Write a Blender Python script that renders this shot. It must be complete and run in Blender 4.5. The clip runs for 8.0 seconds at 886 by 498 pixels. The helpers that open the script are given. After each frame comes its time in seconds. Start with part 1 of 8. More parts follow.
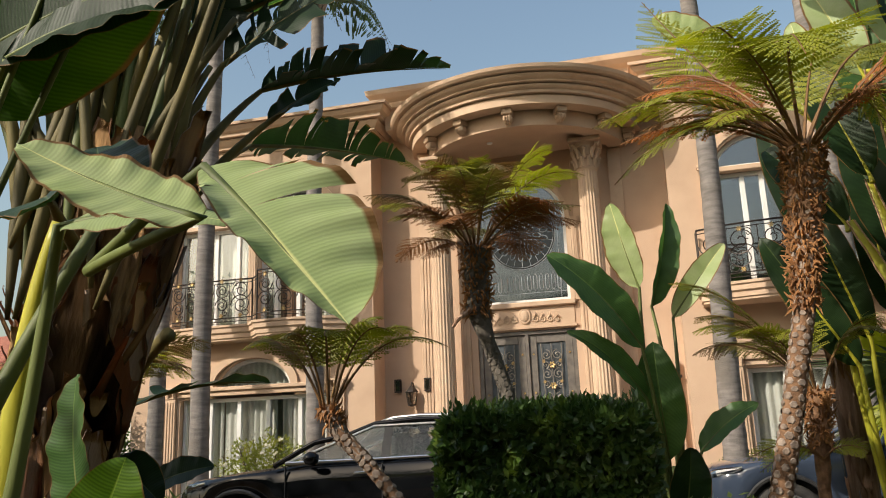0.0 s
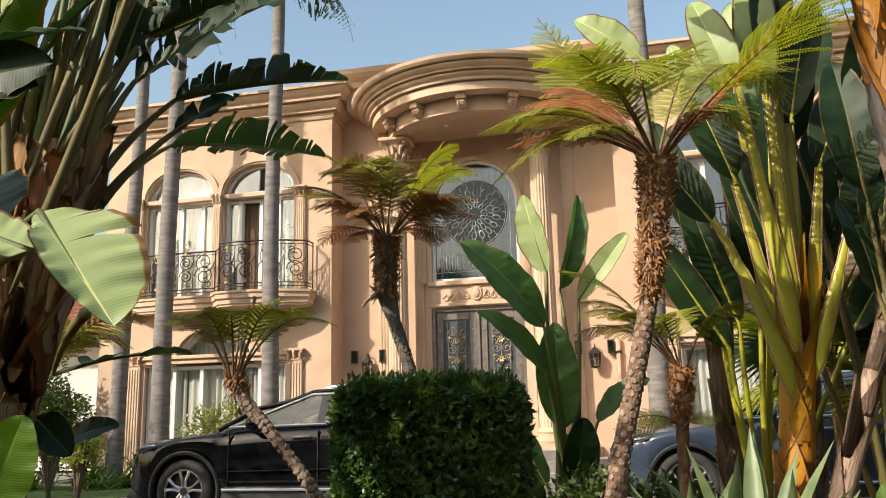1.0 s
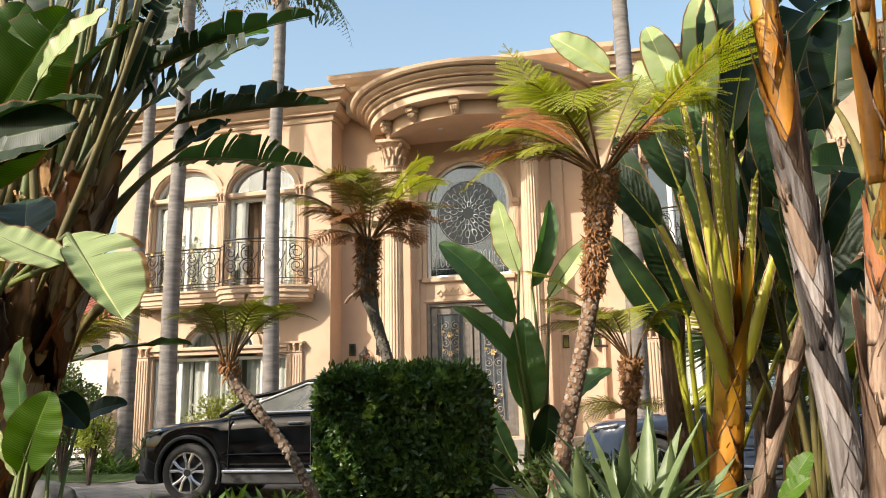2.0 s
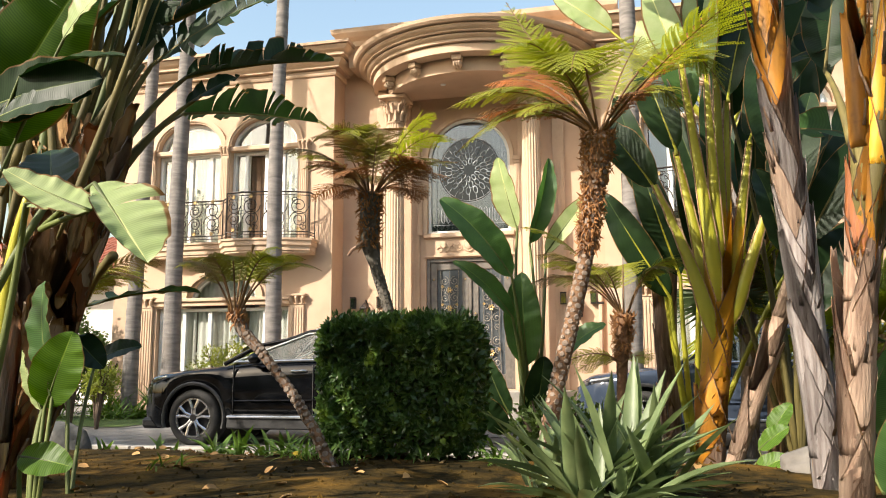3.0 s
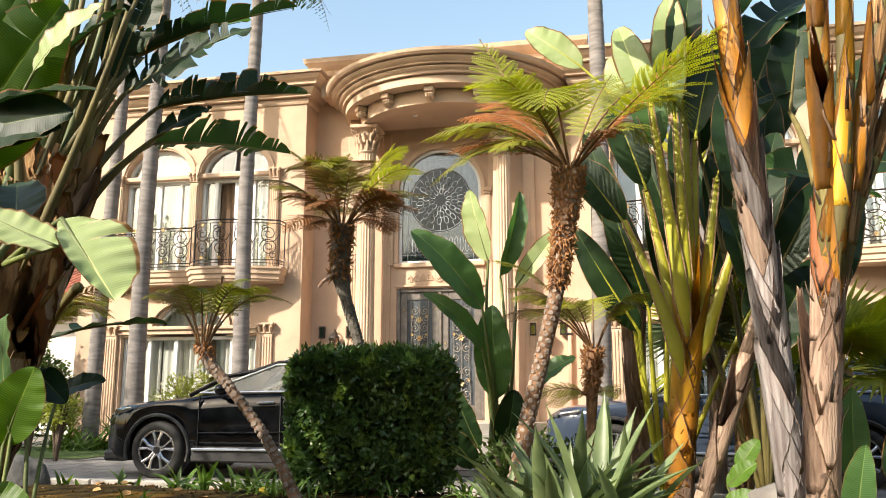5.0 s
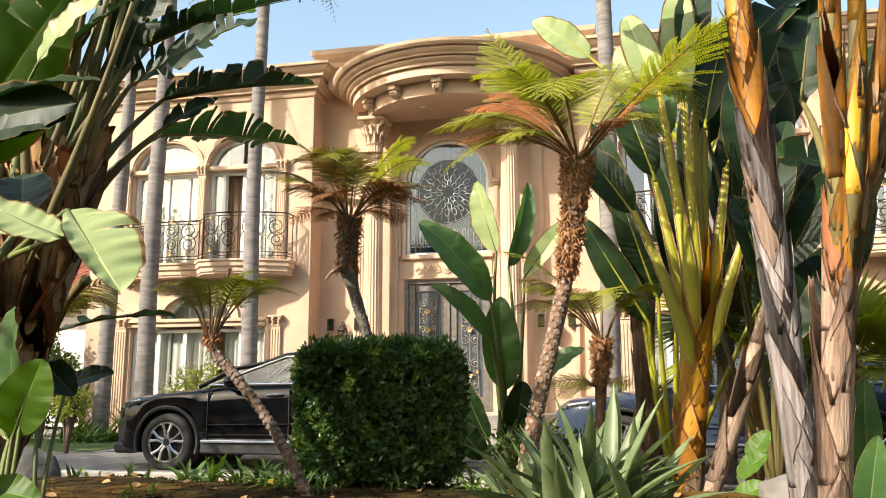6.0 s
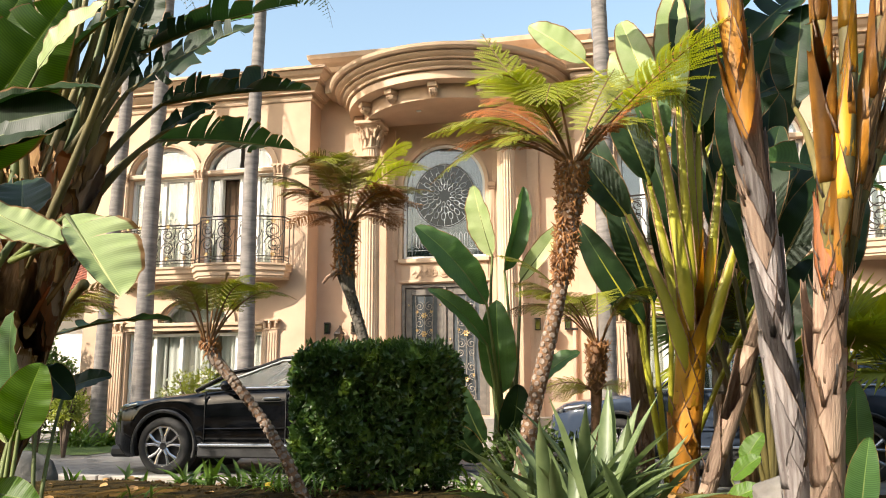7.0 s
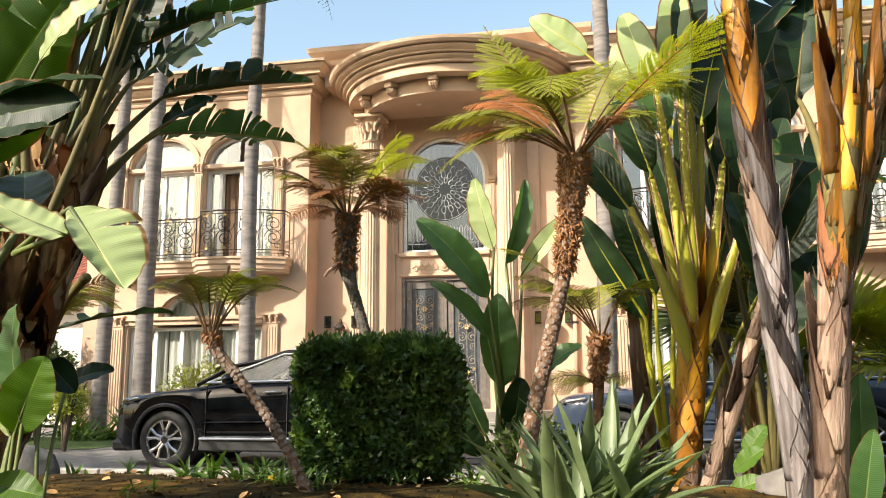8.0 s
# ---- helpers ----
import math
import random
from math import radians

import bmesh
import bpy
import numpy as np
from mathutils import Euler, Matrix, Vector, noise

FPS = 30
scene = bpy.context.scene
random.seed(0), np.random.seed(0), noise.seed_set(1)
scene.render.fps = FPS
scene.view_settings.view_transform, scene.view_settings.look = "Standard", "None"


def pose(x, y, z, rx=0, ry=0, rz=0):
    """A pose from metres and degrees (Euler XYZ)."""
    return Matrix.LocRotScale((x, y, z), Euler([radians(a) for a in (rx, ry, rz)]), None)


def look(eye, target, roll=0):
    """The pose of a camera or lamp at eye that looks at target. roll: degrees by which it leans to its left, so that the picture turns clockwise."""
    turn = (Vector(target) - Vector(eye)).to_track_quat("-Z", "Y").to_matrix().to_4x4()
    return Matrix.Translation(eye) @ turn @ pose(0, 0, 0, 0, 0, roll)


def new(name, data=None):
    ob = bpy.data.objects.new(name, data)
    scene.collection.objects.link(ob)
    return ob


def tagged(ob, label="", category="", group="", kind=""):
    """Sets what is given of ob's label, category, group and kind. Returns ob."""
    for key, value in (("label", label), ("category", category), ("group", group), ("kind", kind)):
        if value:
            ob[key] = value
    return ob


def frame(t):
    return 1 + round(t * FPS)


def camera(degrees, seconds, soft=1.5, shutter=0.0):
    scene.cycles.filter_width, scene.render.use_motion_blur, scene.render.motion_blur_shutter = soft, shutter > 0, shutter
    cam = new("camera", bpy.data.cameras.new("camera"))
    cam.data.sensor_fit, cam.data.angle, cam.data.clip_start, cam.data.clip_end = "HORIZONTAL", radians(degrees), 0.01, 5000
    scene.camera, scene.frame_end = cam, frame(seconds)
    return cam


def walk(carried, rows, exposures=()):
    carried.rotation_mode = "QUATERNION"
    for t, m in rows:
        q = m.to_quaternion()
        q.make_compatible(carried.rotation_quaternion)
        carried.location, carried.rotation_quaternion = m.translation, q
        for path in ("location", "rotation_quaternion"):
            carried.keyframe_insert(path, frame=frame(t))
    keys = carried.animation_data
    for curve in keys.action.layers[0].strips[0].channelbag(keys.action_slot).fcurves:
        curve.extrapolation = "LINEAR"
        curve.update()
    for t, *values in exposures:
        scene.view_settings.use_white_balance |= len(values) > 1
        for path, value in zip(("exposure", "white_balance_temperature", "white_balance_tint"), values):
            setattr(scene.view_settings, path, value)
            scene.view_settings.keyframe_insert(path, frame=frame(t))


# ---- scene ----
cam = camera(57.7, 8.0, soft=1.0)
PATH = [
    (0, (2.413, -15.63, 1.237), (1.928, -13.749, 1.713), -2.2),
    (0.5, (2.788, -15.862, 1.219), (2.238, -13.991, 1.664), -1.4),
    (1, (3.147, -16.133, 1.2), (2.694, -14.228, 1.605), -1.4),
    (1.2, (3.293, -16.231, 1.176), (2.843, -14.322, 1.567), -1.9),
    (2.3, (3.62, -16.89, 1.083), (3.135, -14.989, 1.474), -0.6),
    (2.5, (3.6, -16.922, 1.062), (3.125, -15.012, 1.418), -0.0),
    (3, (3.652, -16.964, 1.062), (3.172, -15.044, 1.348), -0.2),
    (3.5, (3.648, -16.958, 1.074), (3.15, -15.042, 1.362), 0.0),
    (4, (3.613, -16.937, 1.139), (3.141, -15.032, 1.527), 0.8),
    (4.5, (3.643, -16.978, 1.113), (3.244, -15.054, 1.488), 0.1),
    (6, (3.638, -16.94, 1.105), (3.213, -15.015, 1.44), -0.1),
    (6.5, (3.642, -16.955, 1.108), (3.223, -15.03, 1.455), -0.3),
    (7, (3.652, -16.979, 1.101), (3.235, -15.053, 1.445), -0.2),
    (7.5, (3.634, -16.966, 1.093), (3.218, -15.039, 1.428), -0.2),
    (8, (3.627, -16.97, 1.096), (3.211, -15.041, 1.425), -0.3),
]
walk(cam, [(t, look(eye, target, roll)) for t, eye, target, roll in PATH],
     exposures=[(0.0, 0.06), (0.5, 0.14), (1.0, 0.44), (1.6, 0.65), (2.5, 0.80), (4.5, 0.93), (8.0, 0.93)])

# ---- light ----
SUN_DIR = Vector((-0.69, -0.74, 0.72)).normalized()
world = bpy.data.worlds.new("sky")
scene.world = world
world.use_nodes = True
wn = world.node_tree.nodes
sky = wn.new("ShaderNodeTexSky")
sky.sky_type = "NISHITA"
sky.sun_disc = False
sky.sun_elevation = math.asin(SUN_DIR.z)
sky.sun_rotation = math.atan2(SUN_DIR.x, SUN_DIR.y)
sky.air_density, sky.dust_density, sky.ozone_density = 1.7, 3.2, 1.3
wn["Background"].inputs["Strength"].default_value = 0.15
world.node_tree.links.new(sky.outputs["Color"], wn["Background"].inputs["Color"])
sun_data = bpy.data.lights.new("sun", "SUN")
sun_data.energy, sun_data.angle, sun_data.color = 4.6, radians(0.6), (1.0, 0.905, 0.78)
sun = new("sun", sun_data)
sun.matrix_world = look(SUN_DIR * 60, (0, 0, 0))


# ---- building helpers ----
def part(name, bm, material, parent=None, label="", smooth=False):
    """Link a bmesh as one mesh object, under a thing or a part if one is given."""
    me = bpy.data.meshes.new(name)
    bm.to_mesh(me)
    bm.free()
    me.materials.append(material)
    if smooth:
        me.shade_smooth()
    ob = new(name, me)
    if parent is not None:
        ob.parent = parent
    if label:
        ob["label"] = label
    return ob


def thing(name, label, category, group="", at=None, kind=""):
    ob = new(name)
    ob.empty_display_size = 0.2
    if at is not None:
        ob.matrix_basis = at
    return tagged(ob, label, category, group, kind)


def mesh_of(bm, name, material, smooth=False):
    me = bpy.data.meshes.new(name)
    bm.to_mesh(me)
    bm.free()
    me.materials.append(material)
    if smooth:
        me.shade_smooth()
    return me


def inst(name, me, parent, m=None, label=""):
    """An object of its own on shared mesh data."""
    ob = new(name, me)
    ob.parent = parent
    if m is not None:
        ob.matrix_basis = m
    if label:
        ob["label"] = label
    return ob


def box(bm, x0, x1, y0, y1, z0, z1, bevel=0.0, m=None):
    mid = Matrix.Translation(((x0 + x1) / 2, (y0 + y1) / 2, (z0 + z1) / 2)) @ Matrix.Diagonal((abs(x1 - x0), abs(y1 - y0), abs(z1 - z0), 1))
    r = bmesh.ops.create_cube(bm, size=1.0, matrix=(m @ mid) if m is not None else mid)
    if bevel > 0:
        es = list({e for v in r["verts"] for e in v.link_edges})
        bmesh.ops.bevel(bm, geom=es, offset=bevel, segments=1, affect="EDGES", profile=0.5)


def tube(bm, pts, radii, seg=8, cap=True):
    """A tube of varying radius along points."""
    pts = [Vector(p) for p in pts]
    if not isinstance(radii, (list, tuple)):
        radii = [radii] * len(pts)
    rings = []
    ref = None
    for i, p in enumerate(pts):
        d = (pts[min(i + 1, len(pts) - 1)] - pts[max(i - 1, 0)]).normalized()
        if ref is None:
            ref = d.orthogonal().normalized()
        ref = (ref - d * ref.dot(d)).normalized()
        side = d.cross(ref)
        rings.append([bm.verts.new(p + (ref * math.cos(a) + side * math.sin(a)) * radii[i]) for a in [2 * math.pi * k / seg for k in range(seg)]])
    for a, b in zip(rings, rings[1:]):
        for k in range(seg):
            bm.faces.new((a[k], a[(k + 1) % seg], b[(k + 1) % seg], b[k]))
    if cap:
        bm.faces.new(rings[0][::-1])
        bm.faces.new(rings[-1])


def sweep(bm, path, profile, closed_path=False, cap=True):
    """A moulding: profile points (out, z) along plan points (x, y); out is to the right of the way."""
    n = len(path)
    rings = []
    for i in range(n):
        p = Vector(path[i])
        if closed_path:
            a, b = Vector(path[i - 1]), Vector(path[(i + 1) % n])
        else:
            a, b = Vector(path[max(i - 1, 0)]), Vector(path[min(i + 1, n - 1)])
        d1 = (p - a).normalized() if (p - a).length > 1e-6 else (b - p).normalized()
        d2 = (b - p).normalized() if (b - p).length > 1e-6 else d1
        n1, n2 = Vector((d1.y, -d1.x)), Vector((d2.y, -d2.x))
        mi = (n1 + n2)
        mi = mi.normalized() / max(0.3, mi.normalized().dot(n1))
        rings.append([bm.verts.new((p.x + mi.x * o, p.y + mi.y * o, z)) for o, z in profile])
    m = len(profile)
    pairs = list(zip(rings, rings[1:])) + ([(rings[-1], rings[0])] if closed_path else [])
    for a, b in pairs:
        for k in range(m):
            bm.faces.new((a[k], b[k], b[(k + 1) % m], a[(k + 1) % m]))
    if cap and not closed_path:
        bm.faces.new(rings[0])
        bm.faces.new(rings[-1][::-1])


def lathe(bm, prof, seg=24, cx=0.0, cy=0.0, ripple=0.0, waves=0):
    rings = []
    for r, z in prof:
        ring = []
        for k in range(seg):
            a = 2 * math.pi * k / seg
            rr = r * (1 - ripple * (0.5 - 0.5 * math.cos(waves * a))) if waves else r
            ring.append(bm.verts.new((cx + rr * math.cos(a), cy + rr * math.sin(a), z)))
        rings.append(ring)
    for a, b in zip(rings, rings[1:]):
        for k in range(seg):
            bm.faces.new((a[k], a[(k + 1) % seg], b[(k + 1) % seg], b[k]))
    bm.faces.new(rings[0][::-1])
    bm.faces.new(rings[-1])


def prism(bm, poly, y0, y1):
    """A plate: outline (x, z), from depth y0 to y1."""
    a = [bm.verts.new((x, y0, z)) for x, z in poly]
    b = [bm.verts.new((x, y1, z)) for x, z in poly]
    bm.faces.new(a)
    bm.faces.new(b[::-1])
    n = len(poly)
    for k in range(n):
        bm.faces.new((a[k], b[k], b[(k + 1) % n], a[(k + 1) % n]))


def arch_line(xc, half, z0, zs, n=16, rise=None):
    """Outline of an arched opening, from bottom left over the arch to bottom right."""
    rise = half if rise is None else rise
    pts = [(xc - half, z0)]
    pts += [(xc - half * math.cos(math.pi * k / n), zs + rise * math.sin(math.pi * k / n)) for k in range(n + 1)]
    pts.append((xc + half, z0))
    return pts


def band(bm, outer, inner, y0, y1):
    """A frame between two open outlines of equal count, (x, z), from y0 to y1."""
    def ring(p, y):
        return [bm.verts.new((x, y, z)) for x, z in p]
    of, nf, ob, nb = ring(outer, y0), ring(inner, y0), ring(outer, y1), ring(inner, y1)
    for k in range(len(outer) - 1):
        bm.faces.new((of[k], of[k + 1], nf[k + 1], nf[k]))
        bm.faces.new((ob[k + 1], ob[k], nb[k], nb[k + 1]))
        bm.faces.new((of[k + 1], of[k], ob[k], ob[k + 1]))
        bm.faces.new((nf[k], nf[k + 1], nb[k + 1], nb[k]))
    for k in (0, -1):
        bm.faces.new((of[k], nf[k], nb[k], ob[k]))


def grid_sheet(bm, x0, x1, y0, y1, nx, ny, height):
    vs = [[bm.verts.new((x0 + (x1 - x0) * i / nx, y0 + (y1 - y0) * j / ny, 0)) for i in range(nx + 1)] for j in range(ny + 1)]
    for row in vs:
        for v in row:
            v.co.z = height(v.co.x, v.co.y)
    for j in range(ny):
        for i in range(nx):
            bm.faces.new((vs[j][i], vs[j][i + 1], vs[j + 1][i + 1], vs[j + 1][i]))


# ---- materials ----
def mat(name, base, second=None, scale=4.0, rough=0.6, metal=0.0, bump=0.0, bump_scale=40.0, detail=6.0, spread=(0.35, 0.65), per_object=0.0, translucent=0.0, coat=0.0, stretch=None, spots=None, spot_scale=1.2, spot_amount=(0.58, 0.72), wave=None):
    """A procedural surface: two colours mixed by noise, larger spots for stains and painted light, fine relief."""
    m = bpy.data.materials.new(name)
    m.use_nodes = True
    nt = m.node_tree
    N, L = nt.nodes, nt.links
    b = N["Principled BSDF"]
    b.inputs["Roughness"].default_value = rough
    b.inputs["Metallic"].default_value = metal
    if coat:
        b.inputs["Coat Weight"].default_value = coat
        b.inputs["Coat Roughness"].default_value = 0.03
    co = N.new("ShaderNodeTexCoord")
    vec = co.outputs["Object"]
    if stretch:
        mp = N.new("ShaderNodeMapping")
        mp.inputs["Scale"].default_value = stretch
        L.new(vec, mp.inputs["Vector"])
        vec = mp.outputs["Vector"]
    second = second or tuple(c * 0.8 for c in base)
    no = N.new("ShaderNodeTexNoise")
    no.inputs["Scale"].default_value, no.inputs["Detail"].default_value = scale, detail
    L.new(vec, no.inputs["Vector"])
    ramp = N.new("ShaderNodeValToRGB")
    ramp.color_ramp.elements[0].position, ramp.color_ramp.elements[1].position = spread
    ramp.color_ramp.elements[0].color, ramp.color_ramp.elements[1].color = (*second, 1), (*base, 1)
    L.new(no.outputs["Fac"], ramp.inputs["Fac"])
    col = ramp.outputs["Color"]
    if wave:
        # wave: (scale, colour, strength, direction) for veins and rings
        wv = N.new("ShaderNodeTexWave")
        wv.bands_direction = wave[3]
        wv.inputs["Scale"].default_value = wave[0]
        wv.inputs["Distortion"].default_value = 1.0
        wv.inputs["Detail"].default_value = 2.0
        L.new(co.outputs["Object"], wv.inputs["Vector"])
        wm = N.new("ShaderNodeMix")
        wm.data_type = "RGBA"
        wm.inputs["B"].default_value = (*wave[1], 1)
        mu = N.new("ShaderNodeMath")
        mu.operation = "MULTIPLY"
        mu.inputs[1].default_value = wave[2]
        L.new(wv.outputs["Fac"], mu.inputs[0])
        L.new(mu.outputs[0], wm.inputs["Factor"])
        L.new(col, wm.inputs["A"])
        col = wm.outputs["Result"]
    if spots:
        n2 = N.new("ShaderNodeTexNoise")
        n2.inputs["Scale"].default_value, n2.inputs["Detail"].default_value = spot_scale, 5.0
        L.new(co.outputs["Object"], n2.inputs["Vector"])
        r2 = N.new("ShaderNodeMapRange")
        r2.inputs["From Min"].default_value, r2.inputs["From Max"].default_value = spot_amount
        L.new(n2.outputs["Fac"], r2.inputs["Value"])
        mx = N.new("ShaderNodeMix")
        mx.data_type = "RGBA"
        mx.inputs["B"].default_value = (*spots, 1)
        L.new(r2.outputs["Result"], mx.inputs["Factor"])
        L.new(col, mx.inputs["A"])
        col = mx.outputs["Result"]
    if per_object:
        inf = N.new("ShaderNodeObjectInfo")
        hs = N.new("ShaderNodeHueSaturation")
        mr = N.new("ShaderNodeMapRange")
        mr.inputs["To Min"].default_value, mr.inputs["To Max"].default_value = 1 - per_object, 1 + per_object
        L.new(inf.outputs["Random"], mr.inputs["Value"])
        L.new(mr.outputs["Result"], hs.inputs["Value"])
        L.new(col, hs.inputs["Color"])
        col = hs.outputs["Color"]
    L.new(col, b.inputs["Base Color"])
    if bump:
        nb = N.new("ShaderNodeTexNoise")
        nb.inputs["Scale"].default_value, nb.inputs["Detail"].default_value = bump_scale, 8.0
        L.new(vec, nb.inputs["Vector"])
        bp = N.new("ShaderNodeBump")
        bp.inputs["Strength"].default_value, bp.inputs["Distance"].default_value = bump, 0.02
        L.new(nb.outputs["Fac"], bp.inputs["Height"])
        L.new(bp.outputs["Normal"], b.inputs["Normal"])
    if translucent:
        tr = N.new("ShaderNodeBsdfTranslucent")
        br = N.new("ShaderNodeHueSaturation")
        br.inputs["Value"].default_value, br.inputs["Saturation"].default_value = 1.7, 1.1
        L.new(col, br.inputs["Color"])
        L.new(br.outputs["Color"], tr.inputs["Color"])
        ms = N.new("ShaderNodeMixShader")
        ms.inputs["Fac"].default_value = translucent
        L.new(b.outputs[0], ms.inputs[1])
        L.new(tr.outputs[0], ms.inputs[2])
        L.new(ms.outputs[0], N["Material Output"].inputs["Surface"])
    return m


def glass_mat(name, tint, rough=0.02, see=0.5, ior=1.6):
    """A window pane: mirror-like gloss over a tinted clear sheet."""
    m = bpy.data.materials.new(name)
    m.use_nodes = True
    N, L = m.node_tree.nodes, m.node_tree.links
    gl, tr, ms, fr = N.new("ShaderNodeBsdfGlossy"), N.new("ShaderNodeBsdfTransparent"), N.new("ShaderNodeMixShader"), N.new("ShaderNodeFresnel")
    gl.inputs["Roughness"].default_value = rough
    tr.inputs["Color"].default_value = (*tint, 1)
    fr.inputs["IOR"].default_value = ior
    mr = N.new("ShaderNodeMapRange")
    mr.inputs["To Min"].default_value, mr.inputs["To Max"].default_value = 1 - see, 1.0
    L.new(fr.outputs[0], mr.inputs["Value"])
    L.new(mr.outputs["Result"], ms.inputs["Fac"])
    L.new(tr.outputs[0], ms.inputs[1])
    L.new(gl.outputs[0], ms.inputs[2])
    L.new(ms.outputs[0], N["Material Output"].inputs["Surface"])
    return m


M_STUCCO = mat("stucco", (0.575, 0.405, 0.28), (0.505, 0.35, 0.24), 1.3, 0.85, bump=0.25, bump_scale=60, spots=(0.43, 0.295, 0.20), spot_scale=0.7, spot_amount=(0.55, 0.85))
M_TRIM = mat("cast_stone_trim", (0.60, 0.43, 0.295), (0.50, 0.35, 0.235), 2.0, 0.75, bump=0.2, bump_scale=35, spots=(0.36, 0.24, 0.16), spot_scale=2.2, spot_amount=(0.62, 0.9))
M_WHITE = mat("white_frame_paint", (0.78, 0.77, 0.74), (0.70, 0.69, 0.66), 3.0, 0.4, bump=0.05)
M_GLASS = glass_mat("window_glass", (0.94, 0.96, 0.96), 0.02, 0.90)
M_DARK_GLASS = glass_mat("dark_leaded_glass", (0.10, 0.13, 0.15), 0.03, 0.97, 1.35)
M_BEVEL_GLASS = glass_mat("pale_bevelled_glass", (0.42, 0.48, 0.52), 0.06, 0.88, 1.4)
M_CAR_GLASS = glass_mat("car_glass", (0.58, 0.64, 0.64), 0.01, 0.93, 1.3)
M_CURTAIN = mat("curtain_cloth", (0.90, 0.88, 0.80), (0.80, 0.78, 0.69), 6, 0.9, bump=0.2, stretch=(6, 6, 0.4), translucent=0.25)
M_BROWN = mat("brown_curtain", (0.30, 0.19, 0.12), (0.24, 0.15, 0.09), 5, 0.9)
M_INSIDE = mat("room_wall", (0.30, 0.28, 0.25), None, 2, 0.9)
M_IRON = mat("wrought_iron", (0.035, 0.030, 0.028), (0.06, 0.045, 0.035), 20, 0.45, metal=0.6, bump=0.2)
M_DOOR = mat("grey_iron_door", (0.19, 0.165, 0.14), (0.13, 0.115, 0.10), 8, 0.45, metal=0.3, bump=0.15)
M_SCROLL = mat("worn_grey_scroll", (0.36, 0.33, 0.28), (0.20, 0.18, 0.155), 14, 0.4, metal=0.4, bump=0.2)
M_GOLD = mat("gilded_iron", (0.62, 0.45, 0.20), (0.42, 0.29, 0.13), 20, 0.45, metal=0.4)
M_SILVER = mat("silvered_bars", (0.50, 0.52, 0.54), (0.24, 0.26, 0.28), 9, 0.35, metal=0.5)
M_PAVE = mat("driveway_paving", (0.20, 0.19, 0.175), (0.135, 0.128, 0.118), 3, 0.85, bump=0.3, bump_scale=30, spots=(0.17, 0.15, 0.13), spot_scale=0.9)
M_STEP = mat("stone_step", (0.40, 0.365, 0.32), (0.31, 0.285, 0.25), 5, 0.7, bump=0.2)
# the orange spots paint sunlit patches into the soil colour
M_SOIL = mat("garden_soil", (0.055, 0.035, 0.009), (0.013, 0.010, 0.003), 7, 1.0, bump=1.0, bump_scale=22, detail=9.0, spread=(0.38, 0.62), spots=(0.13, 0.072, 0.014), spot_scale=1.7, spot_amount=(0.54, 0.66))
M_SOIL.node_tree.nodes["Principled BSDF"].inputs["Specular IOR Level"].default_value = 0.1
M_LAWN = mat("lawn", (0.10, 0.16, 0.035), (0.06, 0.11, 0.02), 12, 0.9, bump=0.8, bump_scale=60)
M_BARK_PALM = mat("palm_bark", (0.245, 0.22, 0.20), (0.14, 0.125, 0.115), 3, 0.9, bump=0.5, bump_scale=14, stretch=(1, 1, 5), spots=(0.15, 0.13, 0.11), spot_scale=1.1)
M_BARK_FERN = mat("tree_fern_bark", (0.27, 0.15, 0.08), (0.14, 0.075, 0.04), 14, 0.95, bump=0.8, bump_scale=30)
M_FERN_SCALE = mat("fern_leaf_scar", (0.37, 0.295, 0.235), (0.19, 0.14, 0.105), 26, 0.9, bump=0.4, per_object=0.2)

# ---- ground ----
def mound(x, y):
    """Height of the planting bed: a low rise in front of the drive."""
    e = max(0.0, min(1.0, (-8.9 - y) / 2.0))
    s = e * e * (3 - 2 * e)
    w = 0.34 * s
    left = max(0.0, min(1.0, (x + 3.2) / 2.0))
    return w * left + 0.03 * s * (noise.noise(Vector((x * 1.3, y * 1.3, 0))) + 0.5 * noise.noise(Vector((x * 4, y * 4, 3))))


bm = bmesh.new()
grid_sheet(bm, -400, 400, -400, 400, 8, 8, lambda x, y: -0.06)
tagged(part("ground", bm, M_PAVE), "dull earth and paving out to the horizon", "ground", kind="structure")
bm = bmesh.new()
box(bm, -30, 16, -7.9, 0.3, -0.05, 0.0)
drive = tagged(part("driveway", bm, M_PAVE), "grey stone paved driveway in dappled shade", "driveway", kind="structure")
bm = bmesh.new()
grid_sheet(bm, -14, 16, -24, -7.6, 150, 90, lambda x, y: 0.012 + mound(x, y))
bed = tagged(part("planting_bed", bm, M_SOIL, smooth=True), "brown bare soil planting bed with dead leaves", "soil", kind="structure")
bm = bmesh.new()
grid_sheet(bm, -16, -5.2, -4.6, -2.0, 40, 16, lambda x, y: 0.03 + 0.015 * noise.noise(Vector((x, y, 0))))
lawn = tagged(part("lawn", bm, M_LAWN), "small strip of bright green lawn", "lawn", kind="structure")


# ---- house ----
house = thing("house", "peach stucco two-storey mansion with round portico and cornice", "house")
TOP, BAND, Y_WING = 7.6, 3.5, -0.65


def plate(poly, y, t=0.3, name="wall", material=None, parent=None, label=""):
    bm = bmesh.new()
    prism(bm, poly, y, y + t)
    bmesh.ops.recalc_face_normals(bm, faces=bm.faces)
    return part(name, bm, material or M_STUCCO, parent or house, label)


def rect(x0, x1, z0, z1):
    return [(x0, z0), (x1, z0), (x1, z1), (x0, z1)]


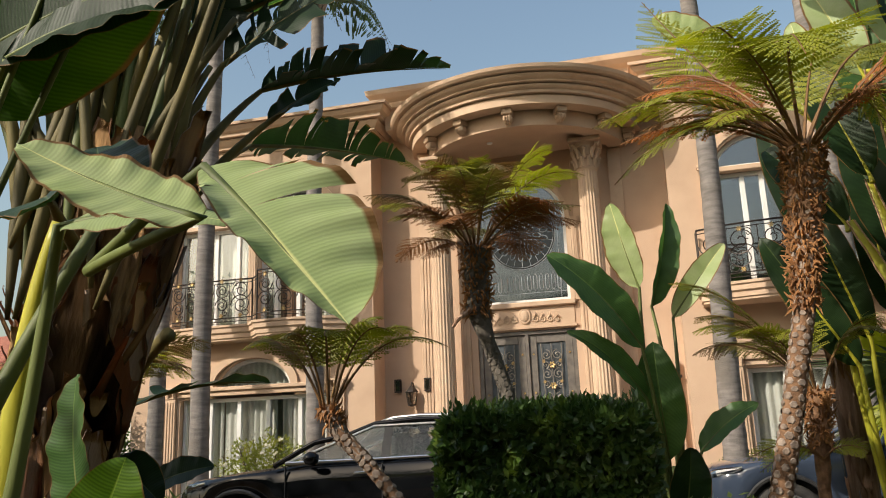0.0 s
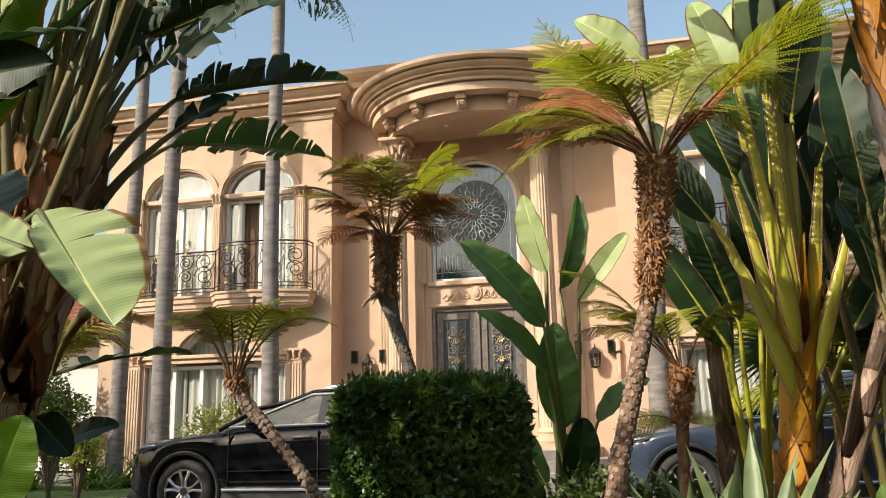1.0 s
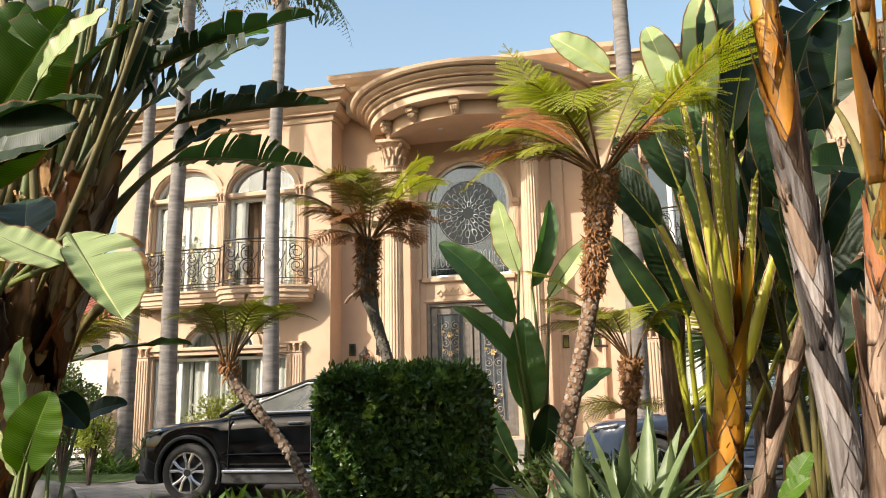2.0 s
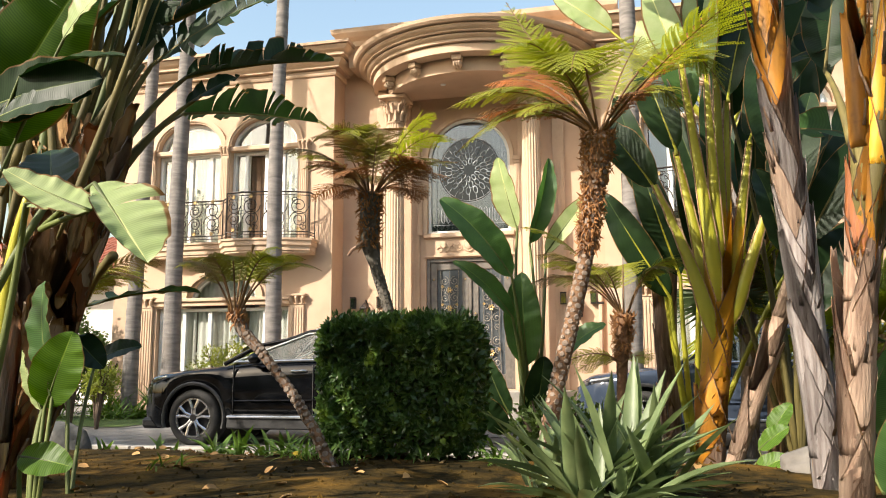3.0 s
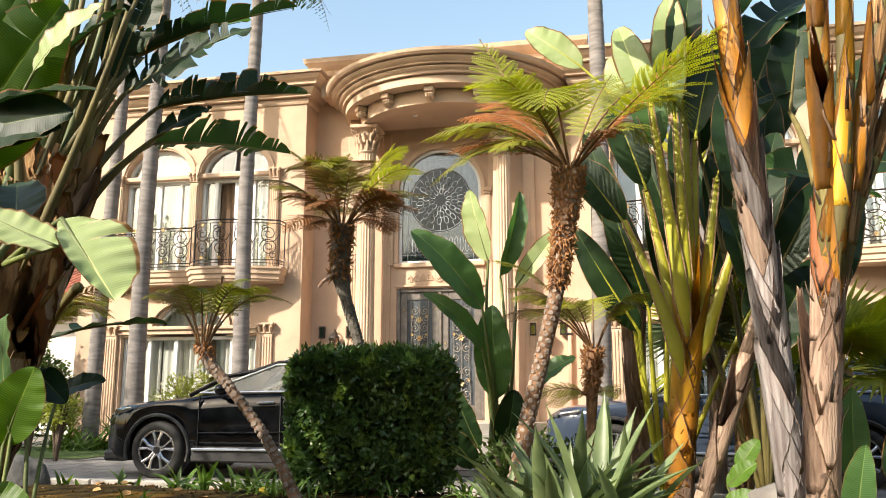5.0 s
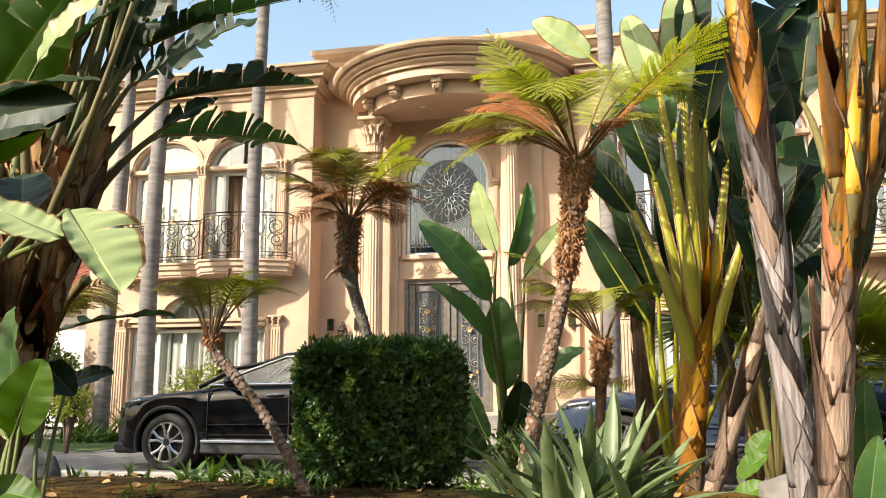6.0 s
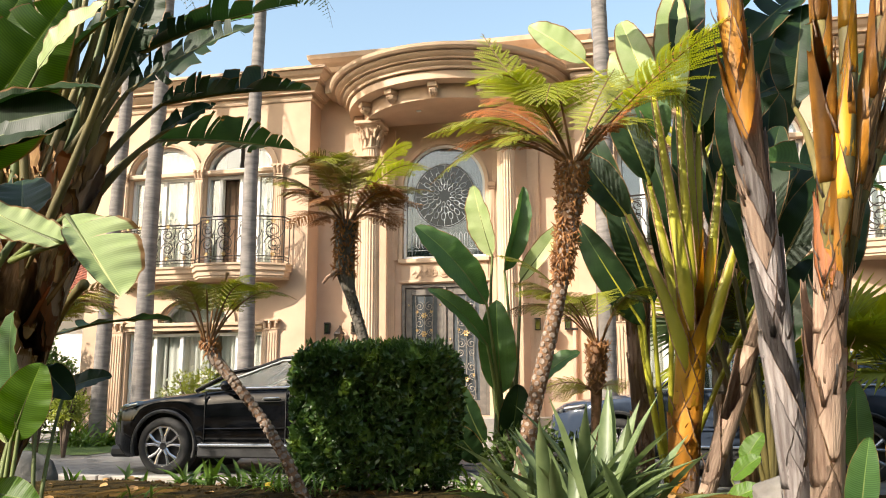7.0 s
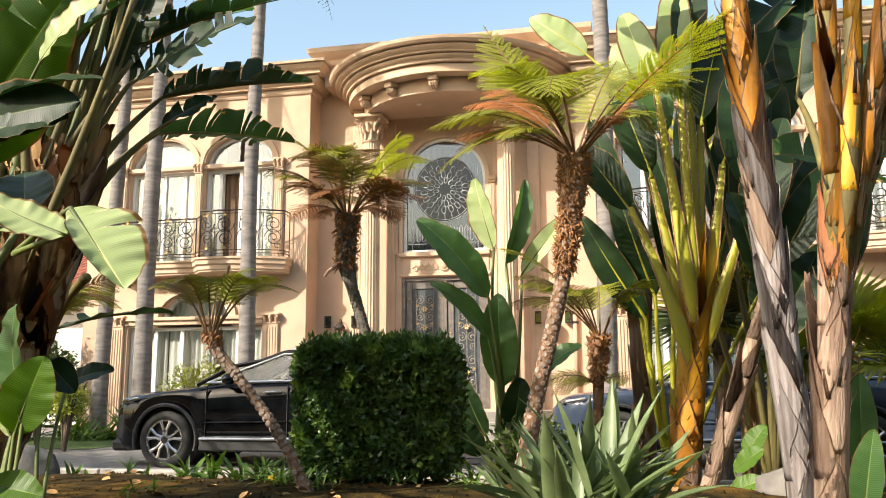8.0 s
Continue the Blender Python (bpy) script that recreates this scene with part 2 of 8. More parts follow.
def arch_over(x0, x1, zs, z1, xc, half, rise, n=18):
    """A wall piece above the springing, with the arch cut out of it."""
    pts = [(x0, z1), (x0, zs)]
    pts += [(xc - half * math.cos(math.pi * k / n), zs + rise * math.sin(math.pi * k / n)) for k in range(n + 1)]
    pts += [(x1, zs), (x1, z1)]
    return pts


def wall_strip(spans, z0, z1, y, x0, x1, t=0.3):
    """A strip of wall with openings (xa, xb, sill, head); a fifth and sixth value give an arch's rise and half width."""
    x = x0
    for s in spans:
        xa, xb, sill, head = s[:4]
        if xa > x:
            plate(rect(x, xa, z0, z1), y, t)
        if sill > z0:
            plate(rect(xa, xb, z0, sill), y, t)
        if len(s) > 4:
            plate(arch_over(xa, xb, head, z1, (xa + xb) / 2, s[5], s[4]), y, t)
        elif head < z1:
            plate(rect(xa, xb, head, z1), y, t)
        x = xb
    if x < x1:
        plate(rect(x, x1, z0, z1), y, t)


ARCH_HALF, SPRING, RISE = 0.84, 6.05, 0.66
for sx in (-1, 1):
    def sp(a, b):
        return (min(sx * a, sx * b), max(sx * a, sx * b))
    far = 8.35 if sx < 0 else 12.0
    ups = [(*sp(3.78, 5.46), 3.72, SPRING, RISE, ARCH_HALF), (*sp(5.68, 7.36), 3.72, SPRING, RISE, ARCH_HALF)]
    if sx > 0:
        ups.append((8.0, 9.68, 3.72, SPRING, RISE, ARCH_HALF))
    ups.sort()
    lo, hi = sp(2.93, far)
    wall_strip(ups, BAND, TOP, Y_WING, lo, hi)
    gs = [(*sp(3.93, 7.2), 0.25, 2.36)]
    wall_strip(gs, 0.0, 2.36, Y_WING, lo, hi)
    wall_strip([(*sp(4.64, 6.46), 2.36, 2.46, 0.68, 0.85)], 2.36, BAND, Y_WING, lo, hi)
    # return wall of the wing and its end
    for xe in (sx * 2.93, sx * far):
        bm = bmesh.new()
        box(bm, xe, xe + (sx * 0.3 if abs(xe) < 4 else -sx * 0.3), Y_WING + 0.302, 0.6 if abs(xe) < 4 else 6.0, 0, TOP)
        part("wall", bm, M_STUCCO, house)
# centre wall with door and arched window
DX, DZ0, DZ1 = 0.97, 0.56, 3.38
wall_strip([(-DX, DX, DZ0, DZ1)], 0.0, DZ1, 0.0, -2.95, 2.95)
wall_strip([(-0.93, 0.93, 3.93, 5.56, 0.95, 0.93)], DZ1, 7.9, 0.0, -2.95, 2.95)
# bodies behind: floors, back, roof
bm = bmesh.new()
box(bm, -8.3, 11.9, 5.8, 6.1, 0, TOP)
part("back_wall", bm, M_INSIDE, house)
bm = bmesh.new()
box(bm, -8.3, 11.9, 0.302, 5.8, 3.40, 3.5)
part("floor_slab", bm, M_INSIDE, house)
bm = bmesh.new()
box(bm, -8.3, 11.9, 0.302, 6.1, TOP + 0.002, TOP + 0.2)
part("roof", bm, M_INSIDE, house)
for xw in (-3.25, 3.25):
    bm = bmesh.new()
    box(bm, xw - 0.06, xw + 0.06, 0.3, 5.8, 0, TOP)
    part("partition", bm, M_INSIDE, house)

# cornices: profile (out, z)
CORN = [(-0.35, 7.56), (0.03, 7.56), (0.05, 7.60), (0.05, 7.68), (0.02, 7.682), (0.02, 7.70), (0.14, 7.705), (0.14, 7.74), (0.20, 7.79), (0.25, 7.86), (0.25, 7.885), (0.19, 7.887), (0.19, 7.908), (0.33, 7.912), (0.33, 7.98), (0.40, 8.02), (0.46, 8.10), (0.43, 8.102), (0.43, 8.118), (0.50, 8.12), (0.50, 8.18), (-0.35, 8.20)]
for sx in (-1, 1):
    far = 8.35 if sx < 0 else 12.0
    path = [(-far, 5.9), (-far, Y_WING), (-2.93, Y_WING), (-2.93, 0.4)] if sx < 0 else [(2.93, 0.4), (2.93, Y_WING), (far, Y_WING), (far, 5.9)]
    bm = bmesh.new()
    sweep(bm, path, CORN)
    bmesh.ops.recalc_face_normals(bm, faces=bm.faces)
    part("cornice", bm, M_TRIM, house)
# parapet over the middle
PAR = [(-0.3, 7.7), (0.0, 7.7), (0.02, 8.12), (0.10, 8.16), (0.14, 8.26), (0.24, 8.32), (0.32, 8.40), (0.34, 8.50), (-0.3, 8.52)]
bm = bmesh.new()
sweep(bm, [(-2.6, 2.2), (-2.6, -0.62), (3.02, -0.62), (3.02, 2.2)], PAR)
bmesh.ops.recalc_face_normals(bm, faces=bm.faces)
part("parapet", bm, M_TRIM, house)

# round portico roof on two columns
PC = (0.20, 0.25)


def arc(r, n=48, a0=0.0, a1=math.pi):
    return [(PC[0] - r * math.cos(a0 + (a1 - a0) * k / n), PC[1] - r * math.sin(a0 + (a1 - a0) * k / n)) for k in range(n + 1)]


PORT = [(0.0, 7.22), (0.3, 7.22), (0.305, 7.375), (0.26, 7.378), (0.26, 7.400), (0.37, 7.404), (0.375, 7.455), (0.43, 7.482), (0.46, 7.510), (0.46, 7.528), (0.39, 7.530), (0.39, 7.552), (0.52, 7.555), (0.525, 7.583), (0.59, 7.612), (0.63, 7.650), (0.63, 7.666), (0.56, 7.668), (0.56, 7.690), (0.70, 7.693), (0.74, 7.731), (0.76, 7.79), (0.0, 7.834)]
bm = bmesh.new()
sweep(bm, arc(2.08), PORT)
bmesh.ops.recalc_face_normals(bm, faces=bm.faces)
portico = part("portico_cornice", bm, M_TRIM, house, smooth=False)
bm = bmesh.new()
sweep(bm, arc(1.72), [(0.0, 6.93), (0.325, 6.93), (0.325, 7.218), (0.0, 7.218)])
bmesh.ops.recalc_face_normals(bm, faces=bm.faces)
part("portico_beam", bm, M_STUCCO, house)
bm = bmesh.new()
pts = arc(2.04, 40)
lowv = [bm.verts.new((x, y, 7.02)) for x, y in pts]
bm.faces.new(lowv)
r = bmesh.ops.extrude_face_region(bm, geom=bm.faces[:])
bmesh.ops.translate(bm, vec=(0, 0, 0.74), verts=[v for v in r["geom"] if isinstance(v, bmesh.types.BMVert)])
bmesh.ops.recalc_face_normals(bm, faces=bm.faces)
part("portico_soffit", bm, M_STUCCO, house)
# scrolled brackets under the soffit
for a in (12, 38, 64, 90, 116, 142, 168):
    bm = bmesh.new()
    box(bm, -0.10, 0.10, -0.22, 0.0, 7.11, 7.216, 0.012)
    box(bm, -0.085, 0.085, -0.17, 0.0, 7.0, 7.11, 0.02)
    for k in (-0.045, 0.0, 0.045):
        tube(bm, [(k, -0.16, 7.09), (k, -0.19, 7.05), (k, -0.16, 7.01), (k, -0.10, 6.98), (k, -0.03, 6.97)], 0.018, 6)
    m = Matrix.Translation((PC[0] - 2.06 * math.cos(radians(a)), PC[1] - 2.06 * math.sin(radians(a)), 0)) @ Matrix.Rotation(radians(a - 90), 4, "Z")
    ob = part("bracket", bm, M_TRIM, house)
    ob.matrix_basis = m
bm = bmesh.new()
lathe(bm, [(0.05, 7.0), (0.06, 7.016)], 14, -0.35, -0.9)
part("downlight", bm, M_WHITE, house)


def column(x, y, z0, z1, r, name="column"):
    col = thing(name, "fluted peach column with acanthus capital beside the entrance", "column", "portico columns", at=Matrix.Translation((x, y, 0)))
    bm = bmesh.new()
    box(bm, -r * 1.5, r * 1.5, -r * 1.5, r * 1.5, z0, z0 + 0.14, 0.01)
    lathe(bm, [(r * 1.42, z0 + 0.142), (r * 1.48, z0 + 0.19), (r * 1.42, z0 + 0.24), (r * 1.2, z0 + 0.26), (r * 1.18, z0 + 0.31), (r * 1.28, z0 + 0.35), (r * 1.2, z0 + 0.40), (r * 1.02, z0 + 0.43)], 32)
    part("base", bm, M_TRIM, col, smooth=False)
    bm = bmesh.new()
    lathe(bm, [(r * (1.0 - 0.12 * k / 8), z0 + 0.43 + (z1 - 0.62 - z0 - 0.43) * k / 8) for k in range(9)], 120, ripple=0.075, waves=20)
    part("shaft", bm, M_TRIM, col)
    bm = bmesh.new()
    zc = z1 - 0.62
    lathe(bm, [(r * 0.92, zc), (r * 1.0, zc + 0.03), (r * 0.9, zc + 0.06), (r * 0.88, zc + 0.3), (r * 1.0, zc + 0.48), (r * 1.25, zc + 0.54)], 24)
    box(bm, -r * 1.45, r * 1.45, -r * 1.45, r * 1.45, zc + 0.54, z1, 0.012)
    for row, (zz, rr, nn, hh) in enumerate(((zc + 0.06, 0.92, 10, 0.2), (zc + 0.22, 0.98, 10, 0.2))):
        for k in range(nn):
            a = 2 * math.pi * (k + 0.5 * row) / nn
            d = Vector((math.cos(a), math.sin(a), 0))
            p = d * r * rr
            tube(bm, [p + Vector((0, 0, zz)), p + d * 0.02 + Vector((0, 0, zz + hh * 0.6)), p + d * 0.055 + Vector((0, 0, zz + hh)), p + d * 0.085 + Vector((0, 0, zz + hh * 0.9)), p + d * 0.08 + Vector((0, 0, zz + hh * 0.72))], [0.034, 0.042, 0.034, 0.022, 0.008], 6)
    for a in (45, 135, 225, 315):
        d = Vector((math.cos(radians(a)), math.sin(radians(a)), 0))
        p = d * r * 1.05
        tube(bm, [p + Vector((0, 0, zc + 0.38)), p + d * 0.1 + Vector((0, 0, zc + 0.5)), p + d * 0.17 + Vector((0, 0, zc + 0.48)), p + d * 0.15 + Vector((0, 0, zc + 0.42)), p + d * 0.12 + Vector((0, 0, zc + 0.45))], [0.03, 0.03, 0.025, 0.02, 0.015], 6)
    part("capital", bm, M_TRIM, col, "carved acanthus leaf capital")
    return col


column(-1.52, -0.55, 0.5, 6.925, 0.215)
column(1.47, -0.55, 0.5, 6.925, 0.215)
# pilasters behind the columns and beside the door
for x in (-1.98, -1.20, 1.20, 1.98):
    bm = bmesh.new()
    w = 0.13 if abs(x) > 1.5 else 0.10
    box(bm, x - w, x + w, -0.07, -0.002, 0.5, 6.9, 0.01)
    for k in (-0.5, 0, 0.5):
        box(bm, x + k * w - 0.018, x + k * w + 0.018, -0.085, -0.0705, 0.7, 5.4, 0.004)
    part("pilaster", bm, M_TRIM, house)
# small pilasters flanking the arched window, with caps
for s in (-1, 1):
    bm = bmesh.new()
    box(bm, s * 1.09 - 0.06, s * 1.09 + 0.06, -0.10, -0.072, 3.9, 5.4, 0.006)
    for k in (-0.03, 0, 0.03):
        box(bm, s * 1.09 + k - 0.008, s * 1.09 + k + 0.008, -0.112, -0.1005, 3.95, 5.36)
    box(bm, s * 1.09 - 0.09, s * 1.09 + 0.09, -0.15, -0.072, 5.46, 5.56, 0.012)
    box(bm, s * 1.09 - 0.075, s * 1.09 + 0.075, -0.13, -0.072, 5.4, 5.458, 0.012)
    part("window_pilaster", bm, M_TRIM, house)

# porch and steps
bm = bmesh.new()
for k, (out, z0, z1) in enumerate(((2.9, 0.0, 0.18), (2.55, 0.182, 0.36), (2.2, 0.362, 0.54))):
    pts = [(PC[0] - out * math.cos(math.pi * i / 32), 0.25 - out * 0.86 * math.sin(math.pi * i / 32)) for i in range(33)]
    lo = [bm.verts.new((x, y, z0)) for x, y in pts]
    hi = [bm.verts.new((x, y, z1)) for x, y in pts]
    bm.faces.new(hi[::-1])
    bm.faces.new(lo)
    for i in range(32):
        bm.faces.new((lo[i], lo[i + 1], hi[i + 1], hi[i]))
bmesh.ops.recalc_face_normals(bm, faces=bm.faces)
part("porch_steps", bm, M_STEP, house, "pale stone entrance steps")


# ---- scrollwork ----
def spiral(bm, cx, cz, r, turns=1.6, a0=0.0, sgn=1, y=0.0, th=0.008, seg=5, plane=None):
    pts = []
    n = int(16 * turns)
    for k in range(n + 1):
        f = k / n
        a = a0 + sgn * f * turns * 2 * math.pi
        q = (cx + r * (1 - 0.85 * f) * math.cos(a), y, cz + r * (1 - 0.85 * f) * math.sin(a))
        pts.append(plane @ Vector(q) if plane is not None else q)
    tube(bm, pts, th, seg)


def rosette(bm, cx, cz, y, r, plane=None):
    for k in range(6):
        a = k * math.pi / 3
        p = [(cx + 0.3 * r * math.cos(a), y, cz + 0.3 * r * math.sin(a)), (cx + 0.8 * r * math.cos(a), y - 0.012, cz + 0.8 * r * math.sin(a)), (cx + r * math.cos(a), y, cz + r * math.sin(a))]
        if plane is not None:
            p = [plane @ Vector(q) for q in p]
        tube(bm, p, [r * 0.25, r * 0.28, r * 0.1], 5)


M_FROST = mat("grey_frosted_glass", (0.10, 0.11, 0.12), (0.07, 0.08, 0.085), 6, 0.25, coat=0.5)
# ---- entrance door ----
door = thing("front_door", "tall double front door of grey iron with gilded scrolls", "door")
bm = bmesh.new()
box(bm, -DX + 0.002, -DX + 0.08, 0.04, 0.20, DZ0, DZ1 - 0.002, 0.006)
box(bm, DX - 0.08, DX - 0.002, 0.04, 0.20, DZ0, DZ1 - 0.002, 0.006)
box(bm, -DX + 0.082, DX - 0.082, 0.04, 0.20, DZ1 - 0.08, DZ1 - 0.002, 0.006)
box(bm, -0.035, 0.035, 0.05, 0.16, DZ0, DZ1 - 0.082, 0.006)
part("door_frame", bm, M_DOOR, door)
for s in (-1, 1):
    x0, x1 = (s * 0.04, s * 0.885) if s > 0 else (-0.885, -0.04)
    z0, z1 = DZ0 + 0.01, DZ1 - 0.085
    bm = bmesh.new()
    box(bm, x0, x0 + 0.14, 0.09, 0.15, z0, z1, 0.006)
    box(bm, x1 - 0.14, x1, 0.09, 0.15, z0, z1, 0.006)
    box(bm, x0 + 0.141, x1 - 0.141, 0.09, 0.15, z1 - 0.16, z1, 0.006)
    box(bm, x0 + 0.141, x1 - 0.141, 0.09, 0.15, z0, z0 + 0.30, 0.006)
    leaf = part("door_leaf", bm, M_DOOR, door)
    bm = bmesh.new()
    box(bm, x0 + 0.13, x1 - 0.13, 0.125, 0.135, z0 + 0.28, z1 - 0.15)
    part("glass_panel", bm, M_FROST, leaf, "grey frosted glass behind the scrolls")
    bm = bmesh.new()
    cx = (x0 + x1) / 2
    for zc in (z0 + 0.55, z0 + 1.0, z0 + 1.5, z0 + 1.95, z0 + 2.32):
        for q in (-1, 1):
            spiral(bm, cx + q * 0.11, zc, 0.10, 1.5, radians(90), q, 0.085, 0.009)
            spiral(bm, cx + q * 0.13, zc - 0.19, 0.075, 1.4, radians(-90), -q, 0.085, 0.008)
    for q in (-0.2, 0.2, 0.0):
        tube(bm, [(cx + q, 0.085, z0 + 0.32), (cx + q * 0.8, 0.085, z0 + 1.2), (cx + q, 0.085, z1 - 0.18)], 0.009, 5)
    part("scrollwork", bm, M_SCROLL, leaf, "worn grey iron scrolls")
    bm = bmesh.new()
    for zc in (z0 + 0.75, z0 + 1.72, z0 + 2.12):
        rosette(bm, cx, zc, 0.075, 0.07)
        rosette(bm, cx - 0.16, zc + 0.08, 0.075, 0.035)
        rosette(bm, cx + 0.16, zc + 0.08, 0.075, 0.035)
    for zc in (z0 + 0.9, z0 + 1.6, z0 + 2.35):
        for xx in (x0 + 0.07, x1 - 0.07):
            rosette(bm, xx, zc, 0.085, 0.025)
    part("gilded_rosette", bm, M_GOLD, leaf, "gilded leaf rosettes")
    bm = bmesh.new()
    hx = x0 + 0.05 if s > 0 else x1 - 0.05
    tube(bm, [(hx, 0.09, 1.5), (hx, 0.03, 1.52), (hx, 0.03, 1.78), (hx, 0.09, 1.8)], 0.014, 8)
    part("door_handle", bm, M_GOLD, leaf, "brass pull handle")
# carved panel between door and window
bm = bmesh.new()
box(bm, -1.02, 1.02, -0.05, -0.002, 3.40, 3.46, 0.01)
box(bm, -1.02, 1.02, -0.10, -0.002, 3.83, 3.93, 0.015)
box(bm, -0.98, 0.98, -0.02, -0.002, 3.462, 3.828, 0.004)
part("lintel_panel", bm, M_TRIM, house)
bm = bmesh.new()
bmesh.ops.create_uvsphere(bm, u_segments=14, v_segments=8, radius=1.0, matrix=Matrix.Translation((0, -0.04, 3.66)) @ Matrix.Diagonal((0.085, 0.05, 0.12, 1)))
tube(bm, [(0.10 * math.cos(a), -0.03, 3.66 + 0.135 * math.sin(a)) for a in [2 * math.pi * k / 20 for k in range(21)]], 0.028, 6)
part("carved_medallion", bm, M_TRIM, house, "carved oval medallion over the door")
for s in (-1, 1):
    for k in range(4):
        bm = bmesh.new()
        spiral(bm, s * (0.22 + 0.14 * k), 3.60 - 0.015 * k, 0.075 - 0.01 * k, 1.4, radians(90), s, -0.03, 0.018, 6)
        tube(bm, [(s * (0.14 + 0.14 * k), -0.03, 3.55), (s * (0.22 + 0.14 * k), -0.05, 3.70 - 0.02 * k), (s * (0.30 + 0.14 * k), -0.03, 3.58)], [0.012, 0.03, 0.01], 6)
        part("leaf_scroll", bm, M_TRIM, house, "carved leaf scroll")

# ---- arched leaded window over the door ----
win = thing("arched_window", "arched leaded window with dark rose pattern and white frame", "window")
bm = bmesh.new()
band(bm, arch_line(0, 1.02, 3.94, 5.56, 24, 1.04), arch_line(0, 0.93, 3.94, 5.56, 24, 0.95), -0.06, -0.002)
bmesh.ops.recalc_face_normals(bm, faces=bm.faces)
part("arch_moulding", bm, M_TRIM, win)
bm = bmesh.new()
band(bm, arch_line(0, 0.925, 3.935, 5.56, 24, 0.945), arch_line(0, 0.865, 3.99, 5.56, 24, 0.885), 0.03, 0.14)
box(bm, -0.925, 0.925, 0.028, 0.14, 3.932, 3.99)
bmesh.ops.recalc_face_normals(bm, faces=bm.faces)
part("window_frame", bm, M_WHITE, win)
bm = bmesh.new()
prism(bm, arch_line(0, 0.87, 3.98, 5.56, 24, 0.89), 0.085, 0.095)
bmesh.ops.recalc_face_normals(bm, faces=bm.faces)
part("pane", bm, M_BEVEL_GLASS, win, "pale bevelled glass")
bm = bmesh.new()
prism(bm, [(0.69 * math.cos(2 * math.pi * k / 40), 5.35 + 0.72 * math.sin(2 * math.pi * k / 40)) for k in range(40)], 0.078, 0.084)
bmesh.ops.recalc_face_normals(bm, faces=bm.faces)
part("rose_pane", bm, M_DARK_GLASS, win, "dark round glass behind the rose")
bm = bmesh.new()
CZ = 5.35
for rr in (0.70, 0.66):
    tube(bm, [(rr * math.cos(a), 0.075, CZ + rr * 1.05 * math.sin(a)) for a in [2 * math.pi * k / 40 for k in range(41)]], 0.007, 5)
for ring_r, nn, rr in ((0.2, 10, 0.05), (0.33, 14, 0.062), (0.47, 18, 0.065)):
    for k in range(nn):
        a = 2 * math.pi * k / nn + ring_r
        cx, cz = ring_r * math.cos(a), CZ + ring_r * math.sin(a)
        er, et = (math.cos(a), math.sin(a)), (-math.sin(a), math.cos(a))
        tube(bm, [(cx + er[0] * 1.3 * rr * math.cos(b) + et[0] * 0.75 * rr * math.sin(b), 0.075, cz + er[1] * 1.3 * rr * math.cos(b) + et[1] * 0.75 * rr * math.sin(b)) for b in [2 * math.pi * j / 10 for j in range(11)]], 0.009, 4)
for k in range(24):
    a = 2 * math.pi * k / 24
    tube(bm, [(0.54 * math.cos(a), 0.075, CZ + 0.54 * math.sin(a)), (0.66 * math.cos(a), 0.075, CZ + 0.69 * math.sin(a))], 0.005, 4)
for k in range(13):
    x = -0.72 + 0.12 * k
    tube(bm, [(x - 0.035, 0.075, 4.22), (x - 0.035, 0.075, 4.46), (x, 0.075, 4.52), (x + 0.035, 0.075, 4.46), (x + 0.035, 0.075, 4.22), (x, 0.075, 4.17), (x - 0.035, 0.075, 4.22)], 0.009, 4)
tube(bm, [(-0.86, 0.075, 4.13), (0.86, 0.075, 4.13)], 0.006, 4)
for s in (-1, 1):
    tube(bm, [(s * 0.74, 0.075, 4.0), (s * 0.74, 0.075, 5.9)], 0.006, 4)
part("leaded_pattern", bm, M_SILVER, win, "silvery leaded rose of petals and small arches")


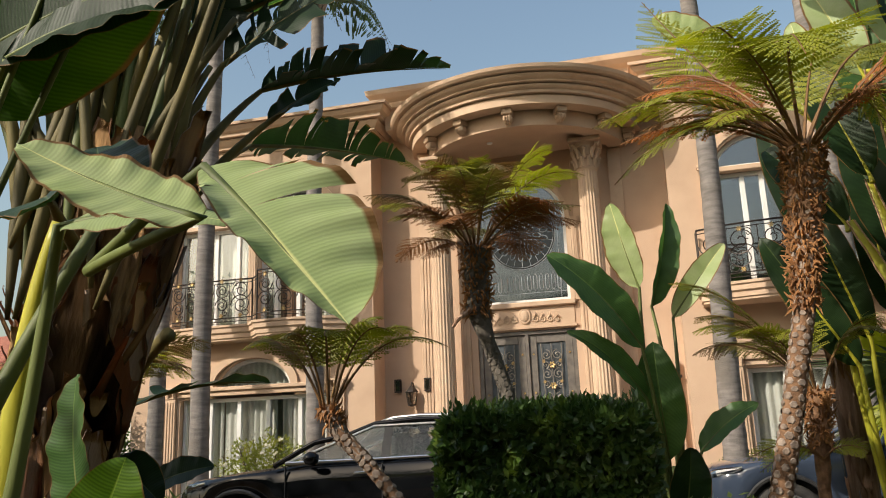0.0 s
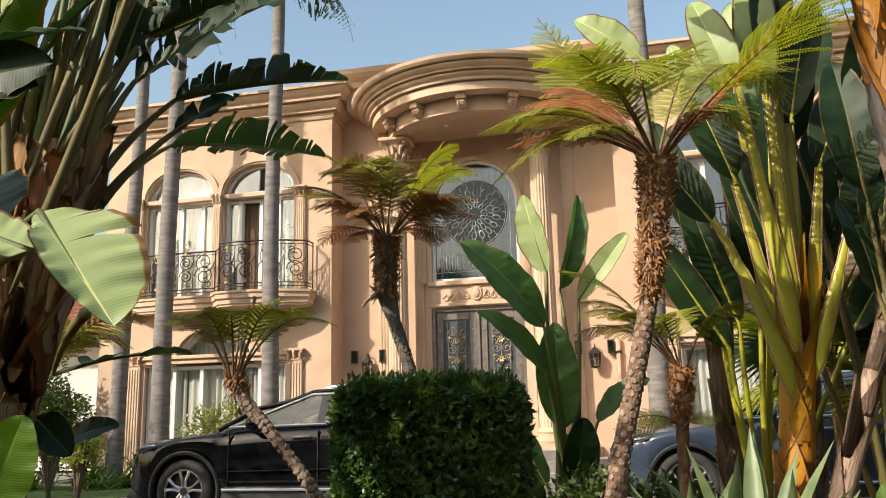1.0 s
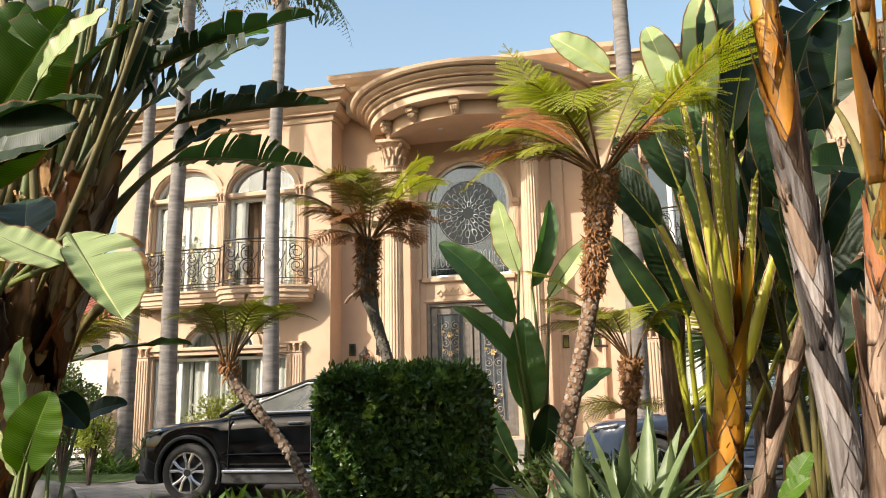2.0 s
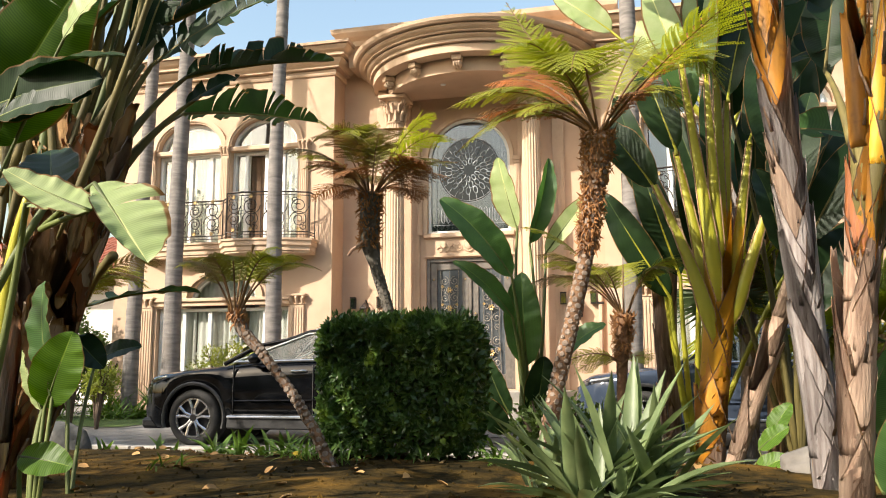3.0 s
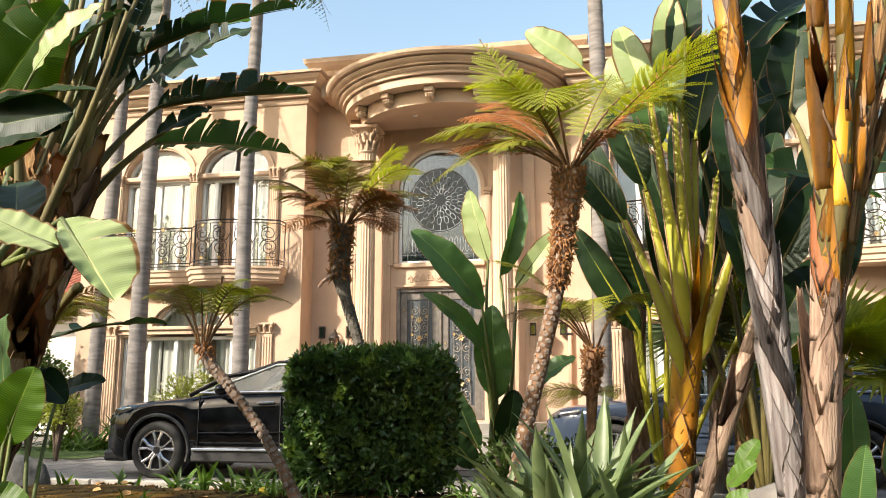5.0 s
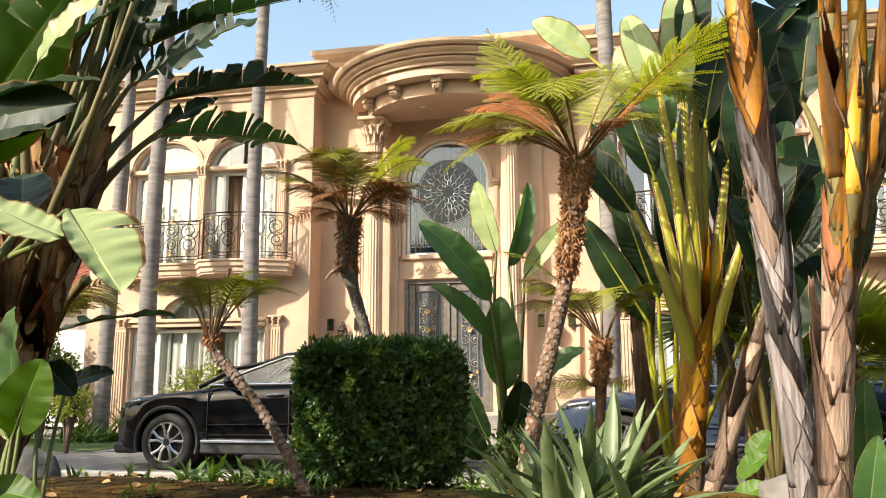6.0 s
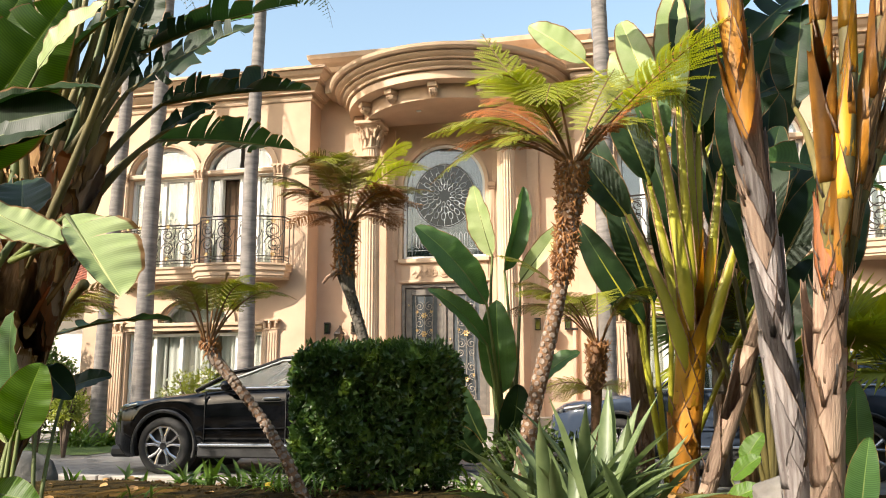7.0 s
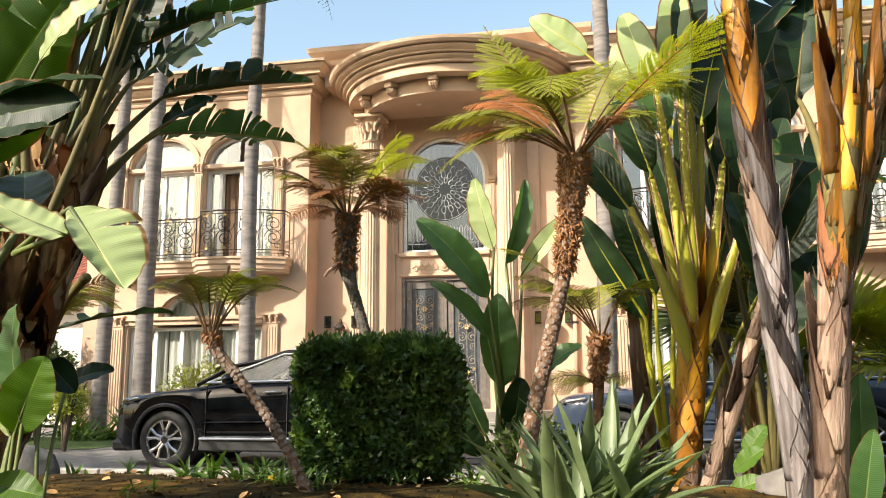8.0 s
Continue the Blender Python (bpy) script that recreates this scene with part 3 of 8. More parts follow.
# ---- wing windows ----
def panel_window(name, x0, x1, z0, z1, y, cuts, label, arched=None, open_part=None, lunette_z=None):
    """A white framed window: vertical posts at cuts; arched gives (spring, half, rise) of a fanlight above."""
    w = thing(name, label, "window")
    f = 0.07
    bm = bmesh.new()
    box(bm, x0, x0 + f, y, y + 0.12, z0, z1, 0.006)
    box(bm, x1 - f, x1, y, y + 0.12, z0, z1, 0.006)
    box(bm, x0 + f, x1 - f, y, y + 0.12, z1 - f, z1, 0.006)
    box(bm, x0 + f, x1 - f, y, y + 0.12, z0, z0 + f * 0.8, 0.006)
    part("window_frame", bm, M_WHITE, w)
    edges = [x0 + f] + list(cuts) + [x1 - f]
    for c in cuts:
        bm = bmesh.new()
        box(bm, c - 0.045, c + 0.045, y + 0.01, y + 0.11, z0 + f * 0.8, z1 - f, 0.006)
        part("post", bm, M_WHITE, w)
    for i, (a, b) in enumerate(zip(edges, edges[1:])):
        if open_part == i:
            continue
        bm = bmesh.new()
        box(bm, a + 0.02, b - 0.02, y + 0.055, y + 0.063, z0 + 0.05, z1 - f)
        ob = part("pane", bm, M_GLASS, w)
        ob.visible_shadow = False
    if arched:
        zs, half, rise = arched
        xc = (x0 + x1) / 2
        bm = bmesh.new()
        band(bm, arch_line(xc, half, zs, zs + 0.002, 18, rise), arch_line(xc, half - 0.06, zs, zs + 0.002, 18, rise - 0.06), y, y + 0.12)
        box(bm, xc - half, xc + half, y - 0.003, y + 0.12, zs - 0.002, zs + 0.06)
        bmesh.ops.recalc_face_normals(bm, faces=bm.faces)
        part("fanlight_frame", bm, M_WHITE, w)
        bm = bmesh.new()
        prism(bm, arch_line(xc, half - 0.05, zs + 0.05, zs + 0.052, 18, rise - 0.06), y + 0.055, y + 0.063)
        bmesh.ops.recalc_face_normals(bm, faces=bm.faces)
        ob = part("fanlight_pane", bm, M_GLASS, w)
        ob.visible_shadow = False
    return w


def drape(x0, x1, y, z0, z1, material, label, waves=9):
    bm = bmesh.new()
    n = waves * 6
    cols = []
    for k in range(n + 1):
        x = x0 + (x1 - x0) * k / n
        d = 0.035 * math.sin(2 * math.pi * waves * k / n) + 0.012 * math.sin(5.1 * k)
        cols.append((bm.verts.new((x, y + d, z0)), bm.verts.new((x, y + d * 0.7, z1))))
    for a, b in zip(cols, cols[1:]):
        bm.faces.new((a[0], b[0], b[1], a[1]))
    return tagged(part("curtain", bm, material, smooth=True), label, "curtain", "curtains")


# added pale sheet that lightens the leaded glass as reflections would
drape(-0.86, 0.86, 0.46, 3.92, 6.42, M_CURTAIN, "pale sheet added behind the leaded window in place of its reflections", 13)
ARCHES = [(-4.62, 0), (-6.52, 1), (4.62, None), (6.52, None), (8.84, None)]
for xc, kind in ARCHES:
    # moulding round the arch
    bm = bmesh.new()
    band(bm, arch_line(xc, ARCH_HALF + 0.13, SPRING - 0.001, SPRING, 20, RISE + 0.13), arch_line(xc, ARCH_HALF + 0.03, SPRING - 0.001, SPRING, 20, RISE + 0.03), Y_WING - 0.06, Y_WING - 0.002)
    band(bm, arch_line(xc, ARCH_HALF + 0.03, SPRING - 0.001, SPRING, 20, RISE + 0.03), arch_line(xc, ARCH_HALF - 0.01, SPRING - 0.001, SPRING, 20, RISE - 0.01), Y_WING - 0.03, Y_WING - 0.002)
    bmesh.ops.recalc_face_normals(bm, faces=bm.faces)
    part("arch_moulding", bm, M_TRIM, house)
    bm = bmesh.new()
    box(bm, xc - ARCH_HALF - 0.02, xc + ARCH_HALF + 0.02, Y_WING - 0.05, Y_WING + 0.12, SPRING - 0.1, SPRING, 0.012)
    part("transom", bm, M_TRIM, house)
    op = 1 if kind == 0 else None
    cuts = [xc - 0.5, xc + 0.0, xc + 0.42] if kind == 0 else [xc - 0.36, xc - 0.02, xc + 0.5]
    panel_window("arched_balcony_window", xc - ARCH_HALF + 0.005, xc + ARCH_HALF - 0.005, 3.73, SPRING - 0.102, Y_WING + 0.13, cuts,
                 "white framed arched balcony window standing partly open" if kind == 0 else "white framed arched balcony window with pale curtain", (SPRING + 0.002, ARCH_HALF - 0.015, RISE - 0.015), op)
    if xc != 4.62:
        drape(xc - 0.78, xc + 0.78 if kind != 0 else xc - 0.5, Y_WING + 0.36, 3.6, 6.6, M_CURTAIN, "pale sheer curtain behind the window", 11)
    if kind == 0:
        drape(xc - 0.52, xc + 0.12, Y_WING + 0.46, 3.6, 5.9, M_BROWN, "brown curtain in the open window", 4)
        drape(xc + 0.1, xc + 0.8, Y_WING + 0.46, 3.6, 6.6, M_CURTAIN, "pale sheer curtain behind the window", 5)


def wall_pilaster(x, z0, z1, y, w=0.15):
    bm = bmesh.new()
    box(bm, x - w, x + w, y - 0.07, y - 0.002, z0, z1 - 0.24, 0.008)
    for k in (-0.6, -0.2, 0.2, 0.6):
        box(bm, x + k * w - 0.02, x + k * w + 0.02, y - 0.088, y - 0.0705, z0 + 0.12, z1 - 0.30, 0.006)
    box(bm, x - w * 1.1, x + w * 1.1, y - 0.10, y - 0.002, z0 - 0.002, z0 + 0.1, 0.01)
    box(bm, x - w * 1.05, x + w * 1.05, y - 0.09, y - 0.002, z1 - 0.238, z1 - 0.20, 0.008)
    box(bm, x - w * 1.35, x + w * 1.35, y - 0.15, y - 0.002, z1 - 0.05, z1, 0.01)
    for k in (-0.8, 0, 0.8):
        tube(bm, [(x + k * w, y - 0.08, z1 - 0.20), (x + k * w * 1.05, y - 0.11, z1 - 0.10), (x + k * w * 1.3, y - 0.14, z1 - 0.06), (x + k * w * 1.4, y - 0.15, z1 - 0.10)], [0.03, 0.04, 0.035, 0.02], 6)
    part("wall_pilaster", bm, M_TRIM, house)


for x in (-3.62, -5.57, -7.5, 3.62, 5.57, 7.5, 9.9):
    wall_pilaster(x, 3.72, SPRING + 0.04, Y_WING, 0.11 if x not in (-5.57, 5.57) else 0.10)
for x in (-3.70, -7.43, 3.70, 7.43):
    wall_pilaster(x, 0.1, 2.62, Y_WING, 0.16)
for s in (-1, 1):
    xc = s * 5.56
    bm = bmesh.new()
    box(bm, xc - 1.66, xc + 1.66, Y_WING - 0.10, Y_WING - 0.002, 2.50, 2.58, 0.012)
    box(bm, xc - 1.66, xc + 1.66, Y_WING - 0.05, Y_WING - 0.002, 2.40, 2.498, 0.01)
    part("window_head", bm, M_TRIM, house)
    bm = bmesh.new()
    band(bm, arch_line(xc, 1.02, 2.582, 2.584, 20, 0.70), arch_line(xc, 0.86, 2.582, 2.584, 20, 0.56), Y_WING - 0.06, Y_WING - 0.002)
    bmesh.ops.recalc_face_normals(bm, faces=bm.faces)
    part("arch_moulding", bm, M_TRIM, house)
    panel_window("ground_floor_window", xc - 1.625, xc + 1.625, 0.26, 2.355, Y_WING + 0.12, [xc - 1.0, xc - 0.35, xc + 0.3, xc + 1.0], "wide white framed ground floor window with fanlight and curtains", (2.47, 0.84, 0.66))
    drape(xc - 1.58, xc - 0.78, Y_WING + 0.29, 0.2, 2.34, M_CURTAIN, "cream gathered curtain behind the window", 5)
    drape(xc - 0.75, xc + 0.42, Y_WING + 0.31, 0.2, 2.34, M_CURTAIN, "cream gathered curtain behind the window", 8)
    drape(xc - 0.8, xc + 0.8, Y_WING + 0.44, 2.47, 3.1, M_CURTAIN, "cream gathered curtain behind the fanlight", 12)
    drape(xc + 0.55, xc + 1.58, Y_WING + 0.29, 0.2, 2.34, M_CURTAIN, "cream gathered curtain behind the window", 7)


# ---- balconies ----
def balcony(sx, x_shift=0.0):
    b = thing("balcony", "shallow stone balcony with black wrought iron scroll railing", "balcony", "balconies")
    right = [(-3.32, -0.72), (-3.32, -1.02), (-3.72, -1.22), (-4.3, -1.36), (-4.75, -1.40), (-5.12, -1.36)]
    left = [(-5.14, -1.30), (-5.4, -1.02), (-5.9, -1.05), (-6.6, -1.05), (-7.3, -0.95), (-7.6, -0.72)]
    if sx > 0:
        right = [(-x + x_shift, y) for x, y in right]
        left = [(-x + x_shift, y) for x, y in left]
    outline = right + left
    prof = [(-0.2, 3.46), (-0.02, 3.46), (0.0, 3.50), (0.03, 3.52), (0.03, 3.60), (0.07, 3.63), (0.07, 3.72), (0.10, 3.735), (0.10, 3.78), (-0.2, 3.785)]
    bm = bmesh.new()
    sweep(bm, [(x, y + 0.002) for x, y in (outline[::-1] if sx < 0 else outline)], prof)
    bmesh.ops.recalc_face_normals(bm, faces=bm.faces)
    part("slab_edge", bm, M_TRIM, b)
    bm = bmesh.new()
    pts = outline + [(outline[-1][0], Y_WING - 0.002), (outline[0][0], Y_WING - 0.002)]
    lo = [bm.verts.new((x, y, 3.47)) for x, y in pts]
    bm.faces.new(lo)
    r = bmesh.ops.extrude_face_region(bm, geom=bm.faces[:])
    bmesh.ops.translate(bm, vec=(0, 0, 0.3), verts=[v for v in r["geom"] if isinstance(v, bmesh.types.BMVert)])
    bmesh.ops.recalc_face_normals(bm, faces=bm.faces)
    part("slab", bm, M_TRIM, b)
    for chain, zt in ((right, 4.80), (left, 4.72)):
        for z, th in ((zt, 0.018), (zt - 0.07, 0.009), (3.93, 0.012), (3.86, 0.009)):
            bm = bmesh.new()
            tube(bm, [(x, y, z) for x, y in chain], th, 6)
            part("rail", bm, M_IRON, b)
        for (x, y) in (chain[0], chain[1], chain[-1]):
            bm = bmesh.new()
            tube(bm, [(x, y, 3.786), (x, y, zt)], 0.014, 6)
            part("baluster_post", bm, M_IRON, b)
        for i in range(1, len(chain) - 1):
            a, c = Vector(chain[i]), Vector(chain[i + 1])
            d = c - a
            if d.length < 0.25:
                continue
            pl = Matrix(((d.normalized().x, 0, 0, a.x), (d.normalized().y, 1, 0, a.y), (0, 0, 1, 0), (0, 0, 0, 1)))
            bm = bmesh.new()
            n = max(1, round(d.length / 0.42))
            w = d.length / n
            for k in range(n):
                c0 = (k + 0.5) * w
                h = w * 0.46
                spiral(bm, c0, 4.50, h, 1.9, radians(180), 1, 0, 0.011, 5, pl)
                spiral(bm, c0, 4.20, h * 0.95, 1.9, 0, 1, 0, 0.011, 5, pl)
                spiral(bm, c0 - h * 0.5, 4.04, h * 0.45, 1.3, radians(90), -1, 0, 0.009, 5, pl)
                spiral(bm, c0 + h * 0.5, 4.62, h * 0.42, 1.3, radians(-90), -1, 0, 0.009, 5, pl)
                tube(bm, [pl @ Vector((k * w, 0, 3.93)), pl @ Vector((k * w, 0, zt - 0.07))], 0.008, 5)
            part("scroll_panel", bm, M_IRON, b)
            for k in range(n):
                for zr in (4.70, 3.98):
                    bm = bmesh.new()
                    tube(bm, [pl @ Vector(((k + 0.5) * w, 0.0, zr)), pl @ Vector(((k + 0.5) * w, -0.02, zr))], [0.022, 0.016], 8)
                    rosette(bm, (k + 0.5) * w, zr, -0.01, 0.05, pl)
                    part("gilded_leaf", bm, M_GOLD, b, "gilded cast leaf")
    return b


balcony(-1)
balcony(1)
balcony(1, 4.4)


# ---- plant materials ----
def leaf_mat(name, base, second, edge=(0.20, 0.11, 0.04), edge_at=0.93, veins=0.25, rough=0.42, trans=0.3, vein_scale=120.0, glow=1.7):
    """A paddle leaf: fine cross veins, noise, dry brown margin. The uv runs along the midrib and out to the edge."""
    m = bpy.data.materials.new(name)
    m.use_nodes = True
    nt = m.node_tree
    N, L = nt.nodes, nt.links
    b = N["Principled BSDF"]
    b.inputs["Roughness"].default_value = rough
    b.inputs["Specular IOR Level"].default_value = 0.3
    uv = N.new("ShaderNodeUVMap")
    sep = N.new("ShaderNodeSeparateXYZ")
    L.new(uv.outputs["UV"], sep.inputs[0])
    co = N.new("ShaderNodeTexCoord")
    no = N.new("ShaderNodeTexNoise")
    no.inputs["Scale"].default_value, no.inputs["Detail"].default_value = 5.0, 5.0
    L.new(co.outputs["Object"], no.inputs["Vector"])
    ramp = N.new("ShaderNodeValToRGB")
    ramp.color_ramp.elements[0].position, ramp.color_ramp.elements[1].position = 0.35, 0.68
    ramp.color_ramp.elements[0].color, ramp.color_ramp.elements[1].color = (*second, 1), (*base, 1)
    L.new(no.outputs["Fac"], ramp.inputs["Fac"])
    wv = N.new("ShaderNodeTexWave")
    wv.bands_direction = "X"
    wv.inputs["Scale"].default_value, wv.inputs["Distortion"].default_value, wv.inputs["Detail"].default_value = vein_scale / 6.28, 1.2, 3.0
    L.new(uv.outputs["UV"], wv.inputs["Vector"])
    mr = N.new("ShaderNodeMapRange")
    mr.inputs["To Min"].default_value, mr.inputs["To Max"].default_value = 1 - veins, 1 + veins * 0.6
    L.new(wv.outputs["Fac"], mr.inputs["Value"])
    hs = N.new("ShaderNodeHueSaturation")
    L.new(ramp.outputs["Color"], hs.inputs["Color"])
    L.new(mr.outputs["Result"], hs.inputs["Value"])
    # dry margin and brown blotches
    ad = N.new("ShaderNodeMath")
    ad.operation = "MULTIPLY_ADD"
    ad.inputs[1].default_value = 0.16
    L.new(no.outputs["Fac"], ad.inputs[0])
    L.new(sep.outputs["Y"], ad.inputs[2])
    er = N.new("ShaderNodeMapRange")
    er.inputs["From Min"].default_value, er.inputs["From Max"].default_value = edge_at + 0.075, edge_at + 0.115
    L.new(ad.outputs[0], er.inputs["Value"])
    mx = N.new("ShaderNodeMix")
    mx.data_type = "RGBA"
    mx.inputs["B"].default_value = (*edge, 1)
    L.new(er.outputs["Result"], mx.inputs["Factor"])
    L.new(hs.outputs["Color"], mx.inputs["A"])
    # pale midrib
    mid = N.new("ShaderNodeMapRange")
    mid.inputs["From Min"].default_value, mid.inputs["From Max"].default_value = 0.02, 0.05
    mid.inputs["To Min"].default_value, mid.inputs["To Max"].default_value = 0.6, 0.0
    L.new(sep.outputs["Y"], mid.inputs["Value"])
    m2 = N.new("ShaderNodeMix")
    m2.data_type = "RGBA"
    m2.inputs["B"].default_value = (min(1, base[0] * 2.2 + 0.05), min(1, base[1] * 1.8 + 0.05), base[2] * 1.6 + 0.02, 1)
    L.new(mid.outputs["Result"], m2.inputs["Factor"])
    L.new(mx.outputs["Result"], m2.inputs["A"])
    col = m2.outputs["Result"]
    L.new(col, b.inputs["Base Color"])
    bp = N.new("ShaderNodeBump")
    bp.inputs["Strength"].default_value, bp.inputs["Distance"].default_value = 0.10, 0.003
    L.new(wv.outputs["Fac"], bp.inputs["Height"])
    L.new(bp.outputs["Normal"], b.inputs["Normal"])
    tr = N.new("ShaderNodeBsdfTranslucent")
    br = N.new("ShaderNodeHueSaturation")
    br.inputs["Value"].default_value, br.inputs["Saturation"].default_value = glow, 1.15
    L.new(col, br.inputs["Color"])
    L.new(br.outputs["Color"], tr.inputs["Color"])
    ms = N.new("ShaderNodeMixShader")
    ms.inputs["Fac"].default_value = trans
    L.new(b.outputs[0], ms.inputs[1])
    L.new(tr.outputs[0], ms.inputs[2])
    L.new(ms.outputs[0], N["Material Output"].inputs["Surface"])
    return m


# copies of one leaf green: shade, sun and backlight are put into their colours
M_LEAF_DARK = leaf_mat("shaded_paddle_leaf", (0.019, 0.045, 0.012), (0.010, 0.026, 0.008), trans=0.16, edge_at=0.95, rough=0.5)
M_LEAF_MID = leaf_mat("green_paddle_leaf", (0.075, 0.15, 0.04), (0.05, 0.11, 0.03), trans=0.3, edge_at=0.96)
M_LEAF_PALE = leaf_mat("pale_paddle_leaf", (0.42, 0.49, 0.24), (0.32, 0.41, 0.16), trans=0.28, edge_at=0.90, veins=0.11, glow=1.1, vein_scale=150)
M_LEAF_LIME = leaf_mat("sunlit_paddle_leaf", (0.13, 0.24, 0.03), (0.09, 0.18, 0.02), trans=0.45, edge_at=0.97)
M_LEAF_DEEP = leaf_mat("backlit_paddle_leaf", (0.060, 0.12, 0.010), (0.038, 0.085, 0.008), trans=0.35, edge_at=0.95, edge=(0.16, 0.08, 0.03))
M_PETIOLE = mat("leaf_stalk", (0.13, 0.16, 0.035), (0.07, 0.09, 0.02), 8, 0.6, bump=0.1, stretch=(1, 1, 0.2), per_object=0.2)
M_STALK_DARK = mat("dark_leaf_stalk", (0.17, 0.135, 0.035), (0.085, 0.07, 0.022), 8, 0.7, bump=0.15, stretch=(1, 1, 0.2), per_object=0.25)
M_YELLOW = mat("yellow_sheath", (0.66, 0.37, 0.022), (0.46, 0.27, 0.026), 7, spots=(0.42, 0.17, 0.03), spot_scale=5, spot_amount=(0.56, 0.70), rough=0.45, bump=0.1, stretch=(1, 1, 0.25), per_object=0.12, translucent=0.1)
M_ORANGE = mat("orange_sheath", (0.56, 0.24, 0.02), (0.34, 0.16, 0.03), 9, 0.5, spots=(0.20, 0.085, 0.03), spot_scale=6, spot_amount=(0.54, 0.68), bump=0.15, stretch=(1, 1, 0.25), per_object=0.12)
M_YGREEN = mat("yellow_green_stalk", (0.46, 0.42, 0.032), (0.31, 0.31, 0.026), 5, 0.45, bump=0.1, stretch=(1, 1, 0.25), per_object=0.15, translucent=0.1)
M_DRY = mat("dry_sheath", (0.40, 0.285, 0.205), (0.28, 0.185, 0.13), 38, 0.85, bump=0.7, bump_scale=60, stretch=(1, 1, 0.07), spread=(0.36, 0.60), per_object=0.25, spots=(0.25, 0.16, 0.11), spot_scale=3)
M_DRY_GREY = mat("grey_dry_sheath", (0.36, 0.32, 0.30), (0.19, 0.15, 0.135), 38, 0.9, bump=0.7, bump_scale=60, stretch=(1, 1, 0.07), spread=(0.36, 0.60), per_object=0.25, spots=(0.22, 0.13, 0.085), spot_scale=3)
M_DRY_PALE = mat("pale_dry_sheath", (0.45, 0.31, 0.22), (0.27, 0.165, 0.11), 38, 0.8, bump=0.7, bump_scale=60, stretch=(1, 1, 0.07), spread=(0.36, 0.60), per_object=0.15, spots=(0.26, 0.12, 0.06), spot_scale=4)
M_RUST = mat("rust_red_sheath", (0.36, 0.12, 0.035), (0.25, 0.10, 0.045), 38, 0.6, bump=0.4, bump_scale=60, stretch=(1, 1, 0.07), spread=(0.40, 0.60), per_object=0.2)
M_DARKBARK = mat("fibrous_dark_bark", (0.46, 0.27, 0.115), (0.22, 0.125, 0.055), 38, 0.9, bump=0.6, bump_scale=60, stretch=(1, 1, 0.07), spread=(0.40, 0.60), per_object=0.3)
M_FROND = mat("fern_green", (0.27, 0.275, 0.03), (0.165, 0.18, 0.02), 6, 0.5, translucent=0.35, per_object=0.2)
M_FROND_LIME = mat("fern_lime", (0.31, 0.33, 0.036), (0.21, 0.235, 0.026), 6, 0.5, translucent=0.4, per_object=0.12)
M_FROND_DEAD = mat("fern_rust_brown", (0.40, 0.14, 0.035), (0.24, 0.085, 0.025), 6, 0.85, translucent=0.25, per_object=0.2)
M_FROND_DARK = mat("fern_dark", (0.15, 0.155, 0.03), (0.17, 0.095, 0.035), 4, 0.6, translucent=0.25, per_object=0.25)
M_FROND_BROWN = mat("fern_dry_brown", (0.27, 0.12, 0.045), (0.15, 0.07, 0.03), 6, 0.9, translucent=0.2, per_object=0.25)
M_STUB = mat("broken_fern_stalk", (0.40, 0.19, 0.065), (0.20, 0.09, 0.035), 10, 0.85)
M_SCAR_DARK = mat("dark_leaf_scar", (0.15, 0.13, 0.105), (0.08, 0.07, 0.055), 20, 0.9, bump=0.4)
M_RACHIS = mat("fern_stalk", (0.24, 0.125, 0.04), (0.12, 0.06, 0.025), 10, 0.65)
# the bright spots paint glints on the hedge leaves into their colour
M_HEDGE = mat("hedge_leaf", (0.072, 0.132, 0.028), (0.038, 0.078, 0.018), 5, 0.30, translucent=0.2, spots=(0.19, 0.27, 0.045), spot_scale=8, spot_amount=(0.54, 0.68))
M_TWIG = mat("twig", (0.10, 0.07, 0.045), (0.06, 0.04, 0.028), 10, 0.9)
M_STRAP = mat("grey_green_strap_leaf", (0.185, 0.235, 0.10), (0.10, 0.14, 0.055), 6, 0.45, per_object=0.2, translucent=0.2)
M_GRASS = mat("lily_leaf", (0.13, 0.22, 0.035), (0.07, 0.13, 0.02), 6, 0.5, per_object=0.25, translucent=0.3)
M_PALMLEAF = mat("palm_frond", (0.10, 0.14, 0.06), (0.06, 0.09, 0.035), 6, 0.5, translucent=0.3, per_object=0.2)
M_BUSH = mat("bush_leaf", (0.10, 0.15, 0.03), (0.05, 0.08, 0.018), 2, 0.55, translucent=0.25)
M_BUSH_LIME = mat("lime_bush_leaf", (0.30, 0.32, 0.05), (0.16, 0.20, 0.03), 2, 0.55, translucent=0.3)
M_FLOWER = mat("white_petals", (0.80, 0.78, 0.68), (0.7, 0.66, 0.55), 9, 0.6, translucent=0.2)


# ---- leaf shapes ----
def bez(p0, p1, p2, t):
    return p0 * (1 - t) ** 2 + p1 * 2 * t * (1 - t) + p2 * t * t


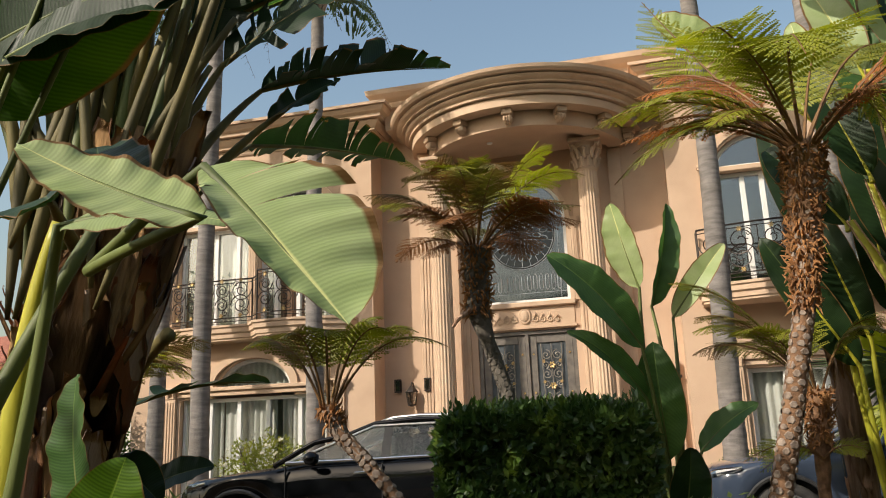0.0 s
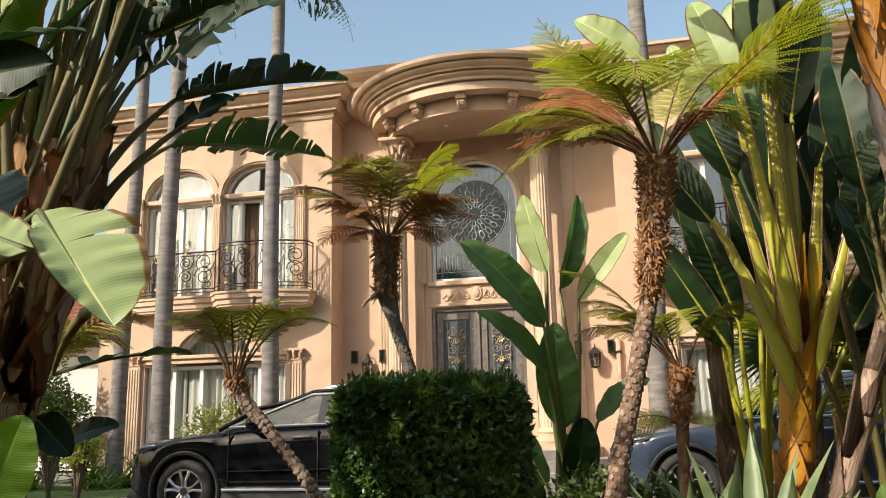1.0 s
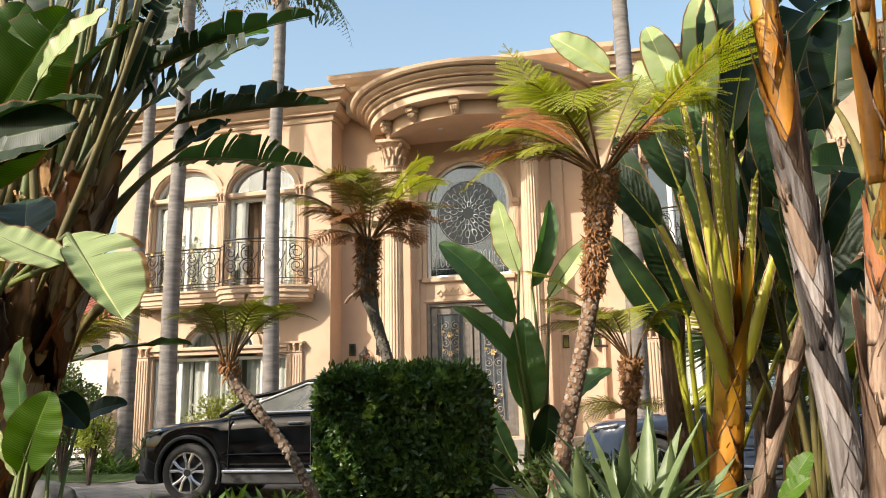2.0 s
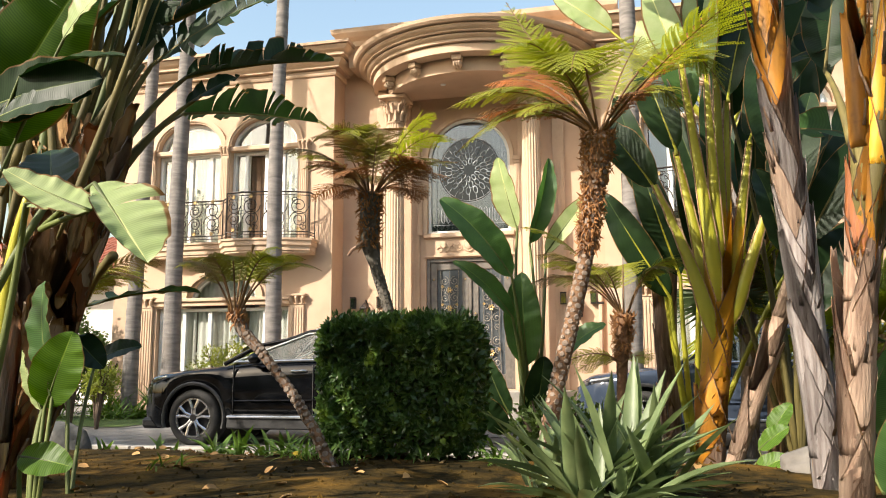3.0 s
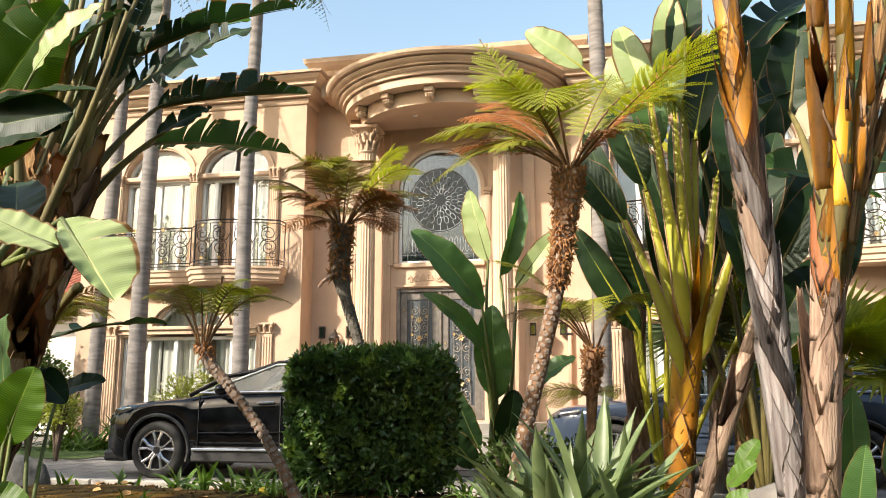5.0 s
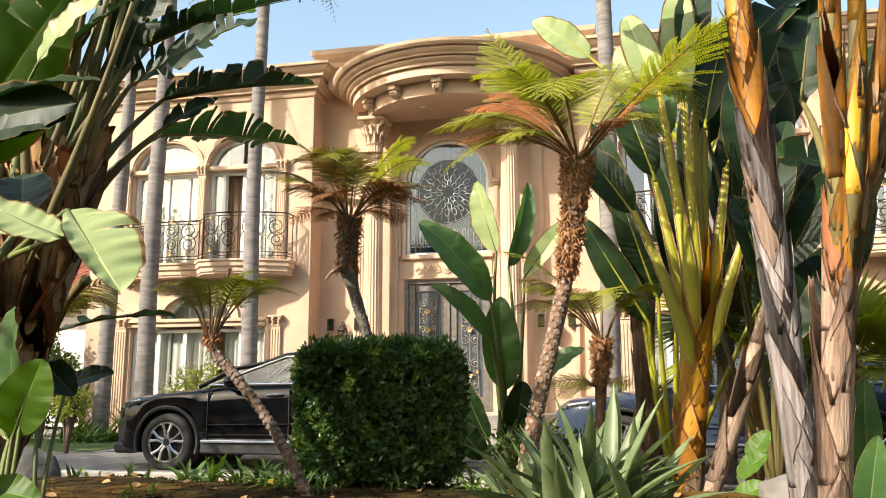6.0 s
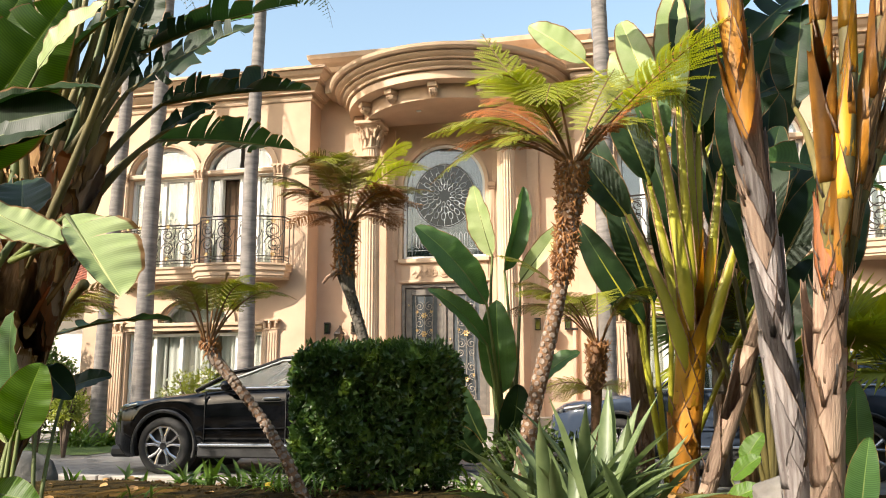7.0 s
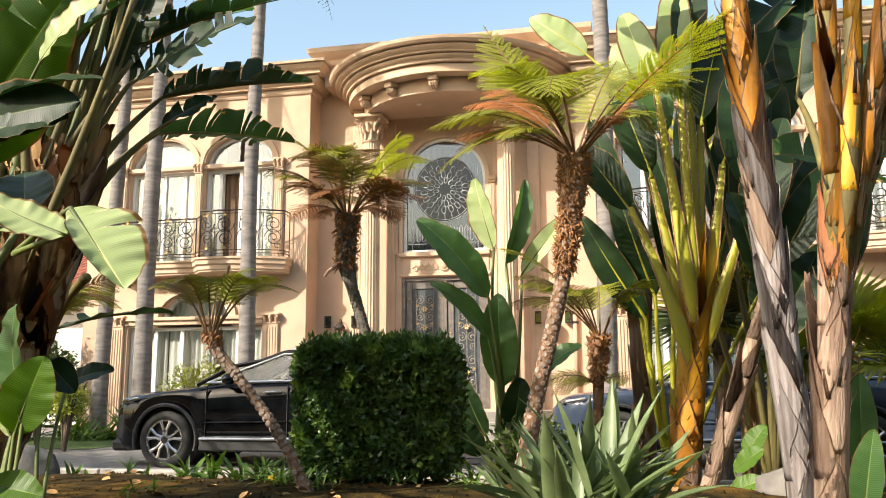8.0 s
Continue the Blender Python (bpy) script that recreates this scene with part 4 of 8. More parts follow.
def blade_mesh(base, tip, width, up=(0, 0, 1), bow=0.15, fold=0.35, tears=0, seed=0, wave=0.03, nt=26, nu=4, gap=0.35, sharp=0.75, twist=0.0, fold2=None, narrow=1.0):
    """A paddle leaf blade from base to tip. up: the way its face looks; bow: how far it arches along that way; tears: split strips in each half."""
    rng = random.Random(seed)
    base, tip, up = Vector(base), Vector(tip), Vector(up).normalized()
    ln = (tip - base).length
    ctrl = (base + tip) / 2 + up * bow * ln * 2
    bm = bmesh.new()
    uvl = bm.loops.layers.uv.new("UVMap")
    uvs = {}

    def at(t):
        p = bez(base, ctrl, tip, t)
        d = (bez(base, ctrl, tip, min(1, t + 0.01)) - bez(base, ctrl, tip, max(0, t - 0.01))).normalized()
        s = d.cross(up).normalized()
        n = s.cross(d).normalized()
        if twist:
            q = Matrix.Rotation(twist * t, 3, d)
            s, n = q @ s, q @ n
        return p, d, s, n

    def prof(t):
        return width * 0.5 * max(0.0, math.sin(math.pi * min(1, max(0, t)) ** sharp)) ** 0.62

    for half in (-1, 1):
        cuts = [0.0]
        if tears:
            cs = sorted(rng.uniform(0.08, 0.94) for _ in range(tears))
            cuts += cs
        cuts.append(1.0)
        fo = fold if (half < 0 or fold2 is None) else fold2
        for a, b in zip(cuts, cuts[1:]):
            k = max(2, round(nt * (b - a)))
            g = gap * rng.uniform(0.3, 1.0) if tears else 0.0
            lift = rng.uniform(-0.35, 0.25) if tears else 0.0
            short = rng.uniform(0.82, 1.0) if tears else 1.0
            rows = []
            for i in range(k + 1):
                f = i / k
                row = []
                for j in range(nu + 1):
                    u = j / nu
                    t = a + (b - a) * f
                    tm = (a + b) / 2
                    t2 = t + (tm - t) * g * u * u
                    p, d, s, n = at(t2)
                    w = prof(t2) * u * short * (narrow if half > 0 else 1.0)
                    wv = wave * width * math.sin(t2 * 19 + seed) * u * u + 0.5 * wave * width * math.sin(t2 * 47 + seed * 2) * u
                    q = p + s * half * w * math.cos(fo + lift * u) + n * (w * math.sin(fo + lift * u) + wv) + d * w * 0.25 * u
                    v = bm.verts.new(q)
                    uvs[v] = (t2 * ln * 1.6, u)
                    row.append(v)
                rows.append(row)
            for r0, r1 in zip(rows, rows[1:]):
                for j in range(nu):
                    vs = (r0[j], r1[j], r1[j + 1], r0[j + 1])
                    if half < 0:
                        vs = vs[::-1]
                    bm.faces.new(vs)
    for f in bm.faces:
        for lo in f.loops:
            lo[uvl].uv = uvs[lo.vert]
    return bm


def paddle(plant, root, base, tip, width, material, up=(0, 0, 1), label="", stalk=None, r0=0.03, r1=0.014, stalk_bow=0.1, name="leaf", **kw):
    """A leaf with its stalk: root on the plant, base and tip of the blade."""
    ob = part(name, blade_mesh(base, tip, width, up, **kw), material, plant, label, smooth=True)
    bm = bmesh.new()
    root, base, tip = Vector(root), Vector(base), Vector(tip)
    side = Vector(up).normalized() * (base - root).length * stalk_bow
    pts = [bez(root, (root + base) / 2 + side, base, k / 8) for k in range(9)]
    rad = [r0 + (r1 - r0) * k / 8 for k in range(9)]
    upv = Vector(up).normalized()
    ctrl = (base + tip) / 2 + upv * kw.get("bow", 0.15) * (tip - base).length * 2
    off = upv * -r1 * 0.4
    for k in range(1, 9):
        pts.append(bez(base, ctrl, tip, k / 8.2) + off)
        rad.append(r1 * (1 - 0.11 * k))
    tube(bm, pts, rad, 8)
    part("stalk", bm, stalk or M_PETIOLE, ob, smooth=True)
    return ob


def frond_mesh(name, length, material, pinnae=15, droop=0.5, rise=0.35, spread=0.40, seed=1, hang=0.25, leaflets=11, curl=0.0, bare=0.2):
    """A feather of leaflets: grows along +x, rises, then arches over."""
    rng = random.Random(seed)
    bm = bmesh.new()

    def at(t):
        return Vector((length * (t - 0.12 * droop * t * t), 0, length * (rise * t - droop * t * t * t * 0.9)))

    tube(bm, [at(k / 12) for k in range(13)], [0.013 * (1 - 0.85 * k / 12) + 0.001 for k in range(13)], 5)
    for fc in bm.faces:
        fc.material_index = 1
    for i in range(pinnae):
        t = bare + (1 - bare) * (i + 0.5) / pinnae
        f = (t - bare) / (1 - bare)
        pl = length * spread * max(0.06, math.sin(math.pi * min(1, 0.12 + 0.88 * f) ** 0.75)) * rng.uniform(0.85, 1.1)
        p = at(t)
        d = (at(min(1, t + 0.02)) - at(t - 0.02)).normalized()
        n = Vector((0, 1, 0)).cross(d)
        if n.z < 0:
            n = -n
        for s in (-1, 1):
            ang = radians(62) + rng.uniform(-0.12, 0.12)
            dirp = (d * math.cos(ang) + Vector((0, s, 0)) * math.sin(ang)).normalized()
            side = dirp.cross(n).normalized()
            h = hang * rng.uniform(0.6, 1.5)
            nl = max(3, round(leaflets * pl / (length * spread)))
            prev = None
            lw = pl / nl
            for k in range(nl):
                g0, g1 = k / nl, (k + 1) / nl
                c0 = p + dirp * pl * g0 - n * h * pl * g0 * g0 - Vector((0, 0, curl * pl * g0 * g0))
                c1 = p + dirp * pl * g1 - n * h * pl * g1 * g1 - Vector((0, 0, curl * pl * g1 * g1))
                ll = 0.088 * pl * (1 - 0.88 * g0) + 0.003
                dd = (c1 - c0)
                m0 = bm.verts.new(c0)
                m1 = bm.verts.new(c1)
                for q in (-1, 1):
                    tipv = c0 + dd * 0.75 + side * q * ll - n * ll * 0.25
                    a1 = bm.verts.new(tipv)
                    a2 = bm.verts.new(c0 + dd * 0.34 + side * q * ll * 0.95 - n * ll * 0.2)
                    m1 = bm.verts.new(c0 + dd * 0.72)
                    try:
                        bm.faces.new((m0, a2, a1, m1) if q > 0 else (m0, m1, a1, a2))
                    except ValueError:
                        pass
    me = mesh_of(bm, name, material)
    me.materials.append(M_RACHIS)
    return me


def aim(p, azimuth, tilt, scale, roll=0.0):
    """A pose for a frond: it leaves p towards azimuth, tilted up."""
    return Matrix.Translation(p) @ Matrix.Rotation(radians(azimuth), 4, "Z") @ Matrix.Rotation(radians(-tilt), 4, "Y") @ Matrix.Rotation(radians(roll), 4, "X") @ Matrix.Scale(scale, 4)


def fern_trunk(plant, pts, radii, scars=True, material=None, seed=3, fuzz=0.0, scar_material=None, ragged=0.40):
    rng = random.Random(seed)
    pts = [Vector(p) for p in pts]
    # smooth the line
    fine, fr = [], []
    n = len(pts)
    for i in range(n - 1):
        for k in range(5):
            t = k / 5
            fine.append(pts[i].lerp(pts[i + 1], t))
            fr.append(radii[i] + (radii[i + 1] - radii[i]) * t)
    fine.append(pts[-1])
    fr.append(radii[-1])
    bm = bmesh.new()
    tube(bm, fine, fr, 12)
    for v in bm.verts:
        v.co += Vector((rng.uniform(-1, 1), rng.uniform(-1, 1), rng.uniform(-1, 1))) * 0.006
    tr = part("trunk", bm, material or M_BARK_FERN, plant, smooth=True)
    if scars:
        bm = bmesh.new()
        total = sum((b - a).length for a, b in zip(fine, fine[1:]))
        rows = int(total / 0.042)
        for i in range(rows):
            f = i / rows * (len(fine) - 1)
            k = min(len(fine) - 2, int(f))
            p = fine[k].lerp(fine[k + 1], f - k)
            r = fr[k]
            d = (fine[k + 1] - fine[k]).normalized()
            e1 = d.orthogonal().normalized()
            e2 = d.cross(e1)
            cnt = max(5, int(2 * math.pi * r / 0.062))
            for j in range(cnt):
                a = 2 * math.pi * (j + 0.5 * (i % 2)) / cnt + rng.uniform(-0.1, 0.1)
                o = e1 * math.cos(a) + e2 * math.sin(a)
                tt = d.cross(o)
                c = p + o * (r + 0.004)
                w, h = 0.029 * rng.uniform(0.75, 1.1), 0.023 * rng.uniform(0.75, 1.15)
                top = c + o * rng.uniform(0.001, 0.006)
                ring = [bm.verts.new(c + tt * w * x + d * h * y - o * 0.006) for x, y in ((-0.9, 0), (-0.5, -0.8), (0.5, -0.8), (0.9, 0), (0.4, 0.9), (-0.4, 0.9))]
                inner = [bm.verts.new(top + (v.co - c) * rng.uniform(0.72, 0.9)) for v in ring]
                bm.faces.new(inner)
                for q in range(6):
                    bm.faces.new((ring[q], ring[(q + 1) % 6], inner[(q + 1) % 6], inner[q]))
        ob = part("leaf_scar", bm, scar_material or M_FERN_SCALE, tr, "pale leaf scars on the trunk")
        ob["kind"] = "stuff"
    if fuzz:
        bm = bmesh.new()
        for i in range(int(fuzz)):
            f = (1 - ragged * rng.random() ** 1.3) * (len(fine) - 1)
            k = min(len(fine) - 2, int(f))
            p = fine[k].lerp(fine[k + 1], f - k)
            a = rng.uniform(0, 2 * math.pi)
            o = Vector((math.cos(a), math.sin(a), 0))
            r = fr[k]
            ln = rng.uniform(0.03, 0.10)
            q = p + o * r * 0.9
            e = q + o * ln * rng.uniform(0.3, 0.8) + Vector((0, 0, ln * rng.uniform(-0.9, 0.9)))
            tube(bm, [q, (q + e) / 2 + o * 0.01, e], [0.009, 0.007, 0.002], 4)
        ob = part("dead_stalk_stub", bm, M_STUB, tr, "rusty broken stalk stubs")
        ob["kind"] = "stuff"
    return tr


def fern_frond(plant, base, ctrl, tip, spread, material, up=(0, 0, 1), pinnae=15, bare=0.34, hang=0.12, seed=1, name="frond", label="", thick=0.008):
    """A twice-divided fern frond along a bent line: side branches in two flat rows, each set with narrow pointed leaflets."""
    rng = random.Random(seed)
    base, ctrl, tip, up = Vector(base), Vector(ctrl), Vector(tip), Vector(up).normalized()
    line = [bez(base, ctrl, tip, k / 14) for k in range(15)]
    length = sum((b - a).length for a, b in zip(line, line[1:]))
    bm = bmesh.new()
    tube(bm, line, [thick * (1 - 0.82 * k / 14) + 0.001 for k in range(15)], 6)
    for fc in bm.faces:
        fc.material_index = 1
    gap = length * (1 - bare) / pinnae
    for i in range(pinnae * 2):
        s = -1 if i % 2 else 1
        f = (i // 2 + 0.5 + 0.15 * s) / pinnae
        t = bare + (1 - bare) * f
        p = bez(base, ctrl, tip, t)
        d = (bez(base, ctrl, tip, min(1, t + 0.02)) - bez(base, ctrl, tip, t - 0.02)).normalized()
        across = d.cross(up).normalized()
        n = across.cross(d).normalized()
        pl = spread * max(0.05, (0.62 + 1.25 * f) if f < 0.3 else 1.0 - ((f - 0.3) / 0.7) ** 1.7) * rng.uniform(0.86, 1.06)
        ang = radians(68 - 24 * f) + rng.uniform(-0.08, 0.08)
        way = (d * math.cos(ang) + across * s * math.sin(ang)).normalized()
        side = way.cross(n).normalized()
        h = hang * rng.uniform(0.5, 1.5)
        nl = max(5, round(pl / 0.017))

        def rib(g):
            return p + way * pl * g + d * pl * 0.10 * g * g - (n * 0.5 + Vector((0, 0, 0.5))) * h * pl * (1.6 * g * g - 0.35 * g)
        wide = min(gap * 0.78, pl * 0.24)
        for k in range(nl):
            c0, c1 = rib(k / nl), rib((k + 1) / nl)
            dd = c1 - c0
            ll = wide * (1 - 0.80 * (k / nl) ** 1.3) * rng.uniform(0.85, 1.1) + 0.003
            lift = n * ll * rng.uniform(-0.28, 0.05)
            for q in (-1, 1):
                o = side * q
                vs = [bm.verts.new(c0 + dd * 0.08), bm.verts.new(c0 + dd * 0.16 + o * ll * 0.62 + lift * 0.5), bm.verts.new(c0 + dd * 1.05 + o * ll + lift), bm.verts.new(c0 + dd * 0.96 + o * ll * 0.3)]
                bm.faces.new(vs if q > 0 else vs[::-1])
    me = mesh_of(bm, name, material)
    me.materials.append(M_RACHIS)
    return inst(name, me, plant, None, label)


def crown(plant, top, fronds, seed):
    """An umbrella of fronds. Rows: azimuth, reach, height of the arch, height of the tip, spread, material, label."""
    rng = random.Random(seed)
    top = Vector(top)
    for k, (az, reach, arch, end, spread, material, label) in enumerate(fronds):
        a = radians(az)
        o = Vector((math.cos(a), math.sin(a), 0))
        roll = Vector((rng.uniform(-0.25, 0.25), rng.uniform(-0.25, 0.25), 1))
        fern_frond(plant, top + o * 0.03, top + o * reach * 0.46 + Vector((0, 0, arch * 1.25)), top + o * reach + Vector((0, 0, end)), spread, material, roll,
                   15, 0.26, rng.uniform(0.10, 0.28), seed * 100 + k, "dead_frond" if label else "frond", label)


# ---- tree ferns ----
big_fern = thing("tree_fern", "tall tree fern with scarred trunk, lime and rust brown fronds", "tree fern", "tree ferns")
fern_trunk(big_fern, [(2.88, -10.8, 0.30), (2.99, -10.8, 0.9), (3.12, -10.8, 1.4), (3.24, -10.8, 1.9), (3.30, -10.8, 2.3), (3.36, -10.8, 2.84)], [0.075, 0.06, 0.056, 0.056, 0.078, 0.115], fuzz=900, seed=5)
C = (3.36, -10.8, 2.80)
RUSTY = "rust brown dead frond"
for k, (ctrl, tip, spread, m_, up, label) in enumerate((
        ((2.86, -10.90, 3.42), (2.17, -10.90, 3.10), 0.34, M_FROND, (0.1, -0.15, 1), ""),
        ((2.80, -11.10, 3.22), (2.28, -11.10, 2.66), 0.32, M_FROND, (-0.2, -0.3, 1), ""),
        ((2.97, -10.70, 3.52), (2.44, -10.70, 3.34), 0.24, M_FROND_DEAD, (0.1, -0.6, 1), RUSTY),
        ((2.82, -10.60, 3.30), (2.32, -10.60, 3.08), 0.24, M_FROND_DEAD, (0.0, -0.3, 1), RUSTY),
        ((2.92, -10.95, 3.22), (2.45, -11.05, 2.98), 0.20, M_FROND_BROWN, (0.1, -0.2, 1), RUSTY),
        ((3.26, -11.15, 3.70), (3.24, -11.80, 2.98), 0.50, M_FROND_LIME, (0.0, -0.35, 1), ""),
        ((3.00, -11.20, 3.66), (2.80, -11.70, 3.22), 0.36, M_FROND_LIME, (-0.1, -0.3, 1), ""),
        ((3.03, -10.40, 3.41), (2.56, -10.25, 4.26), 0.42, M_FROND_LIME, (0.35, -1.0, 0.5), ""),
        ((3.80, -11.25, 3.24), (4.43, -11.90, 3.44), 0.62, M_FROND_LIME, (-0.15, -0.25, 1), ""),
        ((3.72, -10.95, 3.20), (4.36, -11.20, 3.76), 0.20, M_FROND_DEAD, (0.0, -0.5, 1), RUSTY),
        ((3.70, -10.40, 3.70), (4.05, -10.10, 3.12), 0.36, M_FROND, (0.2, -0.4, 1), ""),
        ((3.95, -10.30, 4.20), (4.40, -9.95, 3.36), 0.42, M_FROND, (0.2, -0.3, 1), ""),
        ((3.10, -11.15, 3.16), (2.82, -11.35, 2.84), 0.24, M_FROND, (0.0, -0.4, 1), ""),
        ((3.52, -10.40, 3.50), (3.72, -10.05, 3.90), 0.36, M_FROND, (-0.3, -0.8, 0.6), ""),
        ((2.98, -10.85, 3.30), (2.40, -10.75, 2.96), 0.30, M_FROND, (0.1, -0.3, 1), ""),
        ((2.90, -11.05, 3.40), (2.36, -11.25, 3.02), 0.30, M_FROND, (-0.1, -0.4, 1), ""),
        ((3.05, -10.55, 3.62), (2.55, -10.45, 3.56), 0.26, M_FROND_DEAD, (0.1, -0.6, 1), RUSTY),
        ((3.70, -11.00, 3.10), (4.10, -11.20, 3.42), 0.18, M_FROND_DEAD, (0.0, -0.4, 1), RUSTY),
        ((3.20, -11.00, 3.30), (3.02, -11.40, 3.26), 0.26, M_FROND, (0.0, -0.4, 1), ""),
        ((3.15, -10.20, 3.50), (2.70, -9.70, 3.42), 0.40, M_FROND, (0.0, -0.3, 1), ""),
        ((3.55, -11.05, 3.10), (3.72, -11.25, 3.00), 0.18, M_FROND_BROWN, (0.0, -0.3, 1), RUSTY))):
    fern_frond(big_fern, C, ctrl, tip, spread, m_, up, 16, 0.40 if k == 8 else (0.26 if label else 0.30), 0.26 if label else 0.14, 300 + k, "dead_frond" if label else "frond", label, 0.011)

mid_fern = thing("tree_fern", "tree fern behind the hedge with dark shaggy crown", "tree fern", "tree ferns")
fern_trunk(mid_fern, [(1.52, -9.95, 0.25), (1.46, -9.95, 1.1), (1.38, -9.95, 1.58), (1.26, -9.95, 1.95), (1.19, -9.95, 2.2), (1.20, -9.95, 2.66)], [0.06, 0.05, 0.047, 0.05, 0.085, 0.10], fuzz=420, seed=8, scar_material=M_SCAR_DARK, material=M_SCAR_DARK, ragged=0.24)
rng = random.Random(4)
rows = []
for k in range(17):
    low_ = k % 2
    rows.append((k * 137.5, rng.uniform(0.62, 0.86), rng.uniform(0.20, 0.30) if low_ else rng.uniform(0.34, 0.46), rng.uniform(0.02, 0.22) if low_ else rng.uniform(0.25, 0.42), 0.24,
                 M_FROND_BROWN if low_ else M_FROND_DARK, "brown dry frond" if low_ else ""))
rows += [(180, 0.66, 0.62, 0.84, 0.22, M_FROND, ""), (172, 0.82, 0.45, 0.46, 0.24, M_FROND, ""), (15, 0.62, 0.60, 0.80, 0.28, M_FROND_LIME, ""), (352, 0.86, 0.56, 0.46, 0.22, M_FROND_LIME, ""),
         (268, 0.55, 0.66, 0.42, 0.30, M_FROND, ""), (240, 0.62, 0.62, 0.46, 0.28, M_FROND_DARK, ""), (300, 0.60, 0.62, 0.44, 0.28, M_FROND_DARK, ""), (90, 0.70, 0.66, 0.60, 0.30, M_FROND, ""), (330, 0.80, 0.40, 0.14, 0.22, M_FROND_DEAD, "rust brown dead frond")]
crown(mid_fern, (1.20, -9.95, 2.62), rows, 4)
bm = bmesh.new()
tube(bm, [(1.16, -10.02, 2.19), (1.06, -10.06, 2.11), (1.03, -10.07, 2.06)], [0.018, 0.016, 0.012], 6)
part("cut_stub", bm, M_DRY_PALE, mid_fern, "pale cut stalk stub")

small_fern = thing("tree_fern", "small leaning tree fern with flat thin crown", "tree fern", "tree ferns")
fern_trunk(small_fern, [(1.46, -11.4, 0.28), (1.28, -11.4, 0.62), (1.10, -11.4, 0.88), (0.86, -11.4, 1.16), (0.70, -11.4, 1.32), (0.63, -11.4, 1.47)], [0.046, 0.036, 0.034, 0.034, 0.044, 0.046], fuzz=110, seed=11, ragged=0.12)
crown(small_fern, (0.63, -11.4, 1.46), [(180, 0.55, 0.44, 0.36, 0.17, M_FROND, ""), (0, 0.70, 0.42, 0.30, 0.15, M_FROND, ""), (160, 0.50, 0.46, 0.40, 0.17, M_FROND, ""), (205, 0.46, 0.42, 0.34, 0.17, M_FROND_DARK, ""),
                                        (335, 0.48, 0.42, 0.38, 0.17, M_FROND, ""), (25, 0.52, 0.46, 0.42, 0.17, M_FROND, ""), (75, 0.50, 0.48, 0.44, 0.18, M_FROND, ""), (110, 0.50, 0.48, 0.42, 0.18, M_FROND, ""),
                                        (250, 0.36, 0.42, 0.36, 0.17, M_FROND_DARK, ""), (290, 0.36, 0.42, 0.36, 0.17, M_FROND, ""), (45, 0.34, 0.48, 0.52, 0.13, M_FROND_LIME, "")], 7)
bm = bmesh.new()
tube(bm, [(0.66, -11.42, 1.52), (0.73, -11.42, 1.80), (0.76, -11.42, 1.92), (0.775, -11.42, 1.98)], [0.008, 0.007, 0.007, 0.014], 6)
part("fiddlehead", bm, M_DARKBARK, small_fern, "dark curled young frond")

thin_fern = thing("tree_fern", "slender tree fern with rusty shaggy crown", "tree fern", "tree ferns")
fern_trunk(thin_fern, [(3.42, -9.5, 0.3), (3.43, -9.5, 0.87), (3.45, -9.5, 1.2), (3.47, -9.5, 1.52)], [0.045, 0.042, 0.06, 0.085], scars=False, fuzz=330, seed=13)
crown(thin_fern, (3.47, -9.5, 1.50), [(184, 0.92, 0.66, 0.84, 0.34, M_FROND, ""), (200, 0.86, 0.40, 0.28, 0.30, M_FROND_DARK, ""), (165, 0.80, 0.54, 0.50, 0.32, M_FROND, ""), (176, 0.66, 0.40, 0.34, 0.28, M_FROND, ""), (190, 0.78, 0.52, 0.56, 0.30, M_FROND_DARK, ""),
                                      (215, 0.62, 0.46, 0.40, 0.26, M_FROND, ""), (10, 0.56, 0.50, 0.46, 0.26, M_FROND, ""), (335, 0.50, 0.46, 0.36, 0.24, M_FROND_DARK, ""), (90, 0.6, 0.5, 0.5, 0.26, M_FROND, ""), (240, 0.46, 0.44, 0.34, 0.24, M_FROND, ""), (130, 0.7, 0.5, 0.5, 0.26, M_FROND_DARK, "")], 9)
for k, (ctrl, tip) in enumerate((((3.25, -9.62, 1.26), (2.92, -9.70, 1.06)), ((3.28, -9.56, 1.20), (3.02, -9.60, 0.98)), ((3.56, -9.62, 1.2), (3.70, -9.66, 1.10)))):
    fern_frond(thin_fern, (3.44, -9.55, 1.06), ctrl, tip, 0.16, M_FROND_LIME, (0, -0.6, 1), 11, 0.22, 0.1, 350 + k, "frond", "bright lime young frond", 0.008)

left_fern = thing("tree_fern", "dark tree fern in shade beside the drive", "tree fern", "tree ferns")
fern_trunk(left_fern, [(-1.95, -10.4, 0.02), (-1.9, -10.4, 0.8), (-1.72, -10.4, 1.55)], [0.07, 0.055, 0.07], seed=17)
crown(left_fern, (-1.72, -10.4, 1.53), [(k * 137.5, rng.uniform(0.7, 1.0), rng.uniform(0.34, 0.6), rng.uniform(0.2, 0.55), 0.30, (M_FROND_DARK, M_FROND, M_FROND_DARK, M_FROND_LIME)[k % 4], "") for k in range(15)], 12)

